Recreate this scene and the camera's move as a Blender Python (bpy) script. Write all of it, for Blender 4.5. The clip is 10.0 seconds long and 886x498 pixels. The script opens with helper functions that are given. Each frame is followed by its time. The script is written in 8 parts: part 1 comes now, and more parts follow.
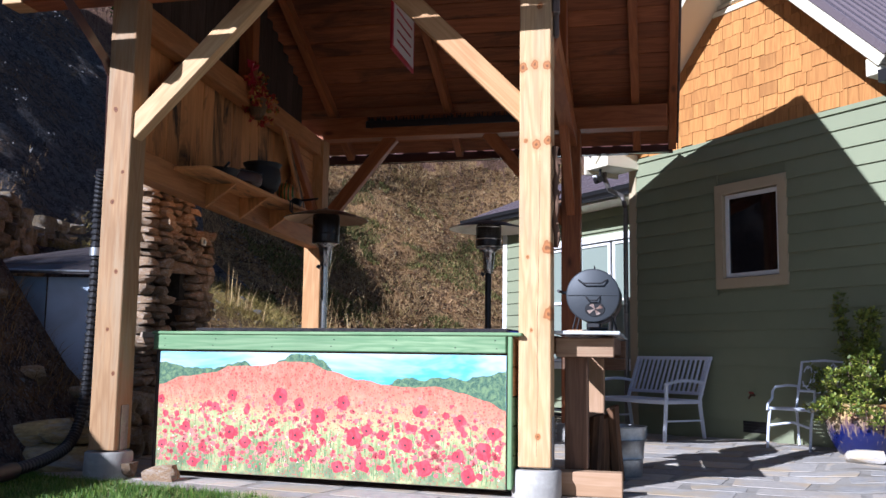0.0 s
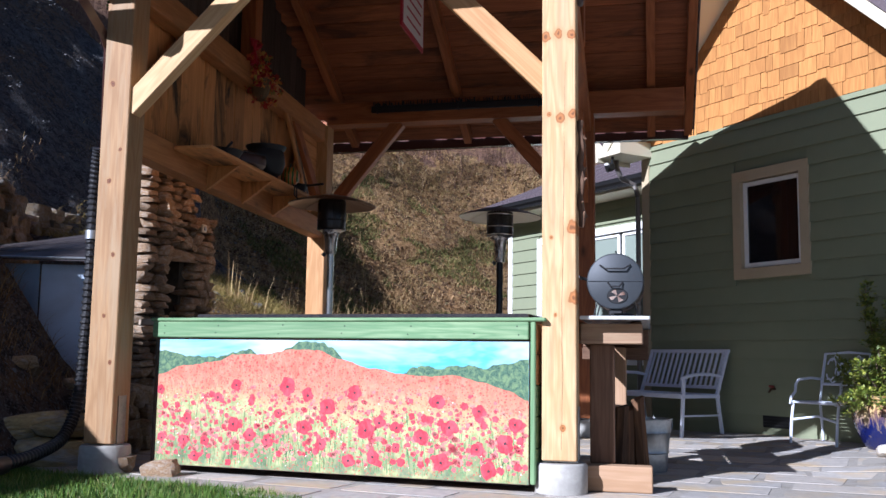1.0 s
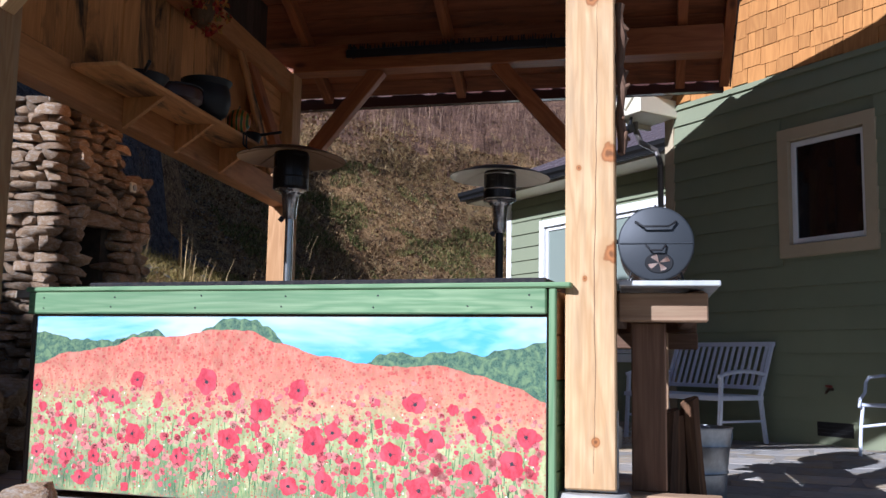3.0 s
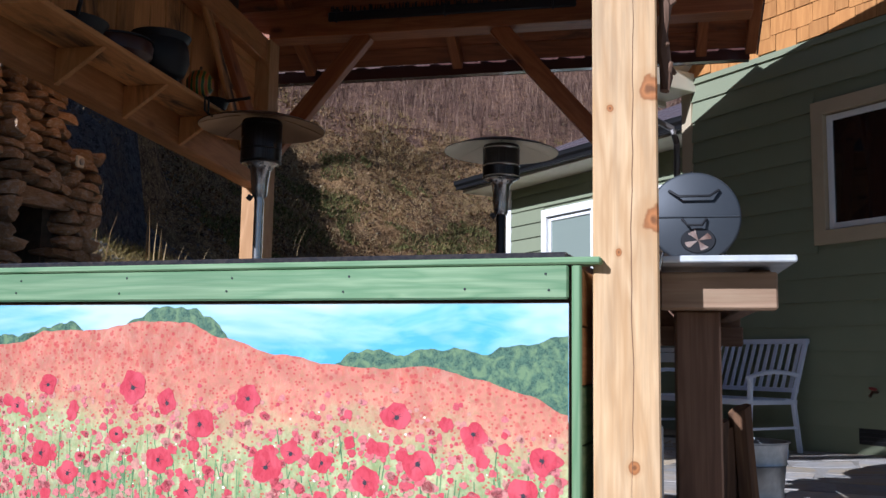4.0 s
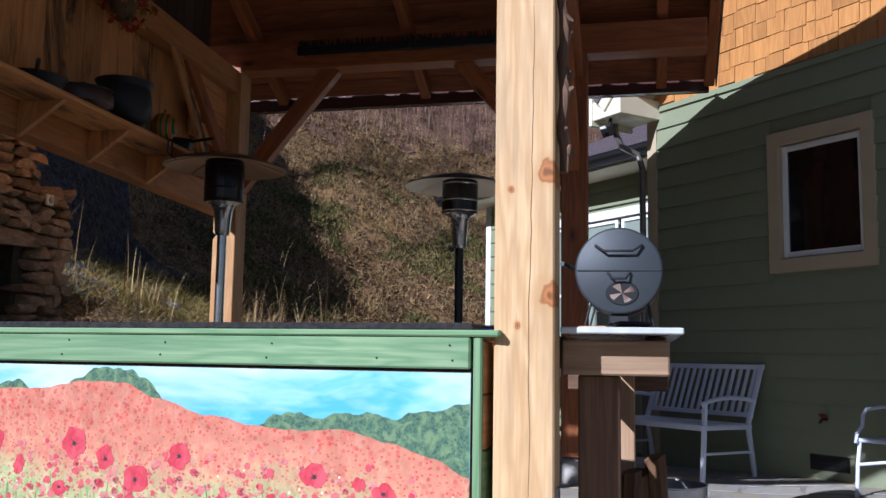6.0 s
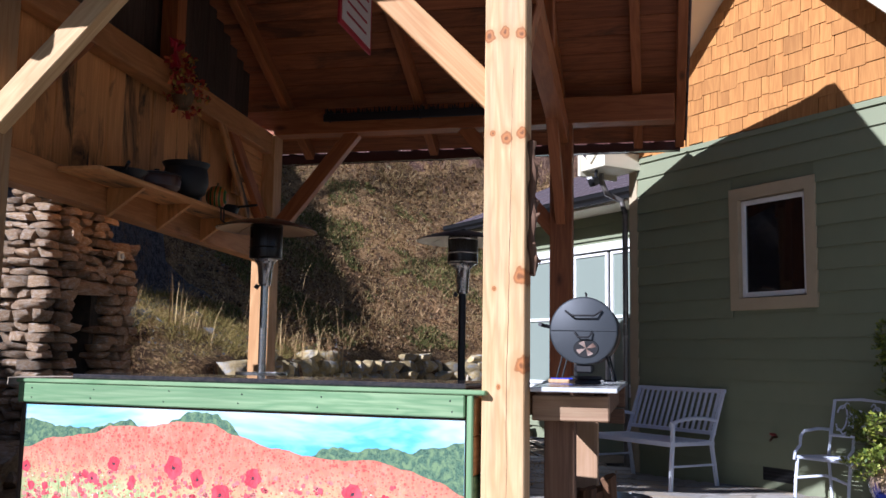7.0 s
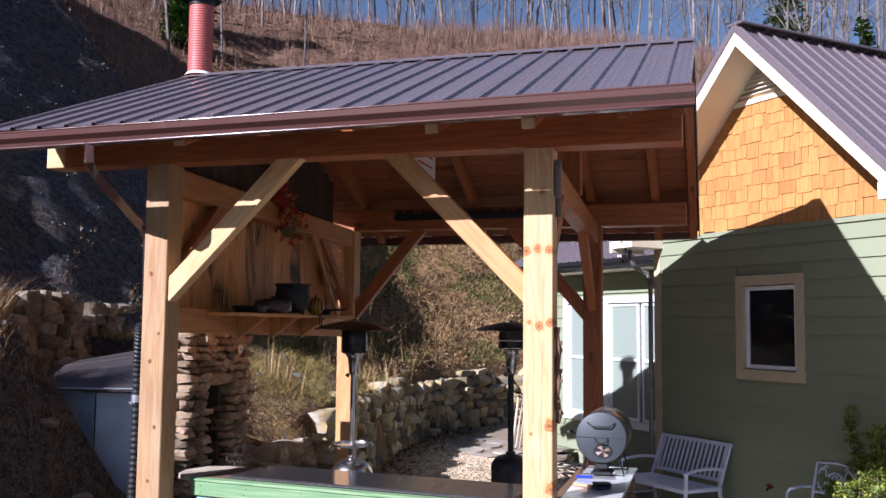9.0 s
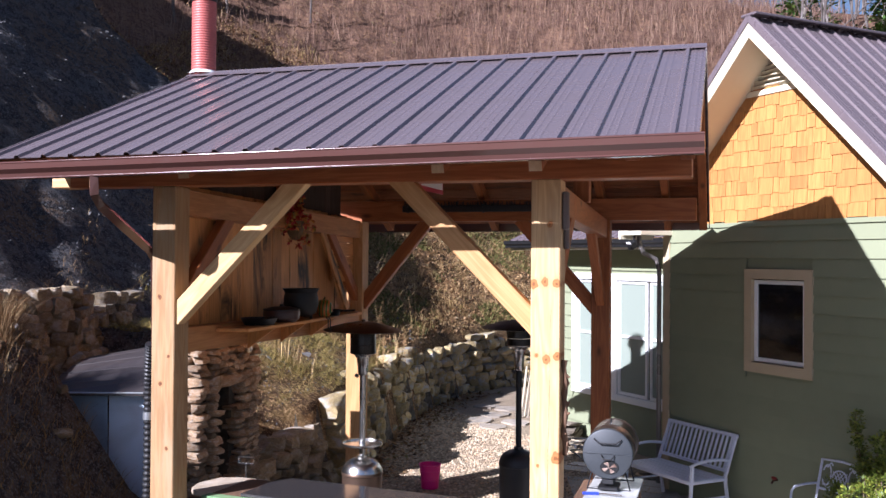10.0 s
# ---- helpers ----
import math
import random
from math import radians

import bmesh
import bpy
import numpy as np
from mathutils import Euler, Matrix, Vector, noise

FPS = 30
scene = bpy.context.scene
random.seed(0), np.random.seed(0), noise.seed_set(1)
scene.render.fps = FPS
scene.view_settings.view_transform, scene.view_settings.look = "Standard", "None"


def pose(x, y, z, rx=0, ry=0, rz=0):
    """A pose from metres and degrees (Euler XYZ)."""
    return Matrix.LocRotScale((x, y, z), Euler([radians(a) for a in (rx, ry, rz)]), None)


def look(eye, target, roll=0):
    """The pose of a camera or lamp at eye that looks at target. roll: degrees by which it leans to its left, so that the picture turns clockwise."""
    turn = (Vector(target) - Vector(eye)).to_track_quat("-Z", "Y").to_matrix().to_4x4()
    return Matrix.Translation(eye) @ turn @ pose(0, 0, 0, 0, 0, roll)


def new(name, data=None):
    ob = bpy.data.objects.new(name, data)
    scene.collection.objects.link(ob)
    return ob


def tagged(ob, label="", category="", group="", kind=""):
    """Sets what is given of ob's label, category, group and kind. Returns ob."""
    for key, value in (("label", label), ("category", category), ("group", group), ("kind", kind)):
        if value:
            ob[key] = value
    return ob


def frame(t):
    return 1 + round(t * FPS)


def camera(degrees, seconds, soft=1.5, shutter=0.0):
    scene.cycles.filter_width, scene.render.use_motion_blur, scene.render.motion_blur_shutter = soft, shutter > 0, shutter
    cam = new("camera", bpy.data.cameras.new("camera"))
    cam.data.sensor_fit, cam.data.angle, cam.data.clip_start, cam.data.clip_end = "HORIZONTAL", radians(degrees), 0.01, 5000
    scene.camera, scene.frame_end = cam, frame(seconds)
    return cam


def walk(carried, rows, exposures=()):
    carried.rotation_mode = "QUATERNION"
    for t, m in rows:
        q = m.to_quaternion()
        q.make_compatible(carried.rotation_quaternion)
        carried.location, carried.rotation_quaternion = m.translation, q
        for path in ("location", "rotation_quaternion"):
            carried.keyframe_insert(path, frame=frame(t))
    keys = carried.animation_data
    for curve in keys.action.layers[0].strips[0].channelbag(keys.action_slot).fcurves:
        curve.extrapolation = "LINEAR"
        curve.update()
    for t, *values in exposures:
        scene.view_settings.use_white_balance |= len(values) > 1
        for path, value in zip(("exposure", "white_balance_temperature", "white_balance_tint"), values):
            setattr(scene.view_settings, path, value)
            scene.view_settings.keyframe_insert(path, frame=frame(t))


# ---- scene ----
cam = camera(51.0, 10.0)
PATH = [
    (0, (-0.072, -0.351, 0.89), (-0.05, 1.636, 1.123), 0.8),
    (0.5, (-0.118, -0.22, 0.853), (-0.092, 1.766, 1.086), 0.8),
    (1, (-0.196, 0.008, 0.808), (-0.166, 1.994, 1.042), 0.8),
    (1.5, (-0.243, 0.323, 0.757), (-0.21, 2.309, 0.992), 0.9),
    (2, (-0.222, 0.71, 0.755), (-0.185, 2.696, 0.989), 0.9),
    (2.5, (-0.162, 1.179, 0.764), (-0.122, 3.165, 1.002), 0.9),
    (3, (-0.108, 1.686, 0.729), (-0.066, 3.671, 0.968), 1.0),
    (3.2, (-0.085, 1.945, 0.706), (-0.043, 3.93, 0.946), 1.0),
    (4.5, (-0.047, 2.765, 0.768), (0.006, 4.75, 1.004), 0.9),
    (5, (0.053, 2.867, 0.822), (0.104, 4.852, 1.056), 0.9),
    (5.5, (0.206, 2.774, 0.886), (0.252, 4.759, 1.119), 0.9),
    (6.8, (0.234, 1.321, 1.134), (0.267, 3.307, 1.368), 0.9),
    (7, (0.229, 1.08, 1.199), (0.252, 3.066, 1.431), 0.9),
    (7.5, (0.189, 0.319, 1.398), (0.176, 2.306, 1.625), 0.8),
    (8, (0.237, -0.386, 1.641), (0.185, 1.601, 1.865), 0.7),
    (8.5, (0.239, -0.797, 1.941), (0.163, 1.19, 2.15), 0.7),
    (9, (0.203, -0.872, 2.239), (0.114, 1.12, 2.402), 0.6),
    (9.5, (0.176, -0.883, 2.533), (0.075, 1.111, 2.641), 0.4),
    (10, (0.216, -0.879, 2.91), (0.107, 1.118, 2.931), 0.4),
]
walk(cam, [(t, look(eye, target, roll)) for t, eye, target, roll in PATH],
     [(t, stops, kelvin, tint) for t, stops, kelvin, tint in ((0.0, 0.85, 5350, 18), (2.5, 0.64, 5350, 18), (4.5, 0.34, 5300, 16), (5.5, 0.34, 5300, 15), (7.0, 0.75, 5450, 20), (8.0, 0.95, 5550, 22), (9.0, 1.12, 5600, 24), (10.0, 1.35, 5650, 23))])

# ---- light ----
SUN_WAY = Vector((1.595, 1.496, -1.221)).normalized()
world_sky = bpy.data.worlds.new("sky")
scene.world = world_sky
world_sky.use_nodes = True
wn = world_sky.node_tree
sky = wn.nodes.new("ShaderNodeTexSky")
sky.sky_type, sky.sun_disc = "NISHITA", False
sky.sun_elevation, sky.sun_rotation = math.asin(-SUN_WAY.z), math.atan2(-SUN_WAY.x, -SUN_WAY.y)
sky.air_density, sky.dust_density, sky.ozone_density = 1.0, 0.6, 1.6
wn.links.new(sky.outputs[0], wn.nodes["Background"].inputs[0])
wn.nodes["Background"].inputs[1].default_value = 0.037
sun_data = bpy.data.lights.new("sun", "SUN")
sun_data.energy, sun_data.angle, sun_data.color = 5.0, radians(0.5), (1.0, 0.97, 0.92)
sun = new("sun", sun_data)
sun.matrix_world = look((-20, -20, 16), Vector((-20, -20, 16)) + SUN_WAY)

# ---- node helpers ----
def mat(name, colour=(0.5, 0.5, 0.5), rough=0.6, metal=0.0, spec=0.5):
    m = bpy.data.materials.new(name)
    m.use_nodes = True
    b = m.node_tree.nodes["Principled BSDF"]
    b.inputs["Base Color"].default_value = (*colour, 1)
    b.inputs["Roughness"].default_value = rough
    b.inputs["Metallic"].default_value = metal
    b.inputs["Specular IOR Level"].default_value = spec
    return m


def node(nt, kind, **inputs):
    n = nt.nodes.new(kind)
    for key, value in inputs.items():
        key = key.replace("_", " ")
        if hasattr(value, "is_output"):
            nt.links.new(value, n.inputs[key])
        else:
            n.inputs[key].default_value = value
    return n


def coords(nt, scale=(1, 1, 1), jitter=True, space="Object"):
    """Texture coordinates in metres, stretched by scale and shifted by a random step for each object."""
    tc = nt.nodes.new("ShaderNodeTexCoord")
    mp = node(nt, "ShaderNodeMapping", Vector=tc.outputs[space], Scale=scale)
    if jitter:
        info = nt.nodes.new("ShaderNodeObjectInfo")
        mul = nt.nodes.new("ShaderNodeMath")
        mul.operation = "MULTIPLY"
        nt.links.new(info.outputs["Random"], mul.inputs[0])
        mul.inputs[1].default_value = 37.0
        nt.links.new(mul.outputs[0], mp.inputs["Location"])
    return mp.outputs[0]


def noise_tex(nt, co, scale, detail=4.0, rough=0.55, dist=0.0):
    n = node(nt, "ShaderNodeTexNoise", Vector=co, Scale=scale, Detail=detail, Roughness=rough, Distortion=dist)
    return n.outputs["Fac"]


def voro(nt, co, scale, feature="F1", rnd=1.0):
    n = nt.nodes.new("ShaderNodeTexVoronoi")
    n.feature = feature
    nt.links.new(co, n.inputs["Vector"])
    n.inputs["Scale"].default_value = scale
    n.inputs["Randomness"].default_value = rnd
    return n


def ramp(nt, fac, *stops):
    r = nt.nodes.new("ShaderNodeValToRGB")
    e = r.color_ramp.elements
    while len(e) < len(stops):
        e.new(0.5)
    for k, (p, c) in zip(e, stops):
        k.position = p
        k.color = (*c, 1) if isinstance(c, tuple) else (c, c, c, 1)
    nt.links.new(fac, r.inputs[0])
    return r.outputs[0]


def mix(nt, fac, a, b, mode="MIX"):
    n = nt.nodes.new("ShaderNodeMix")
    n.data_type, n.blend_type = "RGBA", mode
    for i, value in ((0, fac), (6, a), (7, b)):
        if hasattr(value, "is_output"):
            nt.links.new(value, n.inputs[i])
        elif isinstance(value, tuple):
            n.inputs[i].default_value = (*value, 1)
        else:
            n.inputs[i].default_value = value if i == 0 else (value, value, value, 1)
    return n.outputs[2]


def rand(nt, lo, hi, island=False):
    src = nt.nodes.new("ShaderNodeNewGeometry" if island else "ShaderNodeObjectInfo")
    mr = nt.nodes.new("ShaderNodeMapRange")
    nt.links.new(src.outputs["Random Per Island" if island else "Random"], mr.inputs[0])
    mr.inputs[3].default_value, mr.inputs[4].default_value = lo, hi
    return mr.outputs[0]


def finish(m, colour=None, height=None, strength=0.4, dist=0.01, rough=None):
    nt = m.node_tree
    b = nt.nodes["Principled BSDF"]
    if colour is not None:
        nt.links.new(colour, b.inputs["Base Color"])
    if rough is not None:
        nt.links.new(rough, b.inputs["Roughness"])
    if height is not None:
        bp = node(nt, "ShaderNodeBump", Height=height, Strength=strength, Distance=dist)
        nt.links.new(bp.outputs[0], b.inputs["Normal"])
    return m


# ---- materials ----
def wood(name, light, dark, knot, rough=0.65, knots=1.0, vary=0.2, stain=0.0, spots=(), grey=0.0):
    """Sawn timber with its grain along the local z axis; spots are single knots (across, along, radius)."""
    m = mat(name, light, rough, spec=0.3)
    nt = m.node_tree
    co = coords(nt, (1, 1, 0.10))
    wob = noise_tex(nt, co, 8.0, 3, 0.5, 0.4)
    wv = nt.nodes.new("ShaderNodeMath")
    wv.operation = "MULTIPLY"
    nt.links.new(wob, wv.inputs[0])
    wv.inputs[1].default_value = 14.0
    fr = nt.nodes.new("ShaderNodeMath")
    fr.operation = "PINGPONG"
    nt.links.new(wv.outputs[0], fr.inputs[0])
    fr.inputs[1].default_value = 1.0
    fine = noise_tex(nt, coords(nt, (1, 1, 0.03)), 90.0, 3, 0.6)
    c = mix(nt, ramp(nt, fr.outputs[0], (0.1, 0.0), (0.95, 0.75)), light, dark)
    c = mix(nt, ramp(nt, fine, (0.35, 0.55), (0.7, 0.0)), c, dark)
    big = noise_tex(nt, coords(nt, (1, 1, 0.5)), 1.7, 3, 0.6)
    c = mix(nt, 0.55, c, ramp(nt, big, (0.3, (0.75, 0.70, 0.66)), (0.7, (1.15, 1.12, 1.05))), "MULTIPLY")
    if knots:
        v = voro(nt, coords(nt, (1, 1, 0.42)), 4.2)
        k = ramp(nt, v.outputs["Distance"], (0.05, 1.0), (0.14, 0.0))
        ring = ramp(nt, v.outputs["Distance"], (0.10, 0.5), (0.24, 0.0))
        sel = ramp(nt, v.outputs["Color"], (0.40, 0.0), (0.45, knots))
        c = mix(nt, mix(nt, 1.0, ring, sel, "MULTIPLY"), c, dark)
        c = mix(nt, mix(nt, 1.0, k, sel, "MULTIPLY"), c, knot)
    if grey:
        gr = noise_tex(nt, coords(nt, (1, 1, 0.12)), 9.0, 5, 0.7, 0.4)
        c = mix(nt, ramp(nt, gr, (0.46, 0.0), (0.64, grey)), c, (0.36, 0.27, 0.165))
    if spots:
        tc = nt.nodes.new("ShaderNodeTexCoord")
        wn3 = node(nt, "ShaderNodeTexNoise", Vector=tc.outputs["Object"], Scale=22.0, Detail=2.0)
        for across, along, r in spots:
            mp = node(nt, "ShaderNodeMapping", Vector=tc.outputs["Object"], Location=(-across / r, 0, -along / r), Scale=(1 / r, 0, 0.85 / r))
            mp.inputs["Location"].default_value = (-across / r, 0, -along * 0.85 / r)
            ad = nt.nodes.new("ShaderNodeVectorMath")
            ad.operation = "MULTIPLY_ADD"
            nt.links.new(wn3.outputs["Color"], ad.inputs[0])
            ad.inputs[1].default_value = (1.1, 0.0, 1.1)
            nt.links.new(mp.outputs[0], ad.inputs[2])
            sh = node(nt, "ShaderNodeVectorMath")
            sh.operation = "SUBTRACT"
            nt.links.new(ad.outputs[0], sh.inputs[0])
            sh.inputs[1].default_value = (0.55, 0.0, 0.55)
            ln = nt.nodes.new("ShaderNodeVectorMath")
            ln.operation = "LENGTH"
            nt.links.new(sh.outputs[0], ln.inputs[0])
            dv = nt.nodes.new("ShaderNodeMath")
            dv.operation = "MULTIPLY"
            nt.links.new(ln.outputs["Value"], dv.inputs[0])
            dv.inputs[1].default_value = 0.4
            c = mix(nt, ramp(nt, dv.outputs[0], (0.38, 0.55), (0.8, 0.0)), c, tuple(0.55 * a + 0.45 * b for a, b in zip(dark, (0.45, 0.22, 0.07))))
            heart = ramp(nt, dv.outputs[0], (0.08, tuple(x * 0.6 for x in knot)), (0.22, tuple(x * 1.35 for x in knot)), (0.34, knot), (0.40, tuple(x * 0.8 for x in knot)))
            c = mix(nt, ramp(nt, dv.outputs[0], (0.36, 1.0), (0.44, 0.0)), c, heart)
    if stain:
        st = noise_tex(nt, coords(nt, (1, 1, 0.35)), 2.6, 5, 0.65, 0.8)
        c = mix(nt, ramp(nt, st, (0.54, 0.0), (0.66, stain)), c, (0.025, 0.018, 0.014))
    hs = node(nt, "ShaderNodeHueSaturation", Color=c, Value=rand(nt, 1 - vary, 1 + vary))
    return finish(m, hs.outputs[0], fine, 0.25, 0.004)


def speckle(name, a, b, scale, rough=0.85, c=None, cscale=2.0, bump=0.5, depth=0.02, island=False, vary=0.25, metal=0.0, spec=0.3):
    """A mottled mineral surface: two tones at one size, a third at a larger one, with relief."""
    m = mat(name, a, rough, metal, spec)
    nt = m.node_tree
    co = coords(nt)
    n1 = noise_tex(nt, co, scale, 6, 0.65)
    n2 = noise_tex(nt, co, cscale, 4, 0.6, 0.5)
    col = mix(nt, ramp(nt, n1, (0.35, 0.0), (0.68, 1.0)), a, b)
    if c:
        col = mix(nt, ramp(nt, n2, (0.48, 0.0), (0.66, 0.85)), col, c)
    hs = node(nt, "ShaderNodeHueSaturation", Color=col, Value=rand(nt, 1 - vary, 1 + vary, island))
    return finish(m, hs.outputs[0], n1, bump, depth)


def paint(name, colour, rough=0.45, vary=0.08, spec=0.5, metal=0.0, grime=0.25):
    """Painted or coated surface with faint dirt."""
    m = mat(name, colour, rough, metal, spec)
    nt = m.node_tree
    co = coords(nt)
    n1 = noise_tex(nt, co, 3.0, 5, 0.6, 0.4)
    n2 = noise_tex(nt, co, 45.0, 3, 0.6)
    dirt = tuple(x * 0.62 for x in colour)
    col = mix(nt, ramp(nt, n1, (0.42, 0.0), (0.75, grime)), colour, dirt)
    hs = node(nt, "ShaderNodeHueSaturation", Color=col, Value=rand(nt, 1 - vary, 1 + vary))
    rg = ramp(nt, n1, (0.3, max(rough - 0.06, 0.02)), (0.7, min(rough + 0.12, 1.0)))
    return finish(m, hs.outputs[0], n2, 0.06, 0.003, rg)


FR_KNOTS = ((-0.078, 0.90, 0.027), (-0.004, 0.915, 0.025), (0.074, 0.905, 0.026), (0.03, 1.30, 0.020), (0.008, 0.395, 0.028), (-0.06, 0.42, 0.013), (0.08, 0.42, 0.024), (0.082, -0.263, 0.034), (0.088, -0.673, 0.036), (-0.045, -0.32, 0.010), (-0.02, -0.775, 0.010), (0.02, -1.42, 0.016))
FL_KNOTS = ((-0.03, 0.76, 0.018), (0.05, 0.31, 0.012), (-0.02, 0.10, 0.016), (0.04, -0.39, 0.013), (0.0, -0.79, 0.012), (0.06, -1.09, 0.012))
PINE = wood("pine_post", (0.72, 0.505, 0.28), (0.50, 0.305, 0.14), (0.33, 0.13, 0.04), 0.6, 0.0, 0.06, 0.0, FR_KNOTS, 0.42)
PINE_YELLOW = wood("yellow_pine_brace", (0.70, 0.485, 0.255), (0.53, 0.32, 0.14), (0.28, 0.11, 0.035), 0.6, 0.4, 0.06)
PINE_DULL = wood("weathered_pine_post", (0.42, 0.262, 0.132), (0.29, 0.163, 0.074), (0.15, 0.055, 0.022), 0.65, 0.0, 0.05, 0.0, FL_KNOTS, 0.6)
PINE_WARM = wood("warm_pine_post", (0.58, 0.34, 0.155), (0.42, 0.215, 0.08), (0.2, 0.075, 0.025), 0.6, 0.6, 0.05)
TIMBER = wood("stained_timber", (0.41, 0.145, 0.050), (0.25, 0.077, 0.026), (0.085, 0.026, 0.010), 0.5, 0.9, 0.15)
DECK = wood("roof_board", (0.38, 0.125, 0.046), (0.22, 0.068, 0.025), (0.08, 0.024, 0.010), 0.55, 0.7, 0.25, 0.6)
SIDING_PINE = wood("pine_board", (0.70, 0.335, 0.115), (0.53, 0.23, 0.072), (0.15, 0.045, 0.016), 0.6, 0.8, 0.14, 0.95)
TIE_PINE = wood("tan_pine_timber", (0.52, 0.235, 0.083), (0.38, 0.155, 0.05), (0.13, 0.04, 0.015), 0.6, 0.9, 0.08, 0.25)
OLD_WOOD = wood("weathered_timber", (0.21, 0.125, 0.078), (0.12, 0.067, 0.042), (0.05, 0.028, 0.018), 0.8, 0.5, 0.12)
GREY_WOOD = wood("dark_board", (0.10, 0.07, 0.055), (0.06, 0.04, 0.03), (0.03, 0.02, 0.015), 0.8, 0.3, 0.2)
COUNTER_WOOD = wood("brown_sawn_timber", (0.37, 0.25, 0.16), (0.24, 0.15, 0.09), (0.10, 0.045, 0.02), 0.7, 0.5, 0.1, 0.0, (), 0.5)
CUT_WOOD = wood("fresh_cut_timber", (0.50, 0.33, 0.21), (0.40, 0.25, 0.14), (0.25, 0.12, 0.06), 0.75, 0.3, 0.1)
FIREWOOD = wood("split_log", (0.24, 0.13, 0.065), (0.10, 0.052, 0.03), (0.05, 0.025, 0.015), 0.9, 0.4, 0.35, 0.7)
GREEN_STAIN = wood("green_stained_board", (0.27, 0.39, 0.215), (0.12, 0.245, 0.115), (0.06, 0.10, 0.05), 0.6, 0.7, 0.06)
CEDAR = wood("cedar_shingle", (0.50, 0.245, 0.075), (0.36, 0.16, 0.046), (0.27, 0.10, 0.033), 0.75, 0.0, 0.13)
SIDING = paint("sage_green_siding", (0.226, 0.247, 0.157), 0.6, 0.03, spec=0.2, grime=0.14)
TRIM_TAN = paint("tan_trim", (0.47, 0.385, 0.25), 0.55, 0.03, spec=0.3)
CREAM = paint("cream_trim", (0.72, 0.66, 0.50), 0.5, 0.03, grime=0.1)
WHITE = paint("white_trim", (0.80, 0.80, 0.78), 0.4, 0.02, grime=0.1)
# White coat; the blue of skylight in shade is tinted into it.
WHITE_METAL = paint("sky_tinted_white_coat", (0.68, 0.72, 0.82), 0.35, 0.03, grime=0.2)
ROOF_METAL = paint("brown_roof_metal", (0.130, 0.104, 0.112), 0.24, 0.03, 0.6, grime=0.3)
GUTTER = paint("brown_gutter_metal", (0.085, 0.038, 0.032), 0.16, 0.03, 0.6, grime=0.15)
DARK_METAL = paint("dark_metal", (0.03, 0.03, 0.032), 0.4, 0.1, 0.5, 0.6)
BLACK = paint("black_plastic", (0.018, 0.018, 0.02), 0.4, 0.1)
IRON = paint("black_iron", (0.012, 0.012, 0.014), 0.5, 0.1)
STEEL = speckle("brushed_steel", (0.62, 0.61, 0.59), (0.50, 0.49, 0.48), 60, 0.25, bump=0.03, vary=0.05, metal=1.0, spec=0.5)
GALV = speckle("galvanised_steel", (0.50, 0.52, 0.53), (0.38, 0.40, 0.42), 30, 0.4, (0.32, 0.32, 0.31), 6, bump=0.05, vary=0.05, metal=0.9, spec=0.5)
DRUM = paint("grey_drum_enamel", (0.055, 0.062, 0.07), 0.42, 0.03, 0.5, 0.3, grime=0.5)
BRONZE = paint("bronze_heater_metal", (0.13, 0.085, 0.06), 0.3, 0.03, 0.5, 0.7)
# Aluminium whose cream base stands in for the sunlit ground it mirrors.
REFLECTOR = paint("aluminium_lit_from_below", (0.88, 0.82, 0.66), 0.42, 0.03, 0.5, 0.15)
RED_PIPE = paint("red_flue_metal", (0.44, 0.115, 0.10), 0.5, 0.02, 0.5, 0.2, grime=0.5)
CONCRETE = speckle("concrete", (0.46, 0.44, 0.40), (0.36, 0.34, 0.31), 24, 0.9, (0.30, 0.29, 0.26), 3, 0.3, 0.006, vary=0.06)
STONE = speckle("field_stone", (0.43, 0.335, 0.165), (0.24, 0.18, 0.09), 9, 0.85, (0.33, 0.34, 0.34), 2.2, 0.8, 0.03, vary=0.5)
LEDGE_STONE = speckle("stacked_ledge_stone", (0.36, 0.245, 0.145), (0.20, 0.125, 0.07), 14, 0.85, (0.40, 0.35, 0.29), 4, 0.8, 0.02, vary=0.45)
# Darker copy of the field stone, with the walls' shade put into its colour.
SHADED_STONE = speckle("shaded_field_stone", (0.27, 0.205, 0.125), (0.13, 0.10, 0.062), 9, 0.9, (0.30, 0.28, 0.25), 2.2, 0.8, 0.03, vary=0.5)
MORTAR = speckle("stone_backing", (0.10, 0.08, 0.06), (0.06, 0.05, 0.04), 20, 0.95, bump=0.4)
FLAG = speckle("flagstone", (0.43, 0.41, 0.385), (0.32, 0.305, 0.29), 16, 0.75, (0.47, 0.37, 0.24), 2.2, 0.8, 0.008, vary=0.16)
nt = FLAG.node_tree
prev = nt.nodes["Principled BSDF"].inputs["Base Color"].links[0].from_socket
finish(FLAG, mix(nt, 0.26, prev, ramp(nt, rand(nt, 0, 1), (0.0, (0.70, 0.74, 0.80)), (0.4, (1.0, 0.97, 0.92)), (0.75, (1.12, 0.92, 0.68)), (1.0, (1.2, 1.15, 1.05))), "MULTIPLY"))
GRANITE = speckle("polished_dark_stone", (0.022, 0.022, 0.027), (0.055, 0.048, 0.045), 40, 0.10, bump=0.0, vary=0.02, spec=0.5)
BARK = speckle("bark", (0.22, 0.19, 0.165), (0.11, 0.09, 0.075), 18, 0.95, (0.30, 0.28, 0.26), 5, 0.8, 0.02, True, 0.3)
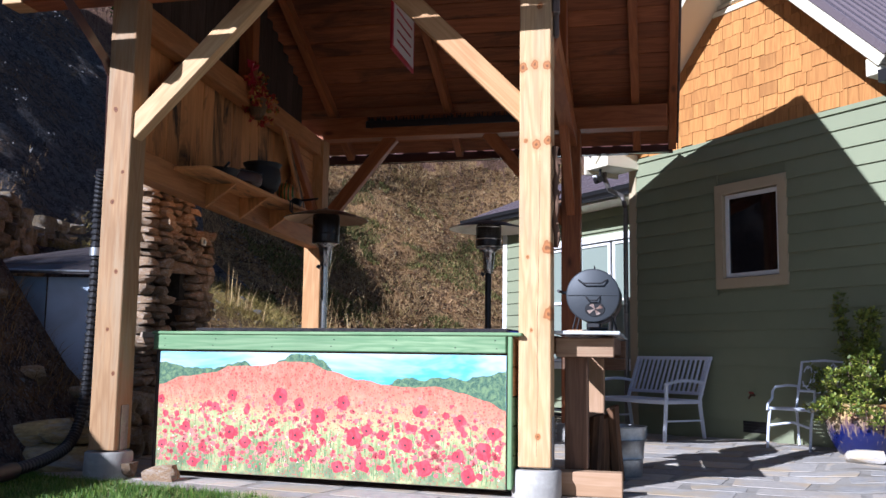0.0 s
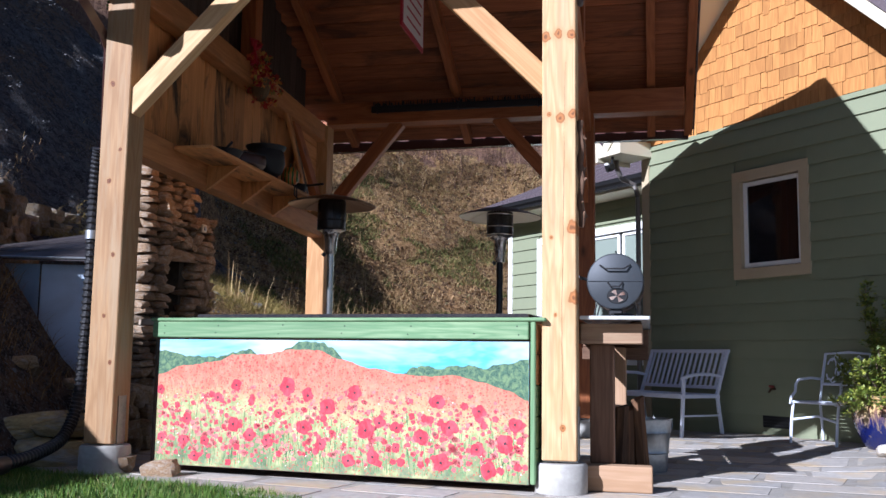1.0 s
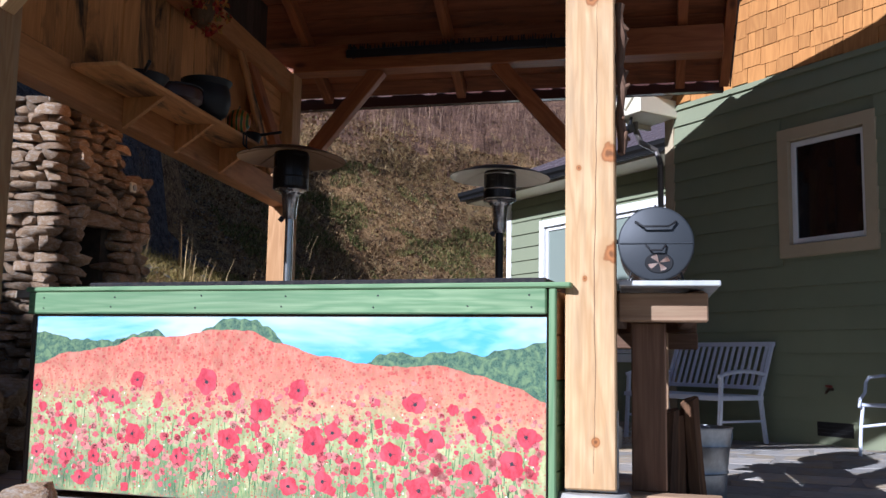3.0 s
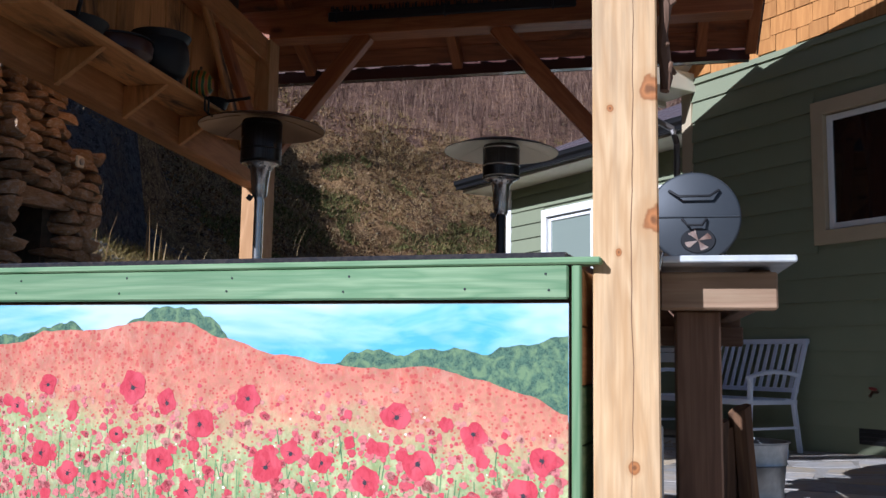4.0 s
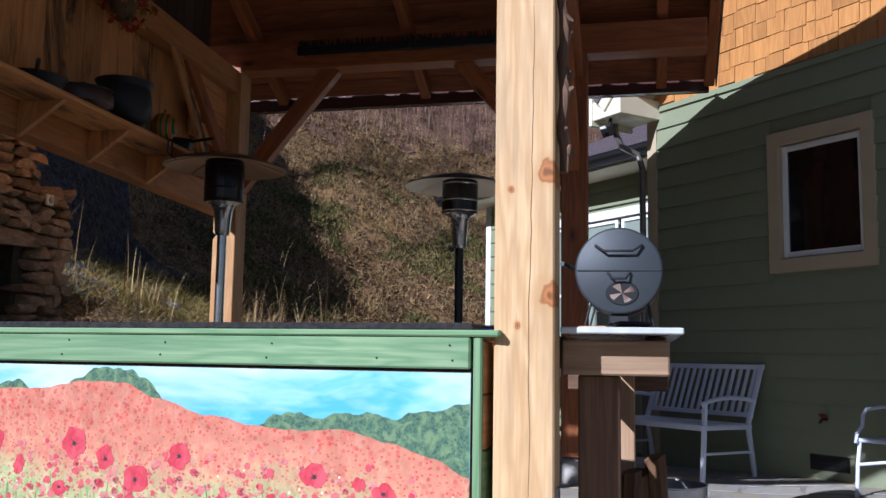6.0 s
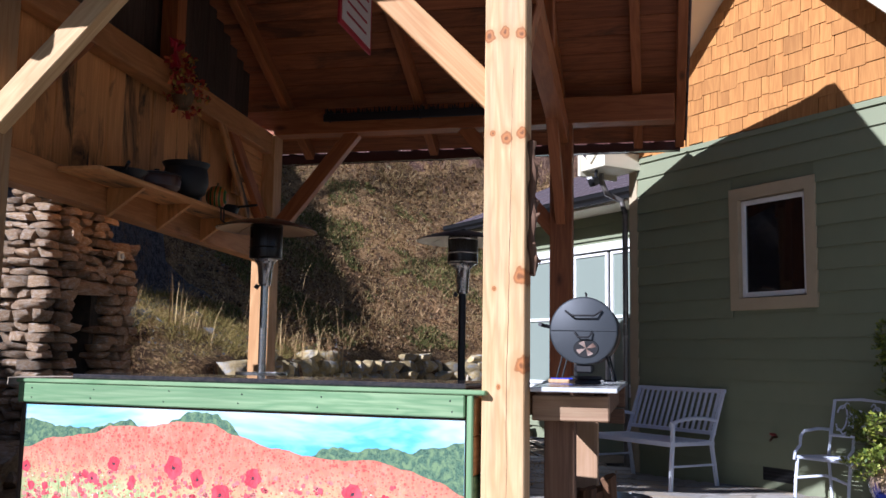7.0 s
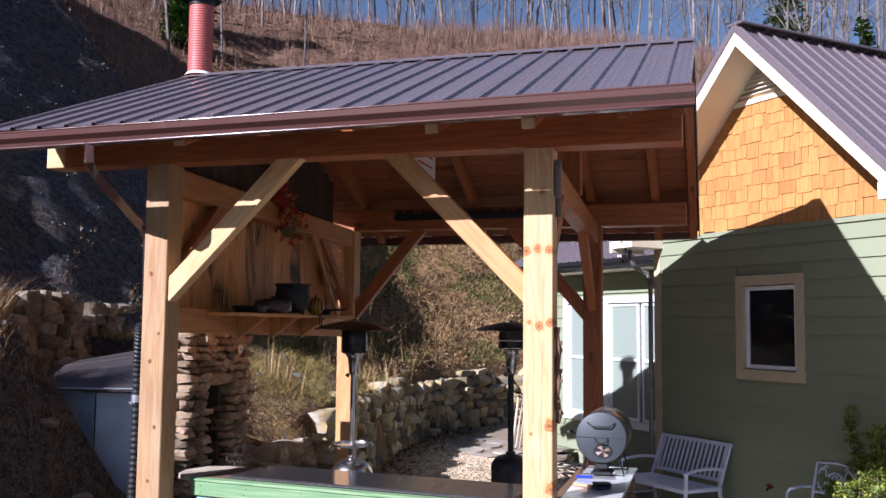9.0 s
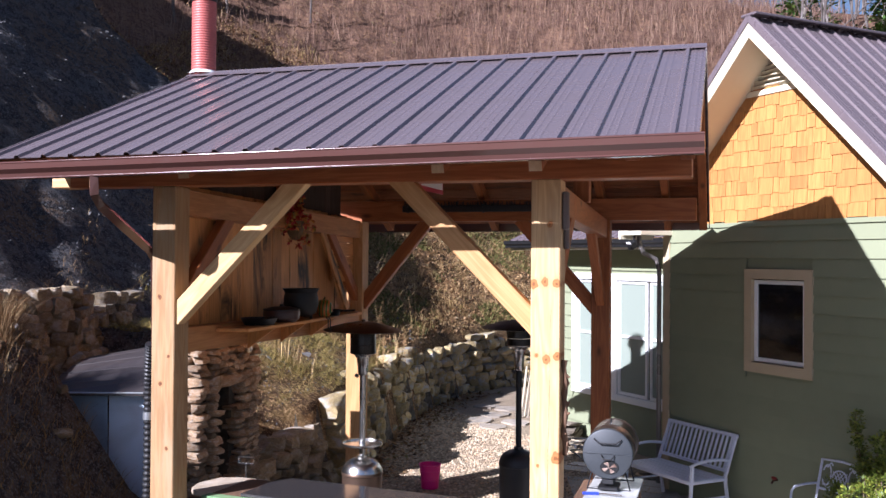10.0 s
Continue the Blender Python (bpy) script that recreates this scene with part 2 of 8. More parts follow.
PINK = paint("pink_plastic", (0.80, 0.02, 0.24), 0.4, 0.02, grime=0.1)


def glass(name, tint, rough=0.03):
    m = mat(name, tint, rough, 0.0, 0.8)
    return m


PANE_DARK = glass("window_glass_dark", (0.012, 0.010, 0.010))
PANE_BLIND = glass("window_glass_over_blind", (0.235, 0.275, 0.235), 0.06)

# ---- geometry helpers ----
I4 = Matrix.Identity(4)
ANGLE = radians(-13.5)
U, V = Vector((math.cos(ANGLE), math.sin(ANGLE), 0)), Vector((-math.sin(ANGLE), math.cos(ANGLE), 0))
O = Vector((0.588, 5.492, 0))
GROUND = 0.06


def P(u, v, z=0.0):
    """A place in the pavilion's own axes: u along its front, v to its back, from its front corner post."""
    return O + U * u + V * v + Vector((0, 0, z))


def at(p, rz=0.0, rx=0.0, ry=0.0):
    return Matrix.LocRotScale(p, Euler((radians(rx), radians(ry), radians(rz))), None)


def placed(ob):
    m = ob.matrix_parent_inverse @ ob.matrix_basis
    return placed(ob.parent) @ m if ob.parent else ob.matrix_basis.copy()


def thing(name, m, label, category, group="", kind=""):
    """An Empty at the base of a thing."""
    ob = new(name)
    ob.matrix_basis = m if isinstance(m, Matrix) else Matrix.Translation(m)
    ob.empty_display_size = 0.1
    return tagged(ob, label, category, group, kind)


def link(name, mesh, parent=None, m=I4, label="", kind="", category=""):
    ob = new(name, mesh)
    if parent:
        ob.parent = parent
        ob.matrix_parent_inverse = placed(parent).inverted()
    ob.matrix_basis = m
    return tagged(ob, label, category, "", kind)


def part(name, bm, material, parent=None, label="", m=I4, smooth=False, kind="", category=""):
    """Links a bmesh as one mesh object, given in world axes or at the pose m."""
    mesh = bpy.data.meshes.new(name)
    bm.normal_update()
    bm.to_mesh(mesh)
    bm.free()
    mesh.materials.append(material)
    if smooth:
        mesh.shade_smooth()
        mesh.set_sharp_from_angle(angle=radians(40))
    return link(name, mesh, parent, m, label, kind, category)


def box(bm, sx, sy, sz, m=I4, bevel=0.0):
    r = bmesh.ops.create_cube(bm, size=1.0, matrix=m @ Matrix.Diagonal((sx, sy, sz, 1)))
    if bevel:
        vs = set(r["verts"])
        es = [e for e in bm.edges if e.verts[0] in vs and e.verts[1] in vs]
        bmesh.ops.bevel(bm, geom=es, offset=bevel, segments=1, affect="EDGES", clamp_overlap=True)


def axes(p0, p1, up):
    z = (p1 - p0).normalized()
    y = (up - z * up.dot(z)).normalized()
    x = y.cross(z)
    return Matrix((x, y, z)).transposed().to_4x4()


MESHES = {}


def beam(name, p0, p1, w, h, material, parent=None, up=Vector((0, 0, 1)), label="", bevel=0.006, category="", kind=""):
    """A timber from p0 to p1, with its grain along it; h is its depth along up."""
    p0, p1 = Vector(p0), Vector(p1)
    length = (p1 - p0).length
    key = (round(w, 4), round(h, 4), round(length, 3), material.name)
    if key not in MESHES:
        bm = bmesh.new()
        box(bm, w, h, length, Matrix.Translation((0, 0, 0)), min(bevel, w / 4, h / 4))
        mesh = bpy.data.meshes.new(name)
        bm.to_mesh(mesh)
        bm.free()
        mesh.materials.append(material)
        MESHES[key] = mesh
    return link(name, MESHES[key], parent, Matrix.Translation((p0 + p1) / 2) @ axes(p0, p1, up), label, kind, category)


def tube(bm, pts, radius, sides=10, cap=True, radii=None):
    """A round bar along a line of points."""
    pts = [Vector(p) for p in pts]
    rings, ref = [], Vector((0.13, 0.27, 0.95))
    for i, p in enumerate(pts):
        d = (pts[min(i + 1, len(pts) - 1)] - pts[max(i - 1, 0)]).normalized()
        a = d.cross(ref)
        if a.length < 0.05:
            a = d.cross(Vector((1, 0, 0)))
        a.normalize()
        b = d.cross(a)
        r = radii[i] if radii else radius
        rings.append([bm.verts.new(p + (a * math.cos(k) + b * math.sin(k)) * r) for k in (2 * math.pi * j / sides for j in range(sides))])
    for r0, r1 in zip(rings, rings[1:]):
        for j in range(sides):
            bm.faces.new((r0[j], r0[(j + 1) % sides], r1[(j + 1) % sides], r1[j]))
    if cap:
        bm.faces.new(rings[0][::-1])
        bm.faces.new(rings[-1])


def lathe(bm, profile, sides=32, m=I4):
    """Turns a line of (radius, height) about z."""
    rings = []
    for r, z in profile:
        if r < 1e-5:
            rings.append([bm.verts.new(m @ Vector((0, 0, z)))])
        else:
            rings.append([bm.verts.new(m @ Vector((r * math.cos(2 * math.pi * j / sides), r * math.sin(2 * math.pi * j / sides), z))) for j in range(sides)])
    for a, b in zip(rings, rings[1:]):
        for j in range(sides):
            k = (j + 1) % sides
            if len(a) == 1 and len(b) == 1:
                continue
            if len(a) == 1:
                bm.faces.new((a[0], b[k], b[j]))
            elif len(b) == 1:
                bm.faces.new((a[j], a[k], b[0]))
            else:
                bm.faces.new((a[j], a[k], b[k], b[j]))


def prism(bm, outline, depth, m=I4):
    """A flat outline in x and z, made solid along y by depth."""
    a = [bm.verts.new(m @ Vector((x, 0, z))) for x, z in outline]
    b = [bm.verts.new(m @ Vector((x, depth, z))) for x, z in outline]
    bm.faces.new(a)
    bm.faces.new(b[::-1])
    n = len(a)
    for i in range(n):
        bm.faces.new((a[i], b[i], b[(i + 1) % n], a[(i + 1) % n]))
    bmesh.ops.recalc_face_normals(bm, faces=bm.faces[:])


def rock_meshes(name, material, count, rough=0.16, seed=3, flat=1.0, round_lo=0.3, round_hi=0.62):
    """A few rough stones of about unit size, to share between many pieces."""
    out = []
    rng = random.Random(seed)
    for i in range(count):
        bm = bmesh.new()
        bmesh.ops.create_cube(bm, size=1.0)
        bmesh.ops.subdivide_edges(bm, edges=bm.edges[:], cuts=2, use_grid_fill=True)
        rnd = rng.uniform(round_lo, round_hi) * 0.75
        shift = Vector((rng.uniform(-9, 9), rng.uniform(-9, 9), rng.uniform(-9, 9)))
        skew = Vector((rng.uniform(-1, 1), rng.uniform(-1, 1), rng.uniform(-1, 1))) * rough
        chips = [(Vector((rng.uniform(-1, 1), rng.uniform(-1, 1), rng.uniform(-1, 1))).normalized(), rng.uniform(0.40, 0.54)) for _ in range(7)]
        for v in bm.verts:
            p = v.co.copy()
            v.co = p.lerp(p.normalized() * 0.56, rnd)
            v.co.x += skew.x * p.z * 0.6
            v.co.y += skew.y * p.x * 0.4
            v.co.z += skew.z * p.x * 0.5 * flat
            for way, far in chips:
                past = v.co.dot(way) - far
                if past > 0:
                    v.co -= way * past * 0.9
            v.co += noise.noise_vector(p * 2.6 + shift) * rough * 0.22 + noise.noise_vector(p * 6.5 + shift) * rough * 0.10
        mesh = bpy.data.meshes.new(name)
        bm.normal_update()
        bm.to_mesh(mesh)
        bm.free()
        mesh.materials.append(material)
        mesh.shade_smooth()
        mesh.set_sharp_from_angle(angle=radians(38))
        out.append(mesh)
    return out

# ---- ground ----
FOOT = [Vector(p) for p in ((-400, -60), (-30, -30), (-6, -12), (-4.3, 0), (-3.6, 3), (-3.2, 5), (-2.95, 6.3), (-2.75, 7.5), (-2.45, 8.6), (-2.25, 10.2), (-1.75, 11.2), (-1.62, 12.4),
                            (-1.5, 14.6), (-1.05, 17.0), (-0.45, 19.0), (0.6, 20.4), (3.0, 21.6), (12, 22.5), (40, 20), (400, 10))]


def foot_distance(x, y):
    """Distance beyond the foot of the slopes (positive uphill), and how far along it in y."""
    best, sign, where = 1e9, 1, None
    p = Vector((x, y))
    for a, b in zip(FOOT, FOOT[1:]):
        ab = b - a
        k = max(0.0, min(1.0, (p - a).dot(ab) / ab.length_squared))
        q = a + ab * k
        d = (p - q).length
        if d < best:
            best, where = d, q
            sign = 1 if ab.x * (p - a).y - ab.y * (p - a).x > 0 else -1
    return best * sign, where


def smooth(a, b, x):
    k = max(0.0, min(1.0, (x - a) / (b - a)))
    return k * k * (3 - 2 * k)


def rough_ground(x, y, amount):
    return amount * (noise.noise((x * 0.35, y * 0.35, 1.3)) * 0.6 + noise.noise((x * 1.1, y * 1.1, 4.1)) * 0.3 + noise.noise((x * 2.3, y * 2.3, 7.7)) * 0.26)


def height(x, y):
    d, q = foot_distance(x, y)
    if d <= 0:
        return 0.02
    ease = 1 - smooth(15.0, 18.5, q.y)
    back = 1.06 + 0.77 * d - ease * 0.30 * min(d, 2.6)
    if d > 14:
        back = 1.06 + 0.77 * 14 + 0.77 * 12 * (1 - math.exp(-(d - 14) / 12))
    back *= 1 - 0.13 * smooth(2, 22, x)
    plane = 2.35 + 1.04 * (-4.6 - x) + 0.37 * (y - 10.5)
    if y < 9:
        plane -= 0.25 * (9 - y)
    if y > 17:
        plane -= 1.1 * (y - 17)
    top = 15.0 + 0.15 * y
    if plane > top:
        plane = top + (plane - top) * 0.25
    # the bank keeps rising at the unseen front left, added to block the sun
    bank = min(0.25 + 1.5 * d, 2.0 + 0.05 * d + 0.45 * max(0, d - 1.2) * (1 - smooth(5.0, 6.5, y)))
    if -4.45 < x < -2.2 and 7.5 < y < 9.9:
        bank = 0.45 if x > -4.2 else 1.5
    near = bank
    k = smooth(9.9, 10.7, y)
    z = near * (1 - k) + back * k
    if x < -4.4:
        z = max(z, plane * smooth(-4.3, -4.7, x) + z * (1 - smooth(-4.3, -4.7, x)))
    if x < -4.4 and y > 10.7:
        z = max(z, min(plane, 40))
    z += rough_ground(x, y, 0.5 * smooth(0.3, 3.0, d))
    if x < -1.5 and y < 20:
        # ledges of broken rock, dipping along the cut bank
        k = smooth(0.6, 2.4, d) * smooth(-1.5, -3.0, x) * (1 - smooth(17.0, 20.0, y))
        seam = (z * 1.5 + 0.55 * y - 0.35 * x + 0.8 * noise.noise((x * 0.5, y * 0.5, 3.0))) * 0.9
        z += k * (0.16 * (abs((seam % 1.0) - 0.5) - 0.25) + 0.14 * noise.noise((x * 1.9, y * 1.9, 6.0)))
    return z


def steps(lo, hi, fine, far):
    out, x = [], lo
    while x < hi:
        out.append(x)
        x += fine
    out.append(hi)
    s, x = fine, hi
    while x < far:
        s *= 1.35
        x += s
        out.append(x)
    s, x, pre = fine, lo, []
    while x > -far:
        s *= 1.35
        x -= s
        pre.append(x)
    return pre[::-1] + out


def mottled(name, tones, rough=0.95, scale=1.0, relief=0.12):
    """Soil, litter and grass in four tones at three sizes."""
    m = mat(name, tones[0], rough, spec=0.1)
    nt = m.node_tree
    co = coords(nt, jitter=False)
    n1 = noise_tex(nt, co, 0.55 * scale, 5, 0.6, 0.6)
    n2 = noise_tex(nt, co, 5.0 * scale, 6, 0.7, 0.3)
    n3 = noise_tex(nt, co, 26.0 * scale, 4, 0.7)
    v = voro(nt, co, 17.0 * scale)
    c = mix(nt, ramp(nt, n1, (0.40, 0.0), (0.60, 1.0)), tones[0], tones[1])
    c = mix(nt, ramp(nt, n2, (0.45, 0.0), (0.56, 0.95)), c, tones[2])
    c = mix(nt, ramp(nt, n3, (0.52, 0.0), (0.62, 0.9)), c, tones[3])
    c = mix(nt, ramp(nt, v.outputs["Distance"], (0.12, 0.55), (0.3, 0.0)), c, tones[4])
    h = mix(nt, 0.5, n2, n3)
    return finish(m, c, h, 0.9, relief)


HILL = mottled("dry_hillside", ((0.30, 0.175, 0.08), (0.17, 0.115, 0.05), (0.075, 0.045, 0.028), (0.46, 0.31, 0.155), (0.33, 0.19, 0.09)))
# Broken shale, its bluish dark tone also holding the bank's shade.
SHALE = mottled("shade_toned_shale", ((0.13, 0.134, 0.148), (0.175, 0.12, 0.08), (0.05, 0.05, 0.055), (0.25, 0.25, 0.26), (0.15, 0.12, 0.095)), scale=1.7, relief=0.30)
UPPER = mottled("litter_covered_crest", ((0.19, 0.11, 0.068), (0.145, 0.085, 0.058), (0.085, 0.046, 0.036), (0.30, 0.19, 0.125), (0.22, 0.125, 0.085)))
# Paler unseen ground, added to bounce sunlight up under the pavilion roof.
BOUNCE_GROUND = mottled("unseen_bounce_ground", ((0.24, 0.21, 0.18), (0.20, 0.175, 0.15), (0.15, 0.13, 0.11), (0.30, 0.27, 0.24), (0.22, 0.195, 0.17)))
SOIL = mottled("patio_bedding", ((0.16, 0.14, 0.11), (0.14, 0.12, 0.09), (0.09, 0.075, 0.06), (0.22, 0.20, 0.17), (0.17, 0.15, 0.13)))


def build_ground():
    xs, ys = steps(-13, 9, 0.22, 420), steps(-3, 38, 0.25, 420)
    nx = len(xs)
    verts = [(x, y, height(x, y)) for y in ys for x in xs]
    faces, slots = [], []
    for j in range(len(ys) - 1):
        for i in range(nx - 1):
            faces.append((j * nx + i, j * nx + i + 1, (j + 1) * nx + i + 1, (j + 1) * nx + i))
            x, y = xs[i], ys[j]
            wob = 0.9 * noise.noise((x * 0.7, y * 0.7, 9))
            if foot_distance(x, y)[0] <= 0:
                # slot 4: the added bounce ground, out of view before the pavilion
                slots.append(4 if y < 3.4 and x < 0.8 else 2)
            # slot 1: shale tone carried out to where the bank's shade ends
            elif (x < -4.5 + wob * 0.4 and y < 19 + 2 * wob and 2.35 + 1.04 * (-4.6 - x) + 0.37 * (y - 10.5) > height(x, y) - 0.9) or (y < 10 and x < -2) or (x < -3.0 + wob * 0.5 and y < 12.5 + wob) or (x < -1.2 + wob * 0.5 and 9.4 < y < 16.5 and height(x, y) > 1.8):
                slots.append(1)
            elif foot_distance(x, y)[0] > 7.5 + 2 * wob:
                slots.append(3)
            else:
                slots.append(0)
    mesh = bpy.data.meshes.new("ground")
    mesh.from_pydata(verts, [], faces)
    for m in (HILL, SHALE, SOIL, UPPER, BOUNCE_GROUND):
        mesh.materials.append(m)
    mesh.polygons.foreach_set("material_index", slots)
    mesh.shade_smooth()
    return link("ground", mesh, None, I4, "brown dry hillside and shale bank toned for shade around a level yard", "structure", "ground")


ground = build_ground()

# ---- pavilion ----
RIDGE_V, EAVE_V, REAR_V = 2.035, -0.78, 4.85
RIDGE_Z, EAVE_Z, REAR_Z = 4.775, 3.625, 3.37
ROOF_L, ROOF_R = -4.0, 1.0
SLOPE = (RIDGE_Z - EAVE_Z) / (RIDGE_V - EAVE_V)
REAR_SLOPE = (RIDGE_Z - REAR_Z) / (REAR_V - RIDGE_V)
POSTS = {"fr": (0.0, 0.0), "fl": (-2.945, 0.0), "bl": (-3.02, 4.05), "br": (-0.13, 4.05)}
PLATE_F, PLATE_B = 3.45, 3.34

pavilion = thing("pavilion", P(-1.5, 2.0, GROUND), "open timber-frame pavilion with braced posts and brown metal roof", "pavilion")


def roof_z(v):
    return RIDGE_Z - (SLOPE if v < RIDGE_V else REAR_SLOPE) * abs(v - RIDGE_V)


def pbox(bm, u0, u1, v0, v1, z0, z1, bevel=0.0):
    box(bm, abs(u1 - u0), abs(v1 - v0), abs(z1 - z0), at(P((u0 + u1) / 2, (v0 + v1) / 2, (z0 + z1) / 2), math.degrees(ANGLE)), bevel)


def pav_beam(name, a, b, w, h, material, up=Vector((0, 0, 1)), label=""):
    return beam(name, P(*a), P(*b), w, h, material, pavilion, up, label)


for key, (pu, pv) in POSTS.items():
    back = pv > 1
    # bl's pine is toned midway between its sunlit and its shaded look
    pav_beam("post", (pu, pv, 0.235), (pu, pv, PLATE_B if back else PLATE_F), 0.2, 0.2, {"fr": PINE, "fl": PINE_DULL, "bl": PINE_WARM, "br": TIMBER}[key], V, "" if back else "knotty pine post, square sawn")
    bm = bmesh.new()
    if key == "fl":
        lathe(bm, ((0.0, 0.0), (0.165, 0.0), (0.16, 0.16), (0.15, 0.175), (0.0, 0.175)), 28)
    else:
        lathe(bm, ((0.0, 0.0), (0.155, 0.0), (0.155, 0.155), (0.145, 0.17), (0.0, 0.17)), 28)
    part("pier", bm, CONCRETE, pavilion, "round concrete pier", at(P(pu, pv, 0.05)), True)
    bm = bmesh.new()
    box(bm, 0.006, 0.09, 0.3, Matrix.Translation((0.104, 0.0, 0.16)))
    box(bm, 0.205, 0.1, 0.012, Matrix.Translation((0, 0, 0.0)))
    part("post_base", bm, GALV, pavilion, "galvanised post bracket", at(P(pu, pv, 0.229), math.degrees(ANGLE)))

# a drying crack on the sunlit front post
rng = random.Random(17)
CRACK = mat("drying_crack", (0.17, 0.09, 0.045), 0.9)
bm = bmesh.new()
cz, cu, left_v, right_v = 0.30, 0.012, [], []
while cz < 2.62:
    w = 0.0011 * (0.25 + abs(math.sin(cz * 1.3)))
    left_v.append(bm.verts.new((cu - w, -0.0006, cz)))
    right_v.append(bm.verts.new((cu + w, -0.0006, cz)))
    cu += rng.uniform(-0.003, 0.0034)
    cz += 0.06
for i in range(len(left_v) - 1):
    bm.faces.new((left_v[i], right_v[i], right_v[i + 1], left_v[i + 1]))
part("drying_crack", bm, CRACK, pavilion, "", at(P(0, -0.1, 0), math.degrees(ANGLE)))

# plates, ties and girts
pav_beam("plate", (-3.80, 0, PLATE_F + 0.12), (0.95, 0, PLATE_F + 0.12), 0.2, 0.24, TIMBER)
# last stretch of the plate in paler pine: the sun patch is its colour
pav_beam("plate_end", (-3.97, 0, PLATE_F + 0.12), (-3.80, 0, PLATE_F + 0.12), 0.2, 0.24, PINE_YELLOW, label="plate end in paler pine, sunlight put into its colour")
pav_beam("plate", (-3.9, 4.05, PLATE_B + 0.12), (0.88, 4.05, PLATE_B + 0.12), 0.2, 0.24, TIMBER)
for ua, ub, tone in ((-2.945, -3.02, TIE_PINE), (0.0, -0.13, TIMBER)):
    pav_beam("tie_beam", (ua, 0.1, PLATE_F - 0.11), (ub, 3.95, PLATE_B - 0.09), 0.14, 0.2, tone)
pav_beam("girt", (-2.945, 0.1, 2.26), (-3.02, 3.95, 2.19), 0.14, 0.2, TIE_PINE)
pav_beam("ridge_beam", (ROOF_L + 0.1, RIDGE_V, RIDGE_Z - 0.30), (ROOF_R - 0.08, RIDGE_V, RIDGE_Z - 0.30), 0.09, 0.24, TIMBER)
for uu in (-2.98, -0.06):
    pav_beam("king_post", (uu, RIDGE_V, 3.42), (uu, RIDGE_V, RIDGE_Z - 0.44), 0.14, 0.14, TIMBER, V)


def brace(a, b, w=0.09, h=0.145, material=PINE_YELLOW):
    pav_beam("brace", a, b, w, h, material)


# braces along the front and the back
brace((-2.88, -0.03, 2.44), (-1.80, -0.03, 3.52), 0.1, 0.14)
brace((-0.05, -0.03, 2.44), (-1.09, -0.03, 3.50), 0.1, 0.14, PINE_WARM)
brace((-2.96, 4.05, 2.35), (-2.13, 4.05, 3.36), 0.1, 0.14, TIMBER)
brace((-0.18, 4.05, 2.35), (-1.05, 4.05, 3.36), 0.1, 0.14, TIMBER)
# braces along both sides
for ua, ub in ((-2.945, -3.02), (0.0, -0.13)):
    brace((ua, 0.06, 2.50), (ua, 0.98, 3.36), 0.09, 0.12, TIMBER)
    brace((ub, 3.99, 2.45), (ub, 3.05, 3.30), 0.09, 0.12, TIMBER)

# rafters and boards
RAFTERS = (-3.93, -3.45, -2.95, -2.38, -1.79, -1.18, -0.57, 0.05, 0.62, 0.94)
REAR_RAFTERS = (-3.93, -2.85, -1.5, -0.15, 0.55, 0.94)
for uu, rear in [(k, False) for k in RAFTERS] + [(k, True) for k in REAR_RAFTERS]:
    long_tail = uu in (-2.38, -0.57, 0.05) and not rear
    for edge in (REAR_V - 0.10 if rear else EAVE_V + (0.03 if long_tail else 0.12),):
        depth = 0.150 if edge < 0 and long_tail else 0.128
        drop = 0.047 + depth / 2
        raf = pav_beam("rafter", (uu, edge, roof_z(edge) - drop), (uu, RIDGE_V, RIDGE_Z - drop), 0.085, depth, TIMBER)
        if edge < 0 and long_tail:
            # thin pale cap: the sunlight on the rafter's end is put into its colour
            bm = bmesh.new()
            box(bm, 0.08, 0.004, depth * 0.97, at(P(uu, edge - 0.002, roof_z(edge) - drop - 0.002), math.degrees(ANGLE)) @ Matrix.Rotation(math.atan(SLOPE), 4, "X"))
            part("cut_end", bm, CUT_WOOD, raf, "cut rafter end in paler wood for the sunlight on it")
n_boards = 15
for edge in (EAVE_V + 0.03, REAR_V - 0.03):
    run = RIDGE_V - edge
    slope = SLOPE if run > 0 else REAR_SLOPE
    normal = (Vector((0, 0, 1)) + V * (slope if run < 0 else -slope)).normalized()
    for i in range(n_boards):
        v0 = edge + run * (i + 0.5) / n_boards
        width = abs(run) / n_boards * math.sqrt(1 + slope ** 2) - 0.004
        pav_beam("roof_board", (ROOF_L + 0.02, v0, roof_z(v0) - 0.034), (ROOF_R - 0.02, v0, roof_z(v0) - 0.034), width, 0.022, DECK, normal)


